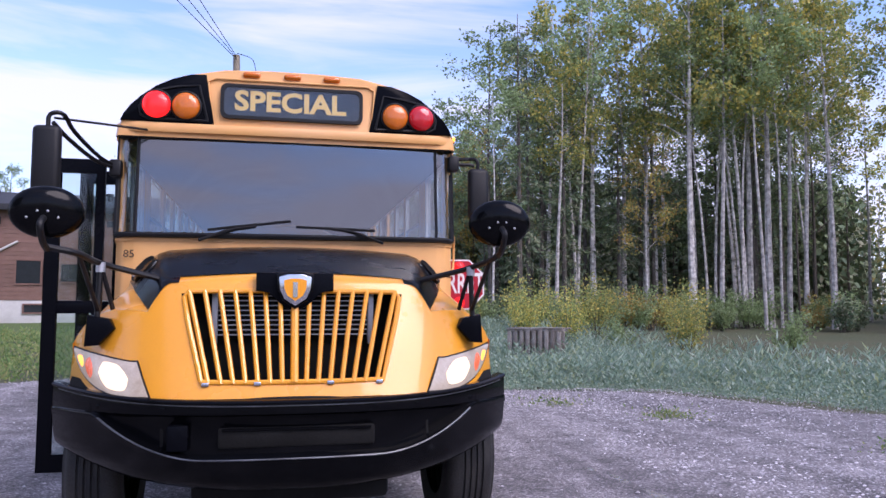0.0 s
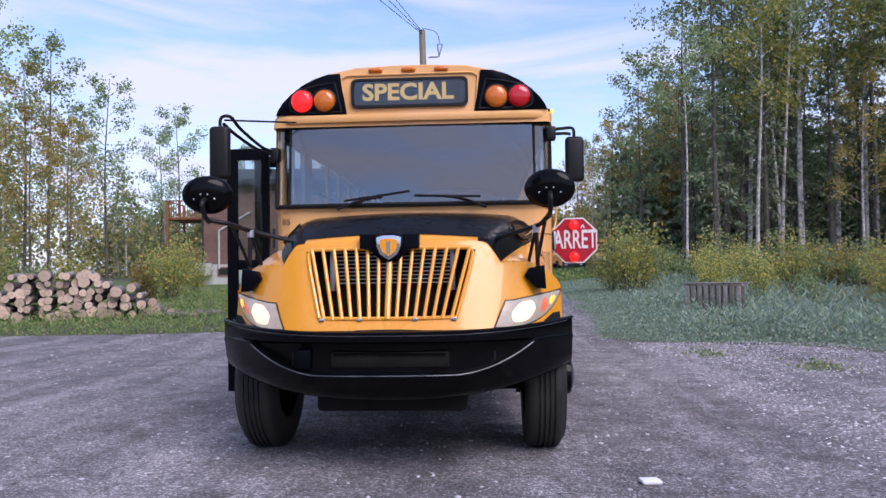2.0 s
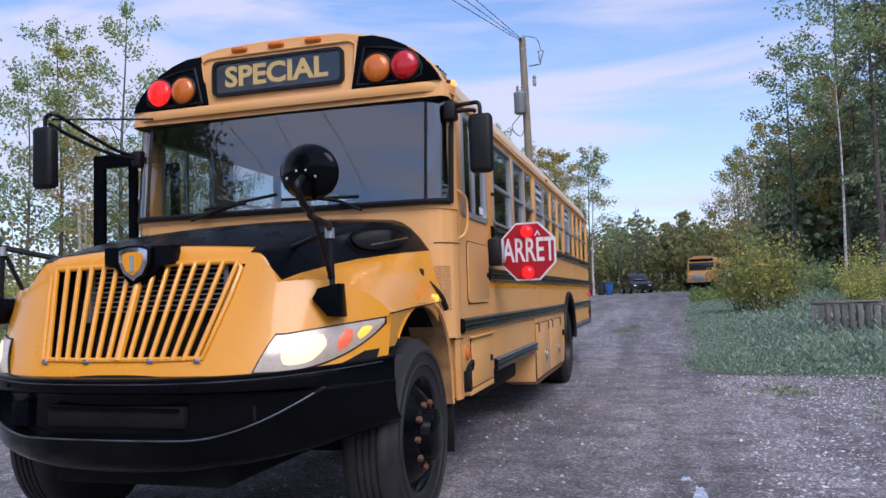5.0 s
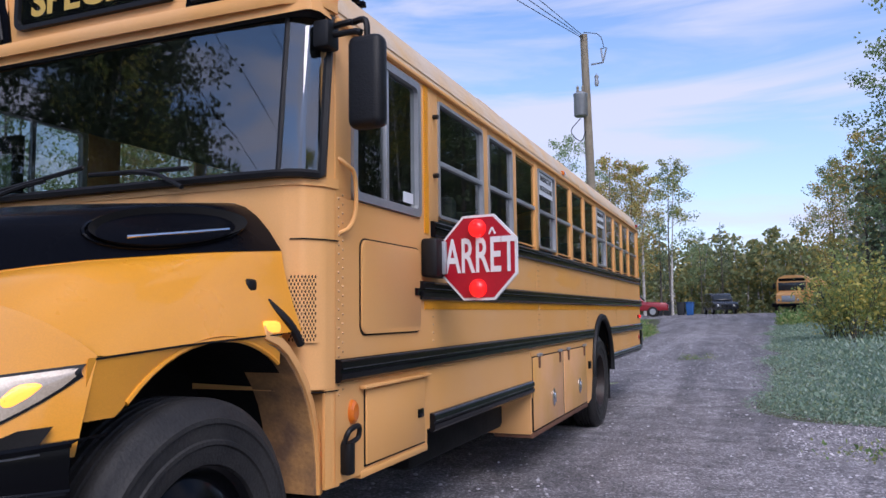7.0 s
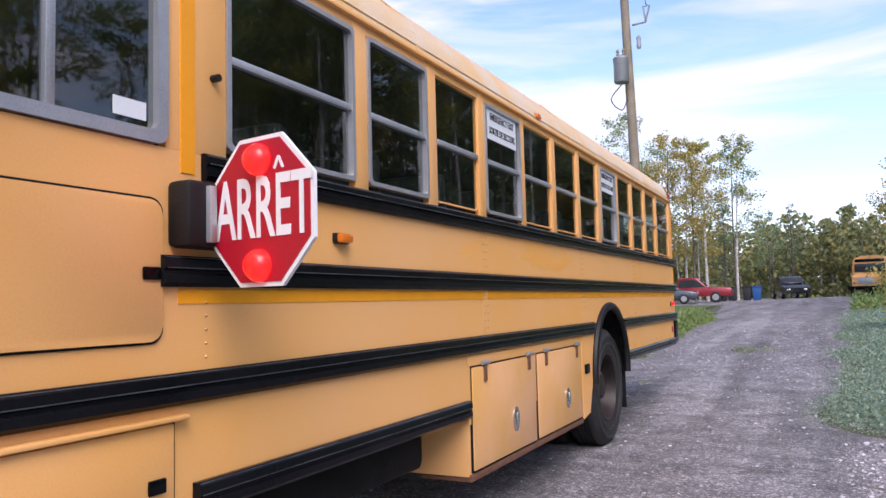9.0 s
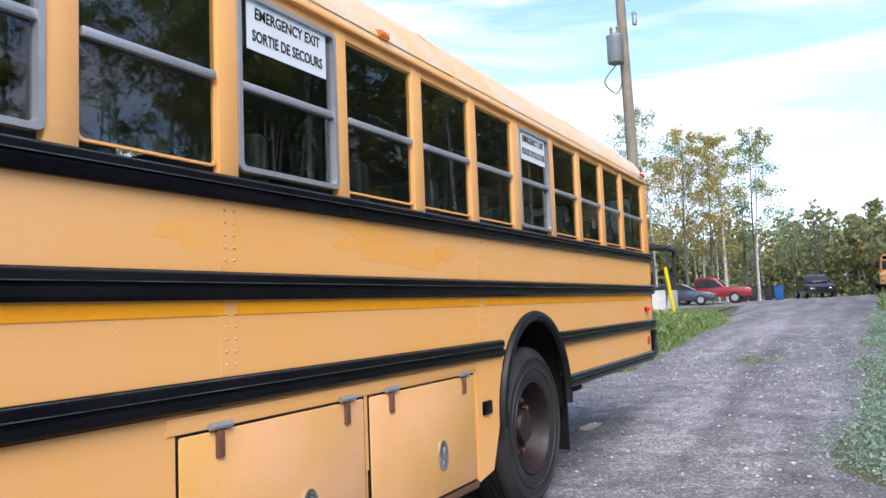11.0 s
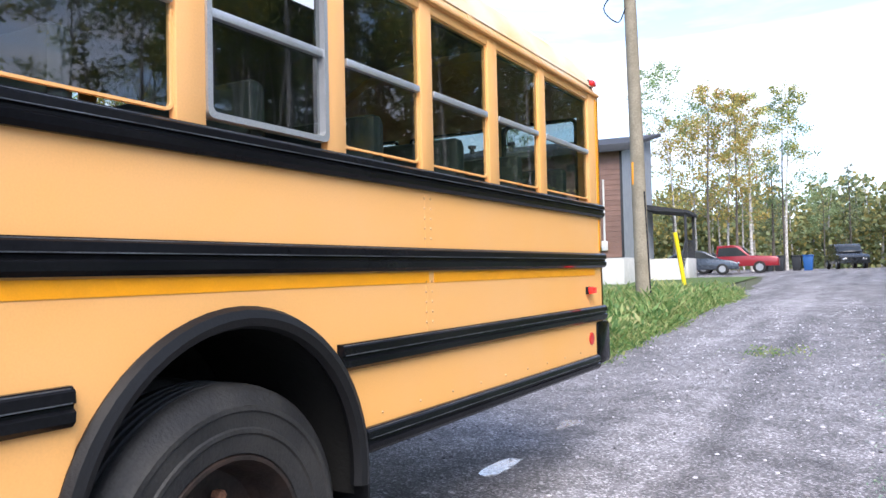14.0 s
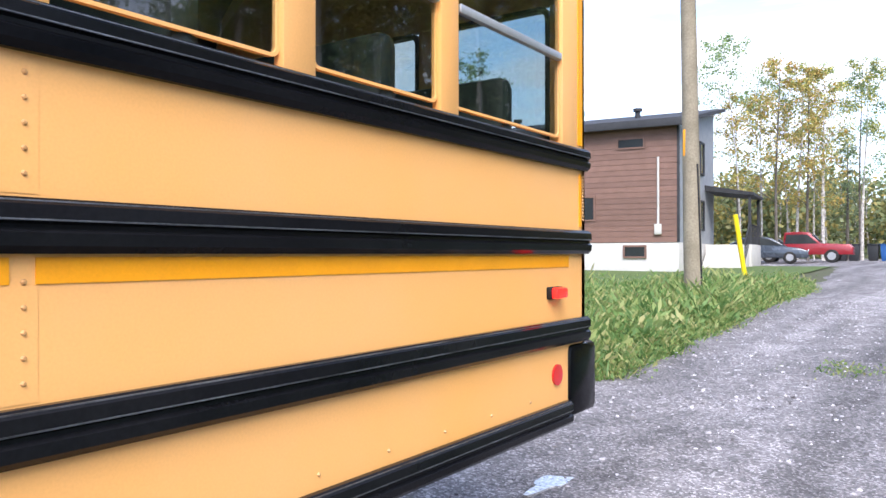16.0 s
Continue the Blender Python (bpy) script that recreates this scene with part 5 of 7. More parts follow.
single("ground", sheet(lambda x, y: (x, y, ground_z(x, y) - 0.01), spaced(-900, 900, -30, 40, 1.0), spaced(-900, 900, -20, 80, 1.0)),
       M_EARTH, "rough grassy earth with weeds beside the yard", "ground", kind="structure")
ry = [-60 + 2.0 * i for i in range(26)] + [-8 + 0.3 * i for i in range(200)] + [52 + 1.2 * i for i in range(20)]
rs = [i / 40 for i in range(41)]
single("road", sheet(lambda y, s: (road_left(y) + (road_right(y) - road_left(y)) * s, y,
                                   ground_z(road_left(y) + (road_right(y) - road_left(y)) * s, y) + 0.012 - 0.03 * (s in (0.0, 1.0))
                                   + 0.012 * noise.noise(Vector((s * 14, y * 0.15, 5)))), ry, rs),
       M_GRAVEL, "grey packed gravel yard and drive with wheel ruts", "road", kind="structure")
single("lawn", sheet(lambda x, y: (x, y, ground_z(x, y) + 0.03), [-26 + 0.8 * i for i in range(31)], [24 + 0.8 * i for i in range(26)],
                     skip=lambda i, j: -26 + 0.8 * i > -2.4 + 0.5 * noise.noise(Vector((j * 0.4, 0, 0)))),
       M_LAWN, "mown green lawn round the house", "lawn", kind="structure")


def quads(name, centres, dirs, sizes, material, kind_label, category, parent=None):
    """Many small leaf blades as one mesh. dirs: (along, across) unit vectors."""
    n = len(centres)
    al, ac = dirs
    ln, wd = sizes
    v = np.empty((n, 4, 3))
    v[:, 0] = centres - ac * wd[:, None] * 0.25
    v[:, 1] = centres + al * ln[:, None] * 0.5 - ac * wd[:, None] * 0.5
    v[:, 2] = centres + al * ln[:, None]
    v[:, 3] = centres + al * ln[:, None] * 0.5 + ac * wd[:, None] * 0.5
    me = bpy.data.meshes.new(name)
    me.from_pydata(v.reshape(-1, 3).tolist(), [], np.arange(4 * n).reshape(-1, 4).tolist())
    me.materials.append(material)
    return me


def unit(v):
    return v / np.maximum(1e-6, np.linalg.norm(v, axis=1))[:, None]


RNG = np.random.default_rng(7)


def leaf_cloud(centres, size, material, name, droop=0.0, jitter=0.35):
    n = len(centres)
    al = unit(RNG.normal(size=(n, 3)) + np.array([0, 0, -droop]))
    ac = unit(np.cross(al, RNG.normal(size=(n, 3))))
    k = size * (1 + jitter * RNG.uniform(-1, 1, n))
    return quads(name, centres, (al, ac), (k, k * 0.75), material, "", "")


M_WEED = leaf_mat("weed_leaves", [(0.07, 0.11, 0.07), (0.14, 0.19, 0.15), (0.10, 0.15, 0.10), (0.21, 0.25, 0.21), (0.14, 0.17, 0.08)])
M_GRASS = leaf_mat("grass_blades", [(0.035, 0.065, 0.018), (0.06, 0.10, 0.028), (0.10, 0.125, 0.04), (0.15, 0.14, 0.06)])
M_BIRCHLEAF = leaf_mat("birch_leaves", [(0.065, 0.085, 0.03), (0.11, 0.135, 0.045), (0.15, 0.17, 0.055), (0.28, 0.22, 0.05), (0.085, 0.10, 0.035)], 0.5)
M_GREENLEAF = leaf_mat("aspen_leaves", [(0.065, 0.09, 0.04), (0.10, 0.135, 0.06), (0.14, 0.175, 0.085), (0.075, 0.10, 0.04)], 0.5)
M_GOLDLEAF = leaf_mat("autumn_leaves", [(0.16, 0.12, 0.03), (0.19, 0.15, 0.04), (0.10, 0.12, 0.04), (0.18, 0.10, 0.03), (0.08, 0.10, 0.035)])
# leaf colours darkened to paint the shade of trees against bright sky
M_DARKLEAF = leaf_mat("backlit_shade_leaves", [(0.02, 0.03, 0.014), (0.033, 0.045, 0.02), (0.05, 0.06, 0.028)], 0.3)
M_NEEDLE = leaf_mat("spruce_needles", [(0.032, 0.05, 0.028), (0.05, 0.072, 0.038), (0.07, 0.085, 0.042), (0.085, 0.08, 0.055)], 0.1)
M_FARLEAF = leaf_mat("far_leaves", [(0.045, 0.058, 0.03), (0.075, 0.09, 0.04), (0.10, 0.115, 0.05), (0.16, 0.13, 0.04), (0.06, 0.07, 0.035)])
M_BIRCH = mat("birch_bark", (0.78, 0.74, 0.70), 0.75, 0, 0.25, 5, 24, 0.3, col2=(0.10, 0.09, 0.08), mixat=0.66, rand=0.2)
M_BARK = mat("grey_bark", (0.16, 0.14, 0.12), 0.9, 0, 0.4, 6, 30, 0.6, col2=(0.08, 0.07, 0.06), rand=0.2)


def weeds(name, label, n, place, hmin, hmax, material, width=0.05, leaves=7):
    pts, al, ln, wd = [], [], [], []
    while len(pts) < n * leaves:
        p = place()
        if p is None:
            continue
        x, y, k = p
        z = ground_z(x, y) - 0.01
        h = RNG.uniform(hmin, hmax) * k
        for q in range(leaves):
            t = RNG.uniform(0, 0.75)
            a = RNG.uniform(0, 2 * math.pi)
            pts.append((x + RNG.normal() * 0.07, y + RNG.normal() * 0.07, z + t * h * (q > 2)))
            up = RNG.uniform(0.5, 1.6)
            al.append((math.cos(a), math.sin(a), up))
            ln.append(h * RNG.uniform(0.15, 0.45))
            wd.append(width * RNG.uniform(0.6, 1.7))
    pts, al = np.array(pts), unit(np.array(al))
    ac = unit(np.cross(al, RNG.normal(size=al.shape)))
    me = quads(name, pts, (al, ac), (np.array(ln), np.array(wd)), material, "", "")
    return tagged(new(name, me), label, "weeds", kind="stuff")


def right_verge():
    y = RNG.uniform(5.0, 34) if RNG.random() < 0.75 else RNG.uniform(5, 14)
    x = road_right(y) - 0.3 + 0.4 * RNG.normal() + abs(RNG.normal()) * 3.4
    if x > 18 or (y < 9.5 and x < road_right(y)):
        return None
    return x, y, min(1.15, 0.14 + (x - road_right(y)) * 0.27) * (0.8 + 0.5 * noise.noise(Vector((x * 0.5, y * 0.5, 0))))


def left_verge():
    if RNG.random() < 0.35:
        y = RNG.uniform(15.5, 30)
        x = road_left(y) + 0.15 - abs(RNG.normal()) * 2.0
    else:
        y = RNG.uniform(11.4, 26)
        x = RNG.uniform(-22, -3.2)
        if x > road_left(y) - 0.1:
            return None
    return x, y, 0.5 + 0.6 * abs(noise.noise(Vector((x * 0.3, y * 0.3, 2))))


weeds("verge_weeds", "tall blue-green weeds beside the gravel", 15000, right_verge, 0.2, 0.8, M_WEED, 0.03, 10)
weeds("verge_grass", "patchy green grass and weeds behind the yard", 11000, left_verge, 0.22, 0.7, M_GRASS, 0.022, 10)


def far_right():
    y, x = RNG.uniform(34, 50), RNG.uniform(3.6, 16)
    return (x, y, 0.8) if x > road_right(y) else None


def pole_weeds():
    y = RNG.uniform(15.6, 27)
    x = road_left(y) - 0.1 - abs(RNG.normal()) * 1.5
    return x, y, 0.45 + 0.7 * abs(noise.noise(Vector((x * 0.7, y * 0.5, 8)))) + 0.2 * RNG.random()


weeds("roadside_weeds", "leafy green weeds round the foot of the pole", 3600, pole_weeds, 0.3, 0.8, M_GRASS, 0.035, 10)
weeds("field_grass", "rough grass along the drive", 2500, far_right, 0.4, 0.9, M_GRASS, 0.08, 6)


def lone_tuft():
    cx, cy = [(1.65, 17.6), (6.1, 3.4), (4.9, 6.0), (3.9, 7.6), (7.3, 2.2)][int(RNG.integers(5))]
    return cx + RNG.normal() * 0.22, cy + RNG.normal() * 0.16, 1.0


weeds("grass_tufts", "small green grass tufts growing in the gravel", 260, lone_tuft, 0.07, 0.2, M_GRASS, 0.02, 7)


def stones(name, label, n, place, rmin, rmax, material):
    base = bmesh.new()
    bmesh.ops.create_icosphere(base, subdivisions=1, radius=1)
    bv = np.array([v.co[:] for v in base.verts])
    bf = np.array([[v.index for v in f.verts] for f in base.faces])
    base.free()
    V, Fc = [], []
    for i in range(n):
        x, y = place()
        r = rmin + (rmax - rmin) * RNG.random() ** 3
        s = np.array([RNG.uniform(0.7, 1.4), RNG.uniform(0.7, 1.3), RNG.uniform(0.4, 0.8)]) * r
        a = RNG.uniform(0, 6.28)
        q = bv * (1 + RNG.uniform(-0.22, 0.22, (len(bv), 1))) * s
        q = np.stack([q[:, 0] * math.cos(a) - q[:, 1] * math.sin(a), q[:, 0] * math.sin(a) + q[:, 1] * math.cos(a), q[:, 2]], 1)
        V.append(q + np.array([x, y, ground_z(x, y) + 0.012 + r * 0.15]))
        Fc.append(bf + len(bv) * i)
    me = bpy.data.meshes.new(name)
    me.from_pydata(np.concatenate(V).tolist(), [], np.concatenate(Fc).tolist())
    me.materials.append(material)
    return tagged(new(name, me), label, "gravel", kind="stuff")


def stone_mat(name, lo, hi):
    m = leaf_mat(name, [tuple(a * 0.62 for a in lo), tuple((a + b) / 4.2 for a, b in zip(lo, hi)), tuple(a * 0.62 for a in hi)], 0.0)
    m.node_tree.nodes["Principled BSDF"].inputs["Roughness"].default_value = 0.85
    return m


M_STONE = stone_mat("loose_stone", (0.07, 0.065, 0.07), (0.42, 0.40, 0.42))
M_PALE = stone_mat("pale_stone", (0.16, 0.15, 0.16), (0.46, 0.44, 0.46))


def near_yard():
    while True:
        y = RNG.uniform(-4.5, 26)
        x = RNG.uniform(road_left(y), road_right(y)) if y > 12 else RNG.uniform(-7, road_right(y))
        if RNG.random() < 1.0 / (1 + 0.02 * max(0, y) ** 1.3):
            return x, y


def pale_yard():
    y = RNG.uniform(0.5, 9.6)
    return min(road_right(y) + 0.3, 3.0 + abs(RNG.normal()) * 2.6 + 0.2 * RNG.random()), y


stones("loose_gravel", "loose grey stones scattered over the gravel yard", 26000, near_yard, 0.003, 0.019, M_STONE)
stones("pale_gravel", "pale loose stones along the weedy edge", 20000, pale_yard, 0.003, 0.017, M_PALE)

# pale speckled base colour paints the sky's reflection into the water
M_WATER = mat("puddle_painted_sheen", (0.62, 0.61, 0.63), 0.15, 0, 0.5, 22, 60, 0.5, col2=(0.12, 0.115, 0.12), coat=0.8, dist=0.004)
for px, py, a, b in ((0.60, 11.95, 0.10, 0.40), (0.57, 13.3, 0.10, 0.28), (2.69, 2.75, 0.05, 0.34), (2.71, 2.2, 0.06, 0.22), (2.62, 3.2, 0.04, 0.16)):
    pl = []
    for i in range(26):
        t = 2 * math.pi * i / 26
        k = 0.85 + 0.55 * noise.noise(Vector((math.cos(t) * 1.5 + px, math.sin(t) * 1.5 + py, 0)))
        pl.append((px + a * k * math.cos(t), py + b * k * math.sin(t)))
    single("puddle", prism(pl, "z", ground_z(px, py) + 0.004, ground_z(px, py) + 0.0155), M_WATER, "shallow puddle in the gravel, sky sheen painted pale", "puddle", "puddles")
single("paper_scrap", bx((1.58, 0.72, 0.012), (1.71, 0.80, 0.035), 0.008, rot=Euler((0.1, 0.05, 0.3)).to_matrix()), M_WHITE, "crumpled white paper scrap on the gravel", "litter")


# ---------------------------------------------------------------- trees
def tree(name, h, seed, bark, leaf, label, crown0=0.45, spread=0.17, r0=0.13, nleaf=2600, lsize=0.17, limbs=16, lean=0.0, rise=0.9):
    """Tapered trunk, limbs, and a crown of leaves gathered round the twigs."""
    rnd = random.Random(seed)
    ob = thing(name, (0, 0, 0), label, "tree", "trees round the yard")
    trunk, pts = bmesh.new(), []
    ph = rnd.uniform(0, 6)
    for i in range(11):
        t = i / 10
        pts.append(Vector((lean * h * t ** 1.4 + 0.012 * h * math.sin(4 * t + ph) * t, 0.012 * h * math.cos(5 * t + ph) * t, h * t * 0.97 - 0.25 * (i == 0))))
    tube(pts, r0, trunk, 7, 0.012)

    def on(t):
        f = t * 10
        i = min(9, int(f))
        return pts[i].lerp(pts[i + 1], f - i)
    twigs = []
    for k in range(limbs):
        t = crown0 + (0.97 - crown0) * (k + rnd.random() * 0.7) / limbs
        a = k * 2.4 + rnd.uniform(-0.5, 0.5)
        L = h * spread * (0.45 + 0.75 * math.sin(math.pi * min(1, 0.25 + (t - crown0) / (1.02 - crown0) * 0.85))) * rnd.uniform(0.7, 1.25)
        b = on(t)
        d = Vector((math.cos(a), math.sin(a), rise * rnd.uniform(0.5, 1.2)))
        line = [b, b + d * L * 0.5, b + d * L * 0.5 + Vector((d.x, d.y, d.z * 0.45)) * L * 0.5]
        tube(line, max(0.012, r0 * 0.34 * (1.1 - t)), trunk, 5, 0.006)
        for s in (0.45, 0.65, 0.8, 0.92, 1.0):
            f = s * 2
            i = min(1, int(f))
            twigs.append((line[i].lerp(line[i + 1], f - i), 0.22 + 0.22 * L * rnd.uniform(0.6, 1.2)))
    twigs.append((pts[-1], 0.5))
    part("trunk", trunk, bark, ob)
    idx = RNG.integers(0, len(twigs), nleaf)
    c = np.array([t[0][:] for t in twigs])[idx]
    r = np.array([t[1] for t in twigs])[idx]
    c = c + unit(RNG.normal(size=(nleaf, 3))) * (r * RNG.random(nleaf) ** 0.5)[:, None]
    me = leaf_cloud(c, lsize, leaf, "crown")
    cr = new("crown", me)
    cr.parent = ob
    return ob


def spruce(name, h, seed, label, r=1.9, nb=46, per=80):
    rnd = random.Random(seed)
    ob = thing(name, (0, 0, 0), label, "tree", "trees round the yard")
    trunk = tube([(0, 0, -0.25), (0.03, 0, h * 0.5), (0, 0.03, h)], 0.15, None, 7, 0.015)
    cs = []
    for k in range(nb):
        t = 0.06 + 0.92 * k / nb
        a = k * 2.4 + rnd.uniform(-0.3, 0.3)
        L = (r * (1 - t) ** 0.8 + 0.15) * rnd.uniform(0.6, 1.15) * (0.75 if t < 0.25 else 1)
        b = Vector((0, 0, h * t))
        e = b + Vector((math.cos(a) * L, math.sin(a) * L, -0.28 * L))
        tube([b, b.lerp(e, 0.5) + Vector((0, 0, 0.05 * L)), e], 0.02, trunk, 4, 0.005)
        n = int(per * (0.3 + L / r) * (0.45 if t < 0.3 else 1))
        s = RNG.random(n) ** 0.7
        q = np.array(b[:]) + s[:, None] * (np.array(e[:]) - np.array(b[:]))
        cs.append(q + RNG.normal(size=(n, 3)) * np.array([0.13, 0.13, 0.09]) * (0.4 + L / r))
    part("trunk", trunk, M_BARK, ob)
    cs = np.concatenate(cs)
    n = len(cs)
    out = cs.copy()
    out[:, 2] = -0.45 * np.linalg.norm(cs[:, :2], axis=1)
    al = unit(unit(out) + RNG.normal(size=(n, 3)) * 0.55)
    ac = unit(np.cross(al, RNG.normal(size=(n, 3))))
    k = 0.24 * (1 + 0.4 * RNG.uniform(-1, 1, n))
    cr = new("crown", quads("crown", cs, (al, ac), (k, k * 0.28), M_NEEDLE, "", ""))
    cr.parent = ob
    return ob


def shrub(name, seed, leaf, label, h=1.7, n=1300, ls=0.1):
    rnd = random.Random(seed)
    ob = thing(name, (0, 0, 0), label, "shrub", "shrubs at the wood's edge")
    bm, tips = bmesh.new(), []
    for k in range(15):
        a, s = rnd.uniform(0, 6.28), rnd.uniform(0.15, 0.75)
        e = Vector((math.cos(a) * s * h * 0.6, math.sin(a) * s * h * 0.6, h * rnd.uniform(0.45, 1.0)))
        tube([(0.04 * math.cos(a), 0.04 * math.sin(a), -0.1), e * 0.5 + Vector((0, 0, 0.08)), e], 0.014, bm, 5, 0.004)
        tips += [(e, 0.3), (e * 0.75, 0.32), (e * 0.5, 0.3)]
    part("stem", bm, M_BARK, ob)
    idx = RNG.integers(0, len(tips), n)
    c = np.array([t[0][:] for t in tips])[idx] + unit(RNG.normal(size=(n, 3))) * (0.34 * h / 1.7 * RNG.random(n) ** 0.5)[:, None]
    c[:, 2] = np.maximum(c[:, 2], 0.03)
    cr = new("crown", leaf_cloud(c, ls, leaf, "crown"))
    cr.parent = ob
    return ob


KINDS = {
    "b1": tree("birch_tree", 19, 1, M_BIRCH, M_BIRCHLEAF, "tall white-barked birch with thin yellowing leaves", 0.45, 0.13, 0.19, 2600, 0.18),
    "b2": tree("birch_tree", 18, 2, M_BIRCH, M_BIRCHLEAF, "slender white-barked birch with a high crown", 0.55, 0.11, 0.14, 2600, 0.18, lean=0.03),
    "b3": tree("birch_tree", 17, 3, M_BIRCH, M_GREENLEAF, "leaning thin birch with a sparse green crown", 0.6, 0.11, 0.09, 2000, 0.17, lean=-0.06),
    "a1": tree("aspen_tree", 17, 4, M_BARK, M_GREENLEAF, "tall grey-barked aspen with light green leaves", 0.3, 0.14, 0.15, 2900, 0.17, limbs=22),
    "a2": tree("aspen_tree", 13, 5, M_BARK, M_GREENLEAF, "young aspen with an airy green crown", 0.28, 0.15, 0.10, 2800, 0.15, limbs=20),
    "g1": tree("aspen_tree", 13, 6, M_BARK, M_GOLDLEAF, "aspen with golden autumn leaves", 0.25, 0.17, 0.11, 3400, 0.16, limbs=20),
    "g2": tree("birch_tree", 12, 8, M_BIRCH, M_GOLDLEAF, "small birch turning orange and gold", 0.35, 0.15, 0.08, 2200, 0.15, limbs=18),
    "s1": spruce("spruce_tree", 15, 1, "tall dark spruce with drooping lower branches"),
    "s2": spruce("spruce_tree", 11, 2, "dark green spruce with a pointed top", 1.6, 40, 70),
    "p1": tree("bare_pole_tree", 15, 9, M_BARK, M_NEEDLE, "thin grey trunk with a small dark crown", 0.62, 0.08, 0.08, 900, 0.16, limbs=14),
    # species arbitrary; dark leaves paint a backlit silhouette
    "m1": tree("maple_tree", 15, 12, M_BARK, M_DARKLEAF, "broad tree behind the yard, leaves darkened to look backlit", 0.16, 0.22, 0.2, 6800, 0.19, limbs=30),
    "u1": shrub("shrub", 1, M_GREENLEAF, "leafy green shrub at the edge of the wood"),
    "u2": shrub("shrub", 2, M_GOLDLEAF, "yellow-leaved shrub at the edge of the wood", 1.5, 1100, 0.09),
    "u4": shrub("shrub", 4, M_NEEDLE, "low dark green shrub under the trees", 1.4, 1300, 0.12),
    "u3": shrub("shrub", 3, M_BIRCHLEAF, "tall loose shrub with yellow-green leaves", 2.6, 2200, 0.1),
}
FIRST = {}


def plant(kind, x, y, rz=0.0, s=1.0):
    o = KINDS[kind]
    z = ground_z(x, y) - 0.05
    m = pose(x, y, z, 0, 0, rz)
    if kind not in FIRST:
        FIRST[kind] = o
        o.scale = (s, s, s)
        o.matrix_basis = m @ Matrix.Diagonal((s, s, s, 1))
        return o
    c = copy_thing(o, m)
    c.scale = (s, s, s)
    return c


R = random.Random(21)
# the birches that stand out along the edge of the wood
for k, x, y, s in (("b1", 18.6, 33.0, 1.0), ("b2", 19.3, 33.4, 1.0), ("b2", 21.0, 32.4, 0.95), ("b3", 21.6, 31.5, 1.0), ("b1", 22.6, 28.5, 1.05), ("b2", 24.0, 29.0, 1.0),
                   ("b2", 24.6, 28.6, 0.9), ("b3", 27.4, 26.5, 1.1), ("b2", 14.3, 32.0, 0.72), ("b3", 9.6, 30.6, 0.7), ("b2", 12.5, 30.0, 0.75), ("b1", 30.5, 22.0, 1.0),
                   ("b2", 29.0, 20.5, 0.95), ("a1", 13.0, 33.5, 0.95), ("a1", 10.6, 34.5, 0.95), ("s1", 10.9, 30.5, 1.0), ("s1", 12.0, 32.5, 0.95), ("s2", 13.2, 30.8, 1.0),
                   ("s1", 15.2, 33.0, 1.0), ("s2", 16.6, 32.0, 1.0), ("a1", 16.0, 36.0, 1.0), ("g2", 17.2, 30.2, 0.8), ("s2", 19.8, 36.0, 1.1), ("a2", 9.0, 37.5, 0.95)):
    plant(k, x, y, R.uniform(0, 360), s)
for i in range(16):
    u = R.random()
    plant(R.choice(["b1", "b3", "b3", "b2"]), 14 + 17 * u + R.uniform(-1, 1), 32.5 - 9 * u + R.uniform(-1.5, 2.5), R.uniform(0, 360), R.uniform(0.8, 1.05))
# the wood behind them, along a bent line
for i in range(95):
    u = R.random()
    x, y = (9 + 22 * u, 34 - 5 * u) if R.random() < 0.6 else (30 + 6 * u, 28 - 40 * u)
    d = 1.0 + 15 * R.random() ** 1.1
    x, y = x + d * (0.35 if y > 26 else 1.0) + R.uniform(-1, 1), y + d * (1.0 if y > 26 else 0.15)
    plant(R.choice(["p1", "p1", "b2", "s1", "s2", "a1", "b3", "p1", "a1", "s1"]), x, y, R.uniform(0, 360), R.uniform(0.8, 1.15))
# lower, golden trees farther along the drive
for i in range(22):
    plant(R.choice(["g1", "a2", "g2", "a2", "g1"]), R.uniform(8.5, 17), R.uniform(40, 70), R.uniform(0, 360), R.uniform(0.75, 1.05))
for i in range(60):
    u = R.random()
    x, y = (8.3 + 17 * u, 28.5 - 2.5 * u) if i % 3 else (25 + 6 * u, 24 - 26 * u)
    plant(R.choice(["u1", "u1", "u2", "u1", "u4", "u4"]), x + R.uniform(-1, 1), y + R.uniform(-2.5, 2.5), R.uniform(0, 360), R.uniform(0.7, 1.15))
for x, y, s in ((5.3, 21.5, 0.95), (5.9, 22.4, 0.85), (4.9, 22.6, 0.7)):
    plant("u3", x, y, R.uniform(0, 360), s)
for x, y, s in ((7.6, 20, 0.6), (8.4, 18.2, 0.65), (9.2, 16.5, 0.6), (10.4, 15, 0.6), (8.8, 23.5, 0.8), (10.5, 21, 0.8), (12, 18, 0.75), (13.5, 15, 0.75)):
    plant(R.choice(["u1", "u3"]), x, y, R.uniform(0, 360), s)
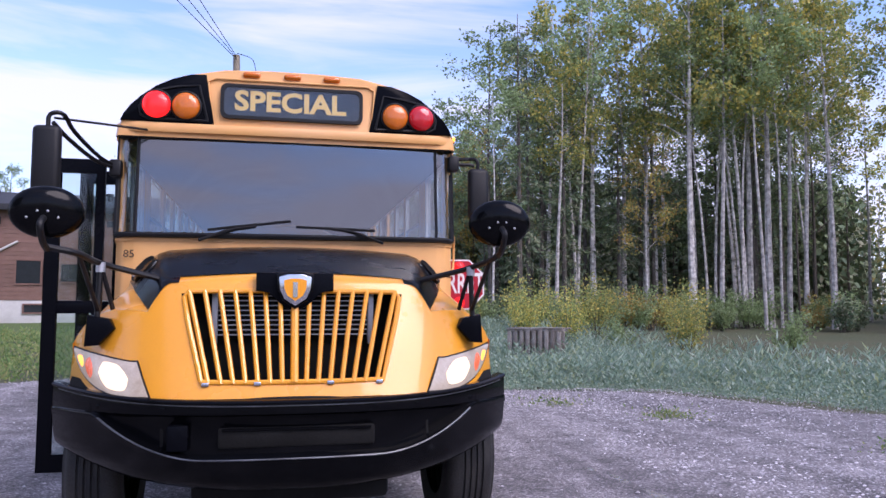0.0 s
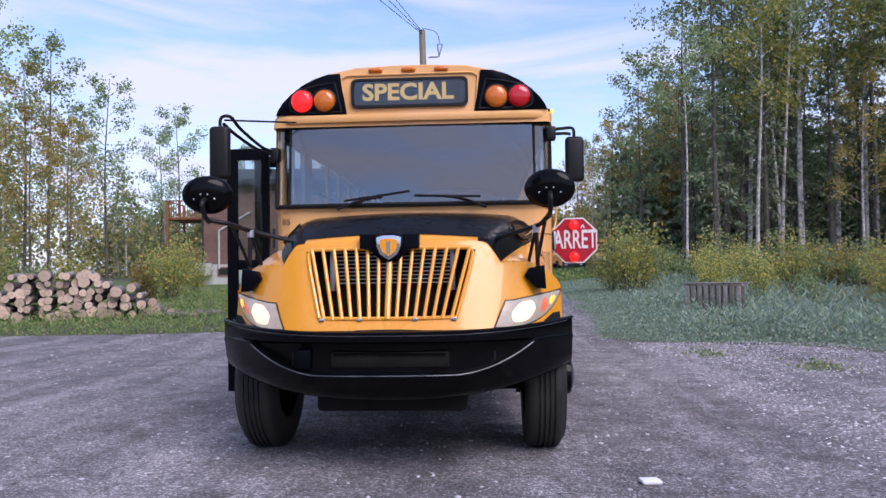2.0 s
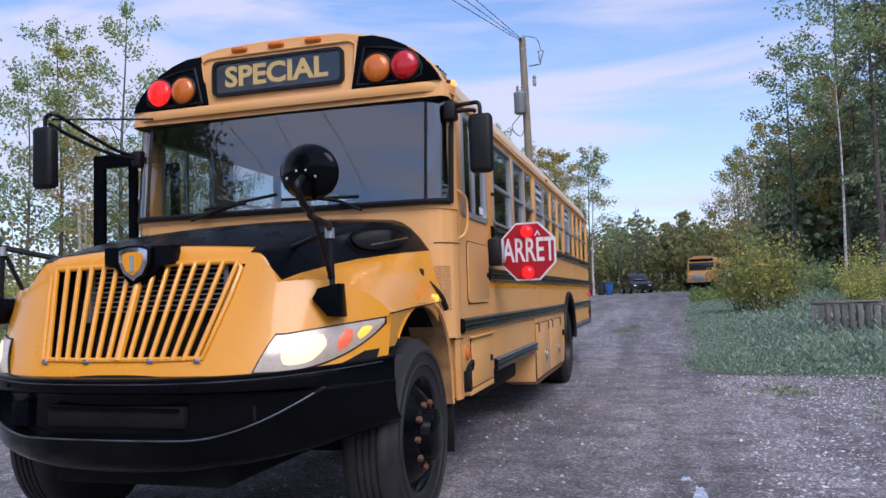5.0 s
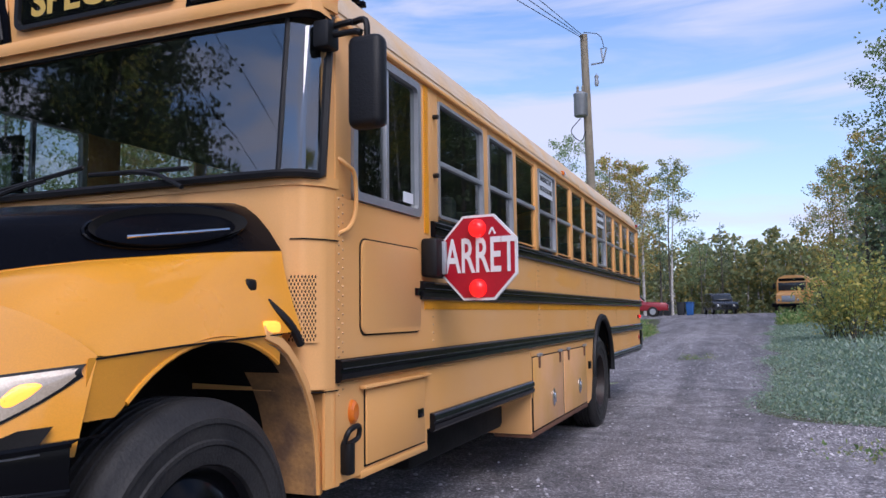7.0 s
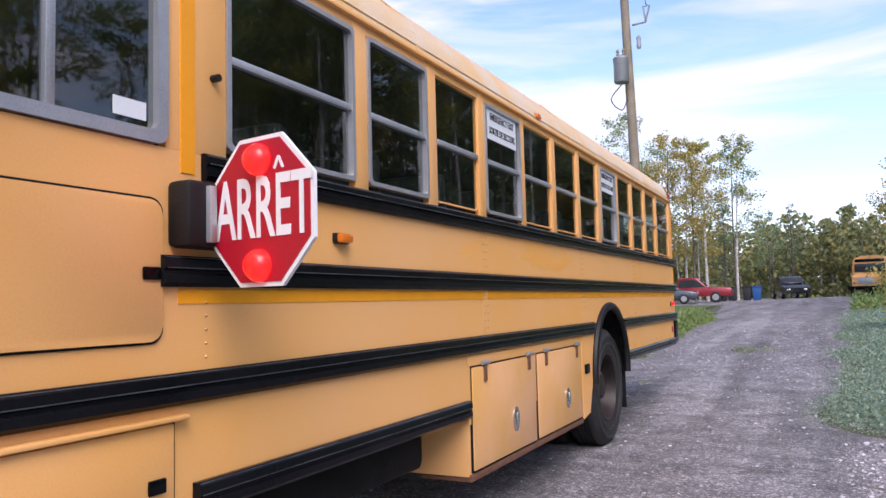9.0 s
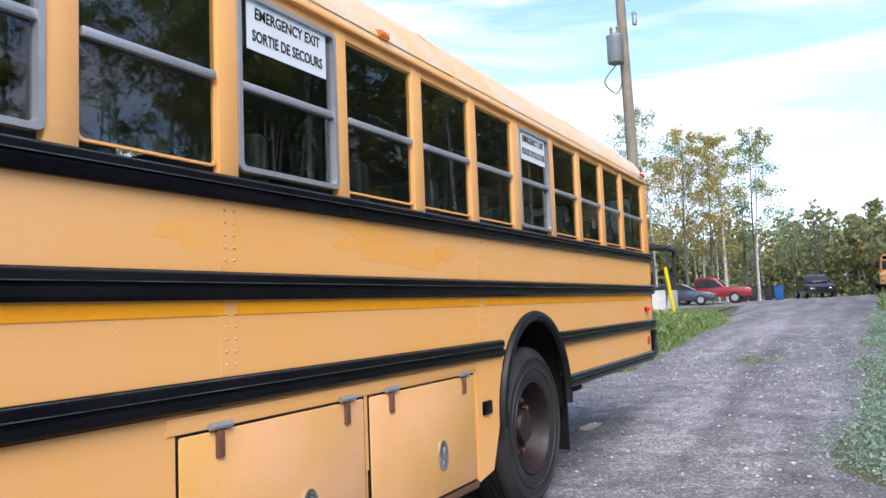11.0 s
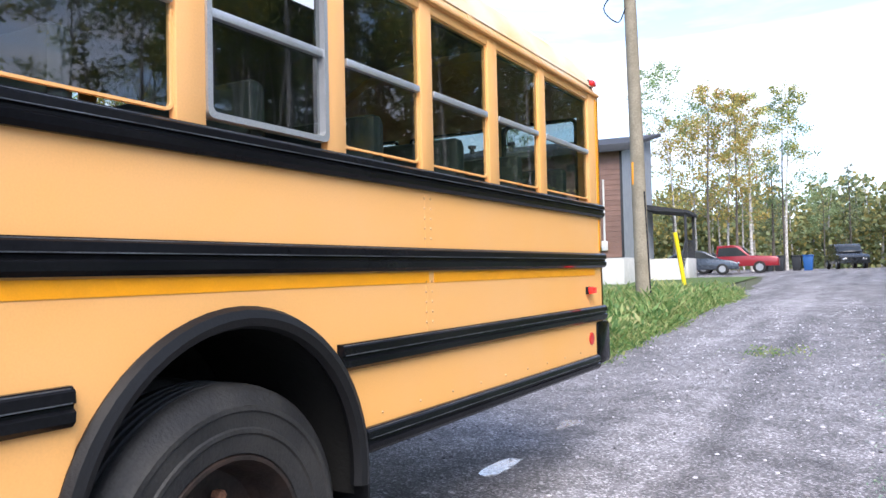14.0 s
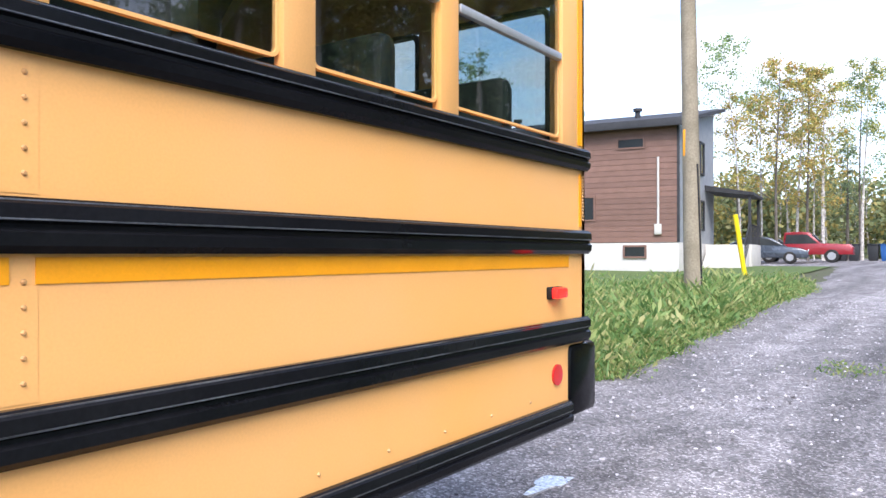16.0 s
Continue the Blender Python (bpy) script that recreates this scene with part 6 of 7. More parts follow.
# beyond the log pile and by the house
for k, x, y, s in (("a1", -21.5, 27.5, 0.9), ("a2", -19.2, 29, 0.92), ("a2", -17.3, 30.5, 0.8), ("g1", -21.0, 30, 0.85), ("g1", -18.2, 26.0, 0.62), ("a1", -25.5, 28, 0.9), ("g1", -16.0, 25.0, 0.55),
                   ("a2", -23.5, 24, 0.9), ("g2", -20.0, 23.5, 0.7), ("b2", -23.0, 26.5, 0.75), ("a2", -28, 23, 1.0), ("a1", -31, 26, 1.0), ("g1", -27, 20, 0.8), ("a2", -19.5, 44, 0.9), ("a2", -22, 47, 0.85),
                   ("g1", -24.5, 40, 0.8), ("a2", -27, 36, 0.9), ("a2", -17.8, 52, 0.8), ("g1", -30, 33, 0.9), ("a1", -35, 30, 1.0), ("a2", -33, 20, 1.0), ("a1", -38, 24, 1.0)):
    plant(k, x, y, R.uniform(0, 360), s)
for i in range(22):
    plant(R.choice(["u1", "u3", "u2", "u3"]), R.uniform(-30, -9.5), R.uniform(18.5, 26), R.uniform(0, 360), R.uniform(0.6, 1.1))
# the stand by the parked cars, and the far edge of the clearing
for k, x, y, s in (("g1", -7.2, 60, 1.0), ("b2", -6.4, 62, 0.72), ("b1", -5.0, 63, 0.68), ("g1", -5.6, 61, 0.95), ("a2", -3.2, 66, 1.0), ("b2", -3.0, 65, 0.75), ("g2", -8.5, 62, 0.95), ("b3", -9.6, 61, 0.9), ("g1", -10.5, 64, 0.9),
                   ("s2", -4.2, 68, 0.85), ("s2", 0.6, 76, 0.8), ("a2", -1.2, 74, 0.6), ("b3", -7.6, 66, 0.8), ("g2", -6.0, 66, 0.9)):
    plant(k, x, y, R.uniform(0, 360), s)
# south-west of the yard, behind the walk
for i in range(16):
    plant(R.choice(["a1", "a1", "b1", "a2", "s1"]), R.uniform(-30, -13), R.uniform(-24, -9), R.uniform(0, 360), R.uniform(0.6, 0.85))

# out of view; their darkened crowns show in the windscreen's reflection
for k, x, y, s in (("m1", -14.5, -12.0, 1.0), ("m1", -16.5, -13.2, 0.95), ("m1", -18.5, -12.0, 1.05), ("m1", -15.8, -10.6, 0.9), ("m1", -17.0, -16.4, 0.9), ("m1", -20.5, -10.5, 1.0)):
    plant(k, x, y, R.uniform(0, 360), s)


def far_woods():
    V, Fc, L, centres = [], [], [], []
    rnd = random.Random(5)
    bm = bmesh.new()
    for i in range(500):
        if i < 290:
            x, y = rnd.uniform(-45, 40), rnd.uniform(76, 100)
        elif i < 350:
            x, y = rnd.uniform(-75, -34), rnd.uniform(20, 80)
        else:
            x, y = (rnd.uniform(-60, 60), rnd.uniform(-85, -60)) if i % 2 else (rnd.uniform(44, 62), rnd.uniform(-30, 62))
        h = rnd.uniform(5.5, 8.6) if y > 74 else rnd.uniform(7.5, 11.5)
        z = ground_z(x, y)
        tube([(x, y, z - 0.3), (x + rnd.uniform(-.3, .3), y, z + h * 0.55), (x + rnd.uniform(-.6, .6), y, z + h)], 0.11, bm, 5, 0.02)
        n = 240
        t = 0.35 + 0.65 * RNG.random(n)
        r = 1.7 * np.sin(np.pi * np.clip((t - 0.28) / 0.75, 0, 1)) ** 0.7 * RNG.random(n) ** 0.5
        a = RNG.uniform(0, 6.28, n)
        centres.append(np.stack([x + r * np.cos(a), y + r * np.sin(a), z + t * h], 1))
        n = 220
        centres.append(np.stack([x + RNG.normal(size=n) * 1.5, y + RNG.normal(size=n) * 1.2, z + 4.6 * RNG.random(n) ** 1.3], 1))
    tagged(new("far_trunks", mesh_of("far_trunks", bm, M_BIRCH)), "pale thin trunks of the far woods", "woods", kind="stuff")
    tagged(new("far_woods", leaf_cloud(np.concatenate(centres), 0.42, M_FARLEAF, "far_woods")), "far mixed woods round the clearing", "woods", kind="stuff")


far_woods()


def deep_woods():
    """The dense dark interior of the wood, behind its edge."""
    rnd, cs = random.Random(11), []
    bm = bmesh.new()
    for i in range(290):
        u = rnd.random()
        if i >= 230:
            x, y = 34 + 7 * rnd.random(), 34 - 38 * u
        else:
            x, y = (10 + 30 * u, 46 + 8 * rnd.random() - 8 * u) if i % 2 else (42 + 6 * rnd.random(), 42 - 62 * u)
        h = rnd.uniform(6, 10)
        z = ground_z(x, y)
        tube([(x, y, z - 0.3), (x + rnd.uniform(-0.4, 0.4), y, z + h)], 0.12, bm, 5, 0.03)
        n = 420
        t = RNG.random(n) ** 0.8
        r = (2.4 - 1.6 * t) * RNG.random(n) ** 0.5
        a = RNG.uniform(0, 6.28, n)
        cs.append(np.stack([x + r * np.cos(a), y + r * np.sin(a), z + t * h], 1))
    tagged(new("deep_trunks", mesh_of("deep_trunks", bm, M_BARK)), "dark trunks deep in the wood", "woods", kind="stuff")
    tagged(new("deep_woods", leaf_cloud(np.concatenate(cs), 0.42, M_NEEDLE, "deep_woods")), "dark spruce thicket deep in the wood", "woods", kind="stuff")


deep_woods()

# ---------------------------------------------------------------- the house
M_SIDING = mat("brown_siding", (0.19, 0.105, 0.08), 0.6, 0, 0.2, 3, 40, 0.15, rand=0.12)
M_GREYSIDE = mat("grey_siding", (0.30, 0.32, 0.35), 0.6, 0, 0.15, 3, 40, 0.1)
M_CONCRETE = mat("white_foundation", (0.58, 0.57, 0.55), 0.8, 0, 0.2, 2, 40, 0.2)
M_SHINGLE = mat("dark_shingles", (0.035, 0.037, 0.045), 0.8, 0, 0.3, 3, 30, 0.4)
M_DECK = mat("stained_deck_wood", (0.28, 0.11, 0.055), 0.65, 0, 0.3, 4, 60, 0.2, rand=0.15)
M_DARKGLASS = mat("dark_window_glass", (0.03, 0.035, 0.04), 0.08, 0, 0.2, 4, 40, 0.0)
HM = Matrix.Translation((-6.3, 37.6, 0.5)) @ pose(0, 0, 0, 0, 0, 6)
house = thing("house", (-6.3, 37.6, 0.5), "two-storey house with brown siding and a dark shed roof", "house", rz=6)


def hpart(name, bm, material, parent=None, label="", smooth=True):
    bm.transform(HM)
    return part(name, bm, material, parent or house, label, smooth)


W, D = 8.8, 8.0
hpart("foundation", bx((-W, 0, -0.4), (0, D, 1.35), 0.01), M_CONCRETE, label="white concrete foundation")
hpart("wall", prism([(0.02, 1.35), (D - 0.02, 1.35), (D - 0.02, 7.4), (0.02, 5.85)], "x", -W + 0.02, -0.02), M_GREYSIDE, label="grey-sided walls")
board = None
for i in range(21):
    z = 1.36 + 0.215 * i
    hpart("siding_board", prism([(-0.025, z), (-0.012, z + 0.212), (0.03, z + 0.212), (0.03, z)], "x", -W, 0.0), M_SIDING)
hpart("corner_trim", bx((-0.06, -0.04, 1.36), (0.03, 0.05, 5.85), 0.006), M_SHINGLE)
hpart("corner_trim", bx((-W - 0.03, -0.04, 1.36), (-W + 0.06, 0.05, 5.85), 0.006), M_SHINGLE)
roof = hpart("roof", prism([(-0.45, 5.80), (-0.45, 5.95), (D + 0.4, 7.75), (D + 0.4, 7.58)], "x", -W - 0.4, 0.45), M_SHINGLE, label="dark shingled shed roof")
hpart("fascia", bx((-W - 0.42, -0.50, 5.68), (0.47, -0.44, 5.98), 0.01), M_SHINGLE, roof)
for x, y in ((-5.6, 2.5), (-2.6, 4.2), (-8.0, 3.5)):
    z = 5.95 + (y + 0.45) * 0.2
    hpart("roof_vent", lathe([(0.12, -0.1), (0.12, 0.28), (0.2, 0.3), (0.2, 0.42), (0.0, 0.45)], (x, y, z), "z", 14), M_SHINGLE, roof)


def house_window(x0, x1, z0, z1, side=False):
    f = hpart("window", ringframe([(x0, z0), (x1, z0), (x1, z1), (x0, z1)], [(x0 + 0.07, z0 + 0.07), (x1 - 0.07, z0 + 0.07), (x1 - 0.07, z1 - 0.07), (x0 + 0.07, z1 - 0.07)], "x" if side else "y", 0.06 if side else -0.07, -0.04 if side else 0.04), M_SIDING if not side else M_SHINGLE)
    a, b = ((-0.02, x0 + 0.05, z0 + 0.05), (0.02, x1 - 0.05, z1 - 0.05)) if side else ((x0 + 0.05, -0.045, z0 + 0.05), (x1 - 0.05, 0.02, z1 - 0.05))
    hpart("pane", bx(a, b), M_DARKGLASS, f)
    return f


for q in ((-2.35, -1.25, 4.95, 5.4), (-4.35, -3.2, 2.2, 3.2), (-8.2, -6.9, 4.95, 5.45), (-6.3, -5.1, 2.1, 3.35)):
    house_window(*q)
wf = house_window(-5.05, -4.75, 2.1, 3.35)
for q in ((-2.1, -1.2, 0.75, 1.25), (-8.0, -7.0, 0.7, 1.2), (-5.9, -4.9, 0.7, 1.2)):
    house_window(*q)
house_window(4.2, 5.2, 4.3, 5.7, True)
house_window(4.2, 5.2, 1.9, 3.2, True)
hpart("meter_pipe", tube([(-0.75, -0.06, 2.0), (-0.75, -0.06, 4.6)], 0.045, None, 8), M_CONCRETE)
hpart("meter_box", bx((-0.88, -0.14, 1.65), (-0.62, -0.03, 2.05), 0.02), M_CONCRETE)
hpart("heat_pump_pipe", tube([(-7.9, -0.09, 1.1), (-7.9, -0.09, 3.2), (-6.2, -0.09, 4.2)], 0.06, None, 8), M_CONCRETE)
ac = hpart("heat_pump", bx((-9.05, -0.62, 0.75), (-8.25, -0.12, 1.40), 0.03), M_CONCRETE, label="white outdoor heat pump")
hpart("fan_grille", lathe([(0.24, 0.0), (0.25, -0.02), (0.2, -0.03), (0.0, -0.03)], (-8.75, -0.62, 1.08), "y", 20), M_GREYSIDE, ac)
porch = hpart("porch_roof", prism([(-0.1, 3.95), (2.0, 3.55), (2.0, 3.42), (-0.1, 3.7)], "y", 5.6, 9.2), M_SHINGLE, label="dark porch roof")
for y in (5.75, 9.0):
    hpart("porch_post", bx((1.75, y - 0.06, 0.3), (1.87, y + 0.06, 3.5), 0.01), M_SHINGLE, porch)
for i in range(5):
    hpart("porch_step", bx((0.1, 4.1 + 0.3 * i, -0.2), (1.8, 4.42 + 0.3 * i, 0.45 + 0.17 * i), 0.01), M_CONCRETE)
hpart("porch_slab", bx((0.0, 5.6, -0.2), (1.9, 9.1, 1.32), 0.02), M_CONCRETE)
rail = hpart("porch_rail", tube([(1.8, 4.0, 1.3), (1.8, 5.6, 2.2), (1.8, 9.0, 2.2)], 0.025, None, 6), M_SHINGLE, label="black metal porch rail")
for i in range(22):
    y = 4.1 + 0.23 * i
    zt = 1.3 + 0.9 * min(1, (y - 4.0) / 1.6)
    hpart("baluster", tube([(1.8, y, zt - 0.95), (1.8, y, zt)], 0.012, None, 5), M_SHINGLE, rail)
# deck on the other end
for z in (1.25, 4.0):
    hpart("deck_floor", bx((-W - 2.1, 0.3, z - 0.14), (-W - 0.03, 3.6, z), 0.01), M_DECK)
    rl = hpart("deck_rail", bx((-W - 2.1, 0.28, z + 0.88), (-W - 0.03, 0.36, z + 0.94), 0.01), M_DECK)
    for i in range(17):
        x = -W - 2.06 + 0.125 * i
        hpart("baluster", bx((x, 0.30, z), (x + 0.04, 0.34, z + 0.9)), M_DECK, rl)
    hpart("deck_rail", bx((-W - 2.12, 0.3, z + 0.88), (-W - 2.04, 3.6, z + 0.94), 0.01), M_DECK)
for y in (0.35, 3.5):
    hpart("deck_post", bx((-W - 2.1, y - 0.06, -0.3), (-W - 1.96, y + 0.06, 4.9), 0.01), M_DECK)
for i in range(7):
    hpart("stair_tread", bx((-W - 2.35 - 0.27 * i, 0.5, 1.05 - 0.18 * i), (-W - 2.06 - 0.27 * i, 1.6, 1.10 - 0.18 * i), 0.006), M_DECK)
hpart("stair_rail", tube([(-W - 2.1, 0.45, 2.1), (-W - 4.1, 0.45, 0.75)], 0.04, None, 6), M_DECK)
hpart("stair_stringer", tube([(-W - 2.1, 0.5, 1.1), (-W - 4.1, 0.5, -0.25)], 0.07, None, 6), M_DECK)

# ---------------------------------------------------------------- pole, wires and marker
M_POLE = mat("weathered_pole_wood", (0.30, 0.26, 0.19), 0.85, 0, 0.3, 3, 30, 0.4, col2=(0.2, 0.17, 0.12))
M_GALV = mat("galvanised_steel", (0.42, 0.44, 0.46), 0.45, 0.6, 0.2, 5, 60, 0.05)
PX, PY = -1.50, 22.9
pole = thing("utility_pole", (PX, PY, 0.3), "weathered wooden utility pole with a grey transformer", "utility pole")
part("pole_shaft", tube([(PX + 0.1, PY - 0.1, 0.2), (PX, PY, 5.0), (PX - 0.12, PY + 0.1, 10.05)], 0.16, None, 14, 0.115), M_POLE, pole)
tr = part("transformer", lathe([(0.0, 0.0), (0.19, 0.0), (0.21, 0.03), (0.21, 0.62), (0.22, 0.64), (0.22, 0.70), (0.12, 0.76), (0.0, 0.77)], (PX - 0.2, PY - 0.28, 7.35), "z", 24), M_GALV, pole, "grey cylindrical transformer")
for dx in (-0.08, 0.08):
    part("bushing", lathe([(0.03, 0), (0.05, 0.05), (0.03, 0.1), (0.05, 0.15), (0.02, 0.22), (0, 0.22)], (PX - 0.2 + dx, PY - 0.28, 8.1), "z", 10), M_POLE, tr)
cut = part("fuse_cutout", tube([(PX + 0.12, PY - 0.1, 9.0), (PX + 0.5, PY - 0.15, 9.0), (PX + 0.62, PY - 0.15, 9.45), (PX + 0.45, PY - 0.15, 9.45), (PX + 0.5, PY - 0.15, 9.05)], 0.03, None, 6), M_GALV, pole)
part("jumper_wire", tube(smooth_line([(PX + 0.55, PY - 0.15, 9.45), (PX + 0.4, PY - 0.1, 9.9), (PX - 0.1, PY, 10.1)]), 0.012, None, 5), M_WIRE, pole)
part("jumper_wire", tube(smooth_line([(PX - 0.2, PY - 0.3, 7.3), (PX - 0.5, PY - 0.35, 6.9), (PX - 0.25, PY - 0.2, 6.6), (PX - 0.1, PY - 0.12, 6.9)]), 0.014, None, 5), M_WIRE, pole)
part("arrester", lathe([(0.05, 0), (0.07, 0.1), (0.05, 0.2), (0.07, 0.3), (0.0, 0.4)], (PX + 0.28, PY - 0.1, 8.3), "z", 10), M_GALV, pole)
part("ground_wire", tube([(PX + 0.25, PY - 0.1, 0.3), (PX + 0.16, PY - 0.1, 3.0)], 0.03, None, 6), M_WIRE, pole)
part("yellow_tag", bx((PX - 0.06, PY - 0.165, 3.15), (PX + 0.06, PY - 0.148, 3.62), 0.004), M_TAPE, pole, "bright yellow tag")
for k, (ex, ez, z0) in enumerate(((-15.0, 9.9, 9.9), (-12.0, 9.9, 9.95), (-9.0, 9.9, 10.0))):
    pts = []
    for i in range(41):
        t = i / 40
        pts.append((PX - 0.12 + (ex - PX) * t, PY + (-34 - PY) * t, z0 + (ez - z0) * t - 1.3 * 4 * t * (1 - t) * 0.5))
    single("power_line", tube(pts, 0.011, None, 5), M_WIRE, "thin black overhead power line", "power line", "power lines")
sp = thing("utility_pole", (-12.0, -34, 0), "wooden utility pole at the far end of the lines", "utility pole")
part("pole_shaft", tube([(-12.0, -34, -0.2), (-12.0, -34, 10.3)], 0.16, None, 12, 0.12), M_POLE, sp)
part("crossarm", bx((-15.3, -34.1, 9.70), (-8.7, -33.9, 9.89), 0.02), M_POLE, sp)
M_YEL = mat("yellow_plastic", (0.82, 0.62, 0.0), 0.4, 0, 0.08, 5, 60, 0.0)
gm = thing("guy_wire_guard", (-1.75, 28.2, 0.5), "bright yellow guy wire guard leaning in the grass", "marker")
part("guard_tube", tube([(-1.72, 28.2, 0.45), (-1.95, 28.0, 2.35)], 0.055, None, 10), M_YEL, gm)

# ---------------------------------------------------------------- log pile
M_CUT = mat("sawn_log_end", (0.66, 0.52, 0.40), 0.8, 0, 0.3, 22, 90, 0.2, col2=(0.40, 0.28, 0.20), rand=0.3)
M_LOGBARK = mat("log_bark", (0.09, 0.072, 0.062), 0.9, 0, 0.4, 12, 50, 0.5, col2=(0.38, 0.35, 0.32), mixat=0.7, rand=0.3)
pile = thing("log_pile", (-10.6, 16.2, 0.1), "stack of cut birch and poplar logs on the grass", "log pile")
lm = []
for r in (0.075, 0.10, 0.125, 0.155):
    bm = bmesh.new()
    lathe([(0.0, -0.6), (r * 0.96, -0.6), (r, -0.585), (r * 0.98, 0.0), (r, 0.6), (0.0, 0.6)], (0, 0, 0), "y", 14, bm)
    for v in bm.verts:
        v.co.x *= 1 + 0.06 * math.sin(3 * math.atan2(v.co.z, v.co.x))
    me = mesh_of("log", bm, [M_LOGBARK, M_CUT])
    for f in me.polygons:
        if abs(f.normal.y) > 0.8:
            f.material_index = 1
    lm.append(me)
ux, uy = Vector((0.965, 0.26, 0)), Vector((-0.26, 0.965, 0))
RL = random.Random(3)
cnt = 0
for row in range(6):
    n = 17 - int(1.3 * row) - (row > 3) * 2
    for i in range(n):
        q = RL.choice([0, 1, 1, 2, 2, 3])
        s = (i - (n - 1) / 2) * 0.25 + RL.uniform(-0.09, 0.09) - 0.12 * row
        p = Vector((-10.45, 16.0, 0)) + ux * s + uy * RL.uniform(-0.14, 0.14)
        z = ground_z(p.x, p.y) + 0.13 + row * 0.205 + RL.uniform(-0.06, 0.06)
        lg = new("log", lm[q])
        lg.parent = pile
        lg.matrix_parent_inverse = WORLD_OF[pile.name].inverted()
        lg.matrix_basis = Matrix.Translation((p.x, p.y, z)) @ pose(0, 0, 0, RL.uniform(-3, 3), RL.uniform(0, 360), 24 + RL.uniform(-7, 7))
for k, (x, y, a) in enumerate(((-7.6, 15.6, 70), (-7.2, 15.9, 95), (-8.4, 16.6, 40))):
    o = new("loose_log", lm[k])
    o.matrix_basis = Matrix.Translation((x, y, ground_z(x, y) + 0.1)) @ pose(0, 0, 0, 0, 0, a)
    tagged(o, "single birch log lying beside the stack", "log", "loose logs")

# ---------------------------------------------------------------- stacked pallets in the weeds
M_PALLET = mat("weathered_pallet_wood", (0.34, 0.32, 0.30), 0.85, 0, 0.35, 6, 50, 0.3, col2=(0.20, 0.17, 0.14), rand=0.25)
PM = Matrix.Translation((6.1, 14.75, ground_z(6.1, 14.75))) @ pose(0, 0, 0, 0, 0, -42)
for k in range(2):
    pal = thing("pallet", (6.1, 14.75 + 0.25 * k, 0.2), "grey weathered wooden pallet standing on edge in weeds", "pallet", "pallets")
    for i in range(9):
        bm = bx((-0.72 + 0.165 * i, 0.25 * k - 0.01, 0.03), (-0.62 + 0.165 * i, 0.25 * k + 0.012, 0.78 - 0.05 * RL.random()), 0.003)
        bm.transform(PM)
        part("slat", bm, M_PALLET, pal)
    for z in (0.08, 0.42, 0.74):
        bm = bx((-0.74, 0.25 * k + 0.012, z), (0.74, 0.25 * k + 0.10, z + 0.05), 0.004)
        bm.transform(PM)
        part("stringer", bm, M_PALLET, pal)
for i in range(7):
    bm = bx((-0.74, -0.02 + 0.1 * i, 0.80), (0.74, 0.06 + 0.1 * i, 0.822), 0.003)
    bm.transform(PM @ pose(0, 0, 0, 0, RL.uniform(-1, 1), RL.uniform(-2, 2)))
    single("loose_board", bm, M_PALLET, "loose grey board lying on the pallets", "board", "loose boards")

# ---------------------------------------------------------------- parked vehicles
M_GREYCAR = mat("grey_blue_car_paint", (0.06, 0.075, 0.10), 0.25, 0.3, 0.1, 3, 60, 0.0, coat=0.6)
M_REDCAR = mat("red_truck_paint", (0.30, 0.015, 0.025), 0.3, 0.1, 0.15, 3, 60, 0.0, coat=0.5)
M_DARKCAR = mat("black_car_paint", (0.02, 0.022, 0.026), 0.25, 0.2, 0.1, 3, 60, 0.0, coat=0.6)


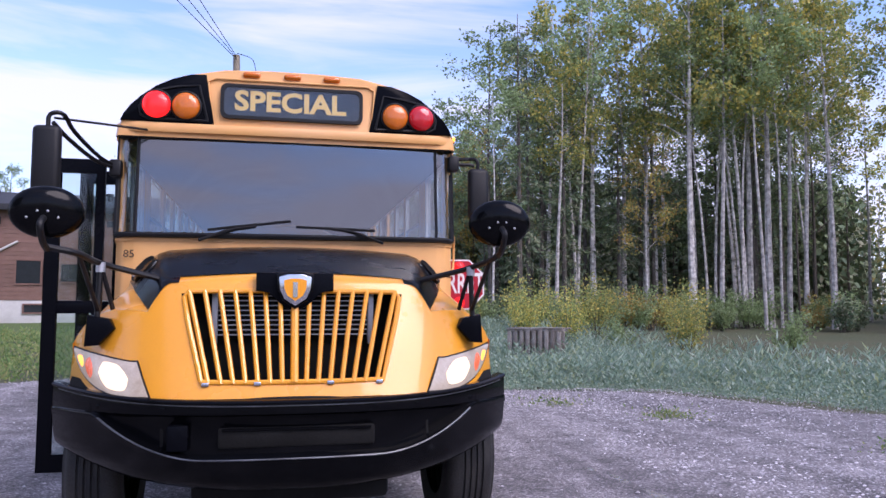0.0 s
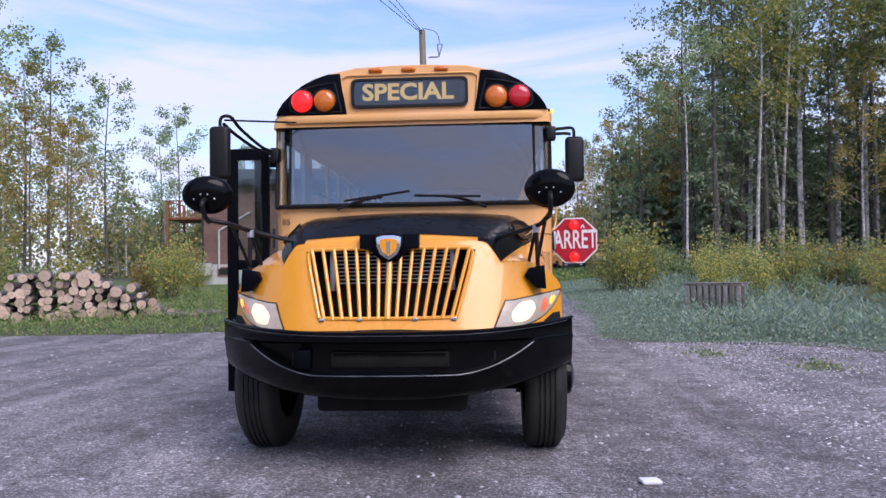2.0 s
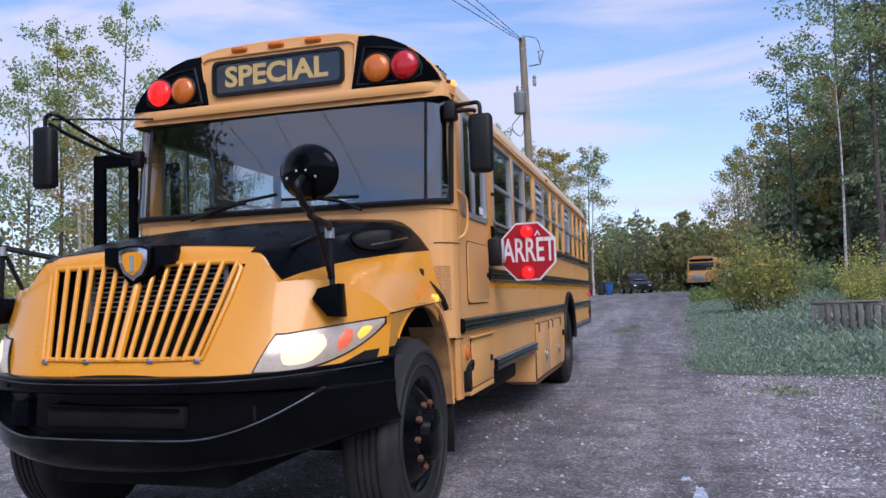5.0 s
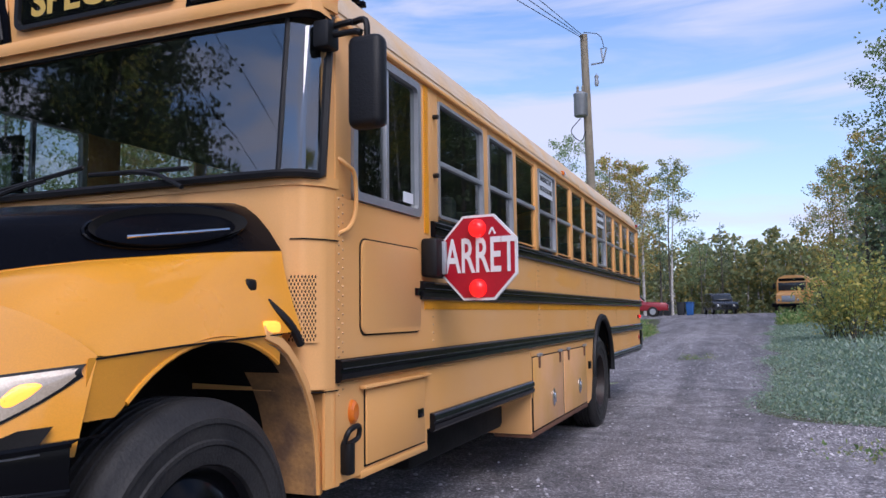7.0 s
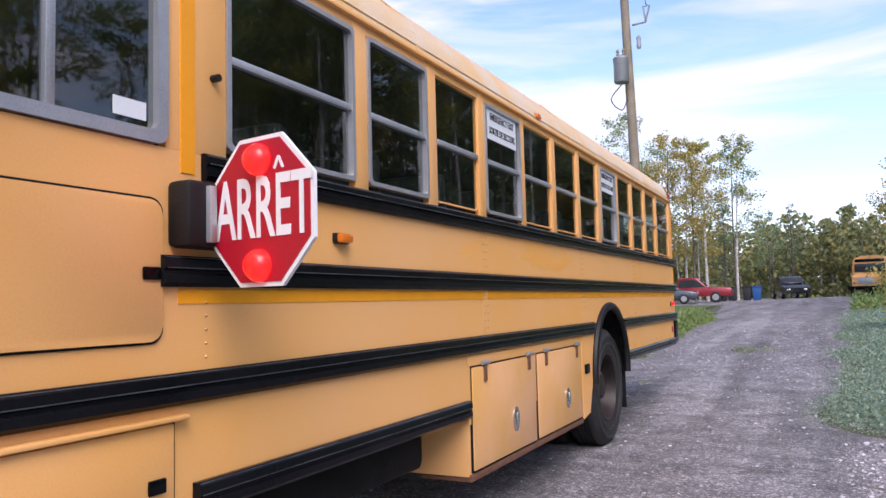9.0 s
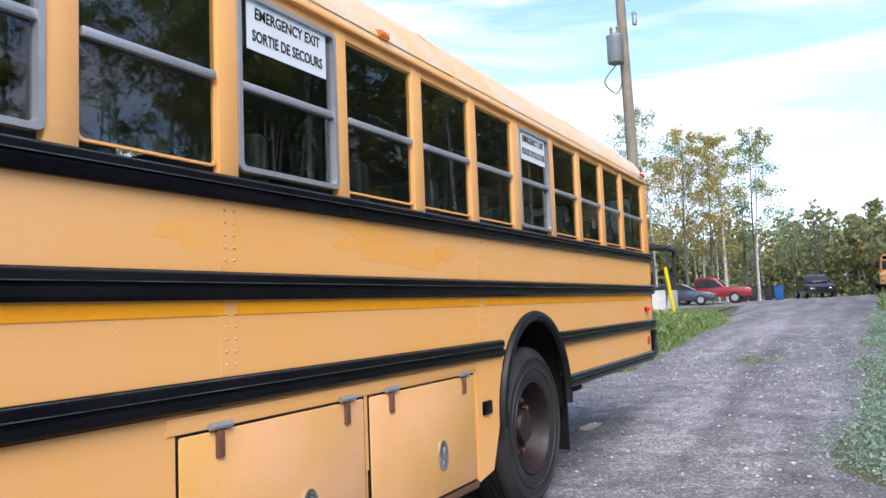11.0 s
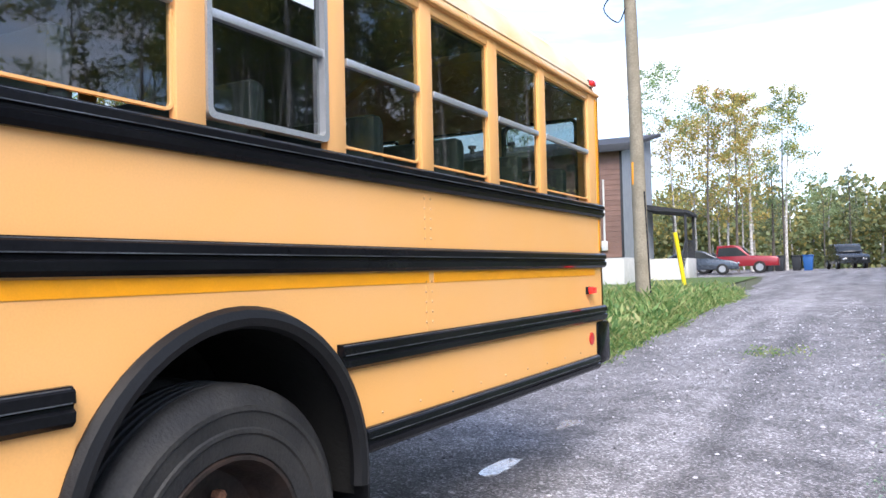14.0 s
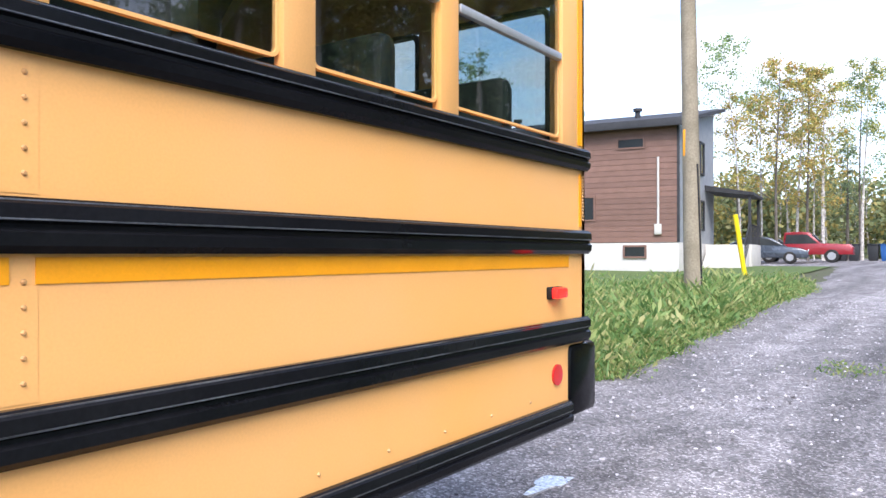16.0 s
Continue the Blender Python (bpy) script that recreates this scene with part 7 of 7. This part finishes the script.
def vehicle(name, x, y, rz, label, category, paint, body, cabin, width, axles, wr=0.33):
    """body and cabin: side outlines (along, up); the nose points along +x of the thing."""
    z = ground_z(x, y)
    m = Matrix.Translation((x, y, z)) @ pose(0, 0, 0, 0, 0, rz)
    t = thing(name, (x, y, z), label, category, "parked vehicles", rz)

    def add(n, bm, material, par, lab=""):
        bm.transform(m)
        return part(n, bm, material, par, lab)
    b = add("body", prism(body, "y", -width / 2, width / 2, bev=0.06), paint, t)
    k = 0.86
    add("cabin", prism(cabin, "y", -width / 2 * k, width / 2 * k, bev=0.08), paint, t)
    cx = sum(p[0] for p in cabin) / len(cabin)
    zt, zb = max(p[1] for p in cabin), min(p[1] for p in cabin)
    inner = [(cx + (px - cx) * 0.86, zb + 0.05 + (pz - zb) * 0.74) for px, pz in cabin]
    for s in (1, -1):
        add("side_window", prism(inner, "y", s * width / 2 * k - 0.01, s * (width / 2 * k + 0.012)), M_DARKGLASS, t)
    xf, xr = max(p[0] for p in cabin), min(p[0] for p in cabin)
    add("windscreen", bx((xf - 0.35, -width / 2 * k + 0.1, zb + 0.10), (xf - 0.22, width / 2 * k - 0.1, zt - 0.12), 0.01, rot=Euler((0, -0.75, 0)).to_matrix()), M_DARKGLASS, t)
    nx = max(p[0] for p in body)
    for s in (1, -1):
        add("headlamp", bx((nx - 0.06, s * (width / 2 - 0.32) - 0.14, 0.62), (nx + 0.015, s * (width / 2 - 0.32) + 0.14, 0.74), 0.02), M_CHROME, b)
        add("tail_lamp", bx((min(p[0] for p in body) - 0.015, s * (width / 2 - 0.25) - 0.12, 0.75), (min(p[0] for p in body) + 0.05, s * (width / 2 - 0.25) + 0.12, 0.9), 0.02), M_REDLENS, b)
    for ax in axles:
        for s in (1, -1):
            w = add("wheel", lathe([(0.0, -0.1), (wr * 0.9, -0.1), (wr, -0.06), (wr, 0.06), (wr * 0.9, 0.1), (0.0, 0.1)], (ax, s * (width / 2 - 0.08), wr), "y", 24), M_TYRE, t)
            add("rim", lathe([(0.0, -0.115), (wr * 0.55, -0.115), (wr * 0.6, -0.08), (wr * 0.6, 0.08), (wr * 0.55, 0.115), (0.0, 0.115)], (ax, s * (width / 2 - 0.08), wr), "y", 16), M_ALU, w)
    return t


SEDAN = [(-2.3, 0.30), (-2.32, 0.75), (-2.15, 0.98), (-1.0, 1.0), (0.9, 0.95), (1.9, 0.82), (2.28, 0.66), (2.3, 0.30)]
SEDCAB = [(-1.75, 0.96), (-0.95, 1.38), (0.0, 1.43), (0.45, 1.38), (1.25, 0.92)]
TRUCK = [(-2.7, 0.45), (-2.72, 1.05), (0.2, 1.05), (1.2, 1.08), (2.5, 1.02), (2.65, 0.85), (2.65, 0.45)]
TRCAB = [(-0.9, 1.0), (-0.8, 1.70), (0.0, 1.74), (0.45, 1.70), (1.1, 1.02)]
SUV = [(-2.3, 0.38), (-2.34, 1.0), (1.0, 1.05), (2.1, 0.98), (2.3, 0.8), (2.3, 0.38)]
SUVCAB = [(-2.2, 0.98), (-2.0, 1.70), (0.1, 1.74), (0.5, 1.68), (1.15, 1.02)]
vehicle("sedan_car", -6.6, 53.0, 8, "grey-blue sedan parked beside the house", "car", M_GREYCAR, SEDAN, SEDCAB, 1.8, (-1.4, 1.4))
vehicle("pickup_truck", -5.2, 56.4, 4, "old red pickup truck parked on gravel", "truck", M_REDCAR, TRUCK, TRCAB, 1.95, (-1.6, 1.6), 0.38)
vehicle("station_wagon", 0.6, 66.5, -75, "black car parked at the edge of the woods", "car", M_DARKCAR, SUV, SUVCAB, 1.85, (-1.4, 1.4))
vehicle("pickup_truck", 8.4, 64.0, -100, "dark pickup truck parked between the buses", "truck", M_DARKCAR, TRUCK, TRCAB, 1.95, (-1.6, 1.6), 0.38)
M_BIN = mat("blue_bin_plastic", (0.02, 0.10, 0.32), 0.45, 0, 0.1, 4, 50, 0.0)
M_BINB = mat("black_bin_plastic", (0.02, 0.022, 0.026), 0.5, 0, 0.1, 4, 50, 0.0)
for x, y, m, lab in ((-1.5, 63.0, M_BIN, "blue wheeled recycling bin"), (-2.2, 63.1, M_BINB, "black wheeled rubbish bin"), (-3.1, 61.5, M_BINB, "black wheeled rubbish bin"), (-3.7, 61.2, M_BINB, "black wheeled rubbish bin"), (-4.3, 61.0, M_BINB, "black wheeled rubbish bin")):
    z = ground_z(x, y)
    b = thing("wheeled_bin", (x, y, z), lab, "bin", "bins by the drive")
    part("bin_body", prism([(x - 0.24, z), (x + 0.24, z), (x + 0.31, z + 0.98), (x - 0.31, z + 0.98)], "y", y - 0.32, y + 0.32, bev=0.02), m, b)
    part("lid", bx((x - 0.34, y - 0.38, z + 0.98), (x + 0.34, y + 0.36, z + 1.06), 0.03), m, b)


def parked_bus(x, y, rz):
    z = ground_z(x, y)
    m = Matrix.Translation((x, y, z)) @ pose(0, 0, 0, 0, 0, rz)
    t = thing("parked_school_bus", (x, y, z), "old yellow school bus parked at the edge of the woods", "school bus", "parked buses", rz)

    def add(n, bm, material, par=None, lab=""):
        bm.transform(m)
        return part(n, bm, material, par or t, lab)
    sec = [(-1.2, 0.6), (1.2, 0.6), (1.2, 2.55), (1.05, 2.9), (0.6, 3.08), (0, 3.12), (-0.6, 3.08), (-1.05, 2.9), (-1.2, 2.55)]
    add("body", prism(sec, "y", 1.6, 10.5, bev=0.03), M_FADED)
    add("hood", prism([(0.0, 0.75), (0.0, 1.45), (0.25, 1.6), (1.6, 1.8), (1.6, 0.75)], "x", -0.95, 0.95, bev=0.08), M_FADED)
    add("bumper", bx((-1.2, -0.25, 0.5), (1.2, -0.02, 0.78), 0.03), M_BLACK)
    add("grille", bx((-0.5, -0.03, 0.9), (0.5, 0.03, 1.4), 0.02), M_ALU)
    add("windscreen", bx((-1.05, 1.56, 1.85), (1.05, 1.62, 2.5), 0.03), M_DARKGLASS)
    add("sign_panel", bx((-1.0, 1.57, 2.62), (1.0, 1.63, 2.85), 0.02), M_BLACK)
    for s in (1, -1):
        add("headlamp", lathe([(0.11, 0), (0.09, -0.04), (0, -0.05)], (s * 0.72, -0.01, 1.05), "y", 14), M_CHROME)
        for i in range(11):
            add("window", bx((s * 1.19, 2.3 + 0.72 * i, 1.85), (s * 1.215, 2.85 + 0.72 * i, 2.45), 0.02), M_DARKGLASS)
        for zz in (1.2, 1.6):
            add("rub_rail", bx((s * 1.19, 1.9, zz), (s * 1.23, 10.4, zz + 0.09), 0.01), M_RAIL)
        for yy in (0.9, 7.4):
            add("wheel", lathe([(0, -0.12), (0.45, -0.12), (0.5, -0.06), (0.5, 0.1), (0, 0.12)], (s * 1.05, yy, 0.5), "x", 24), M_TYRE)
        add("mirror", bx((s * 1.35 - 0.1, 1.4, 2.0), (s * 1.35 + 0.1, 1.5, 2.4), 0.03), M_RUBBER)
        add("mirror_arm", tube([(s * 1.35, 1.45, 2.4), (s * 1.15, 1.6, 2.5)], 0.02, None, 6), M_RUBBER)


parked_bus(5.8, 66.5, -14)
parked_bus(11.3, 67.5, -20)
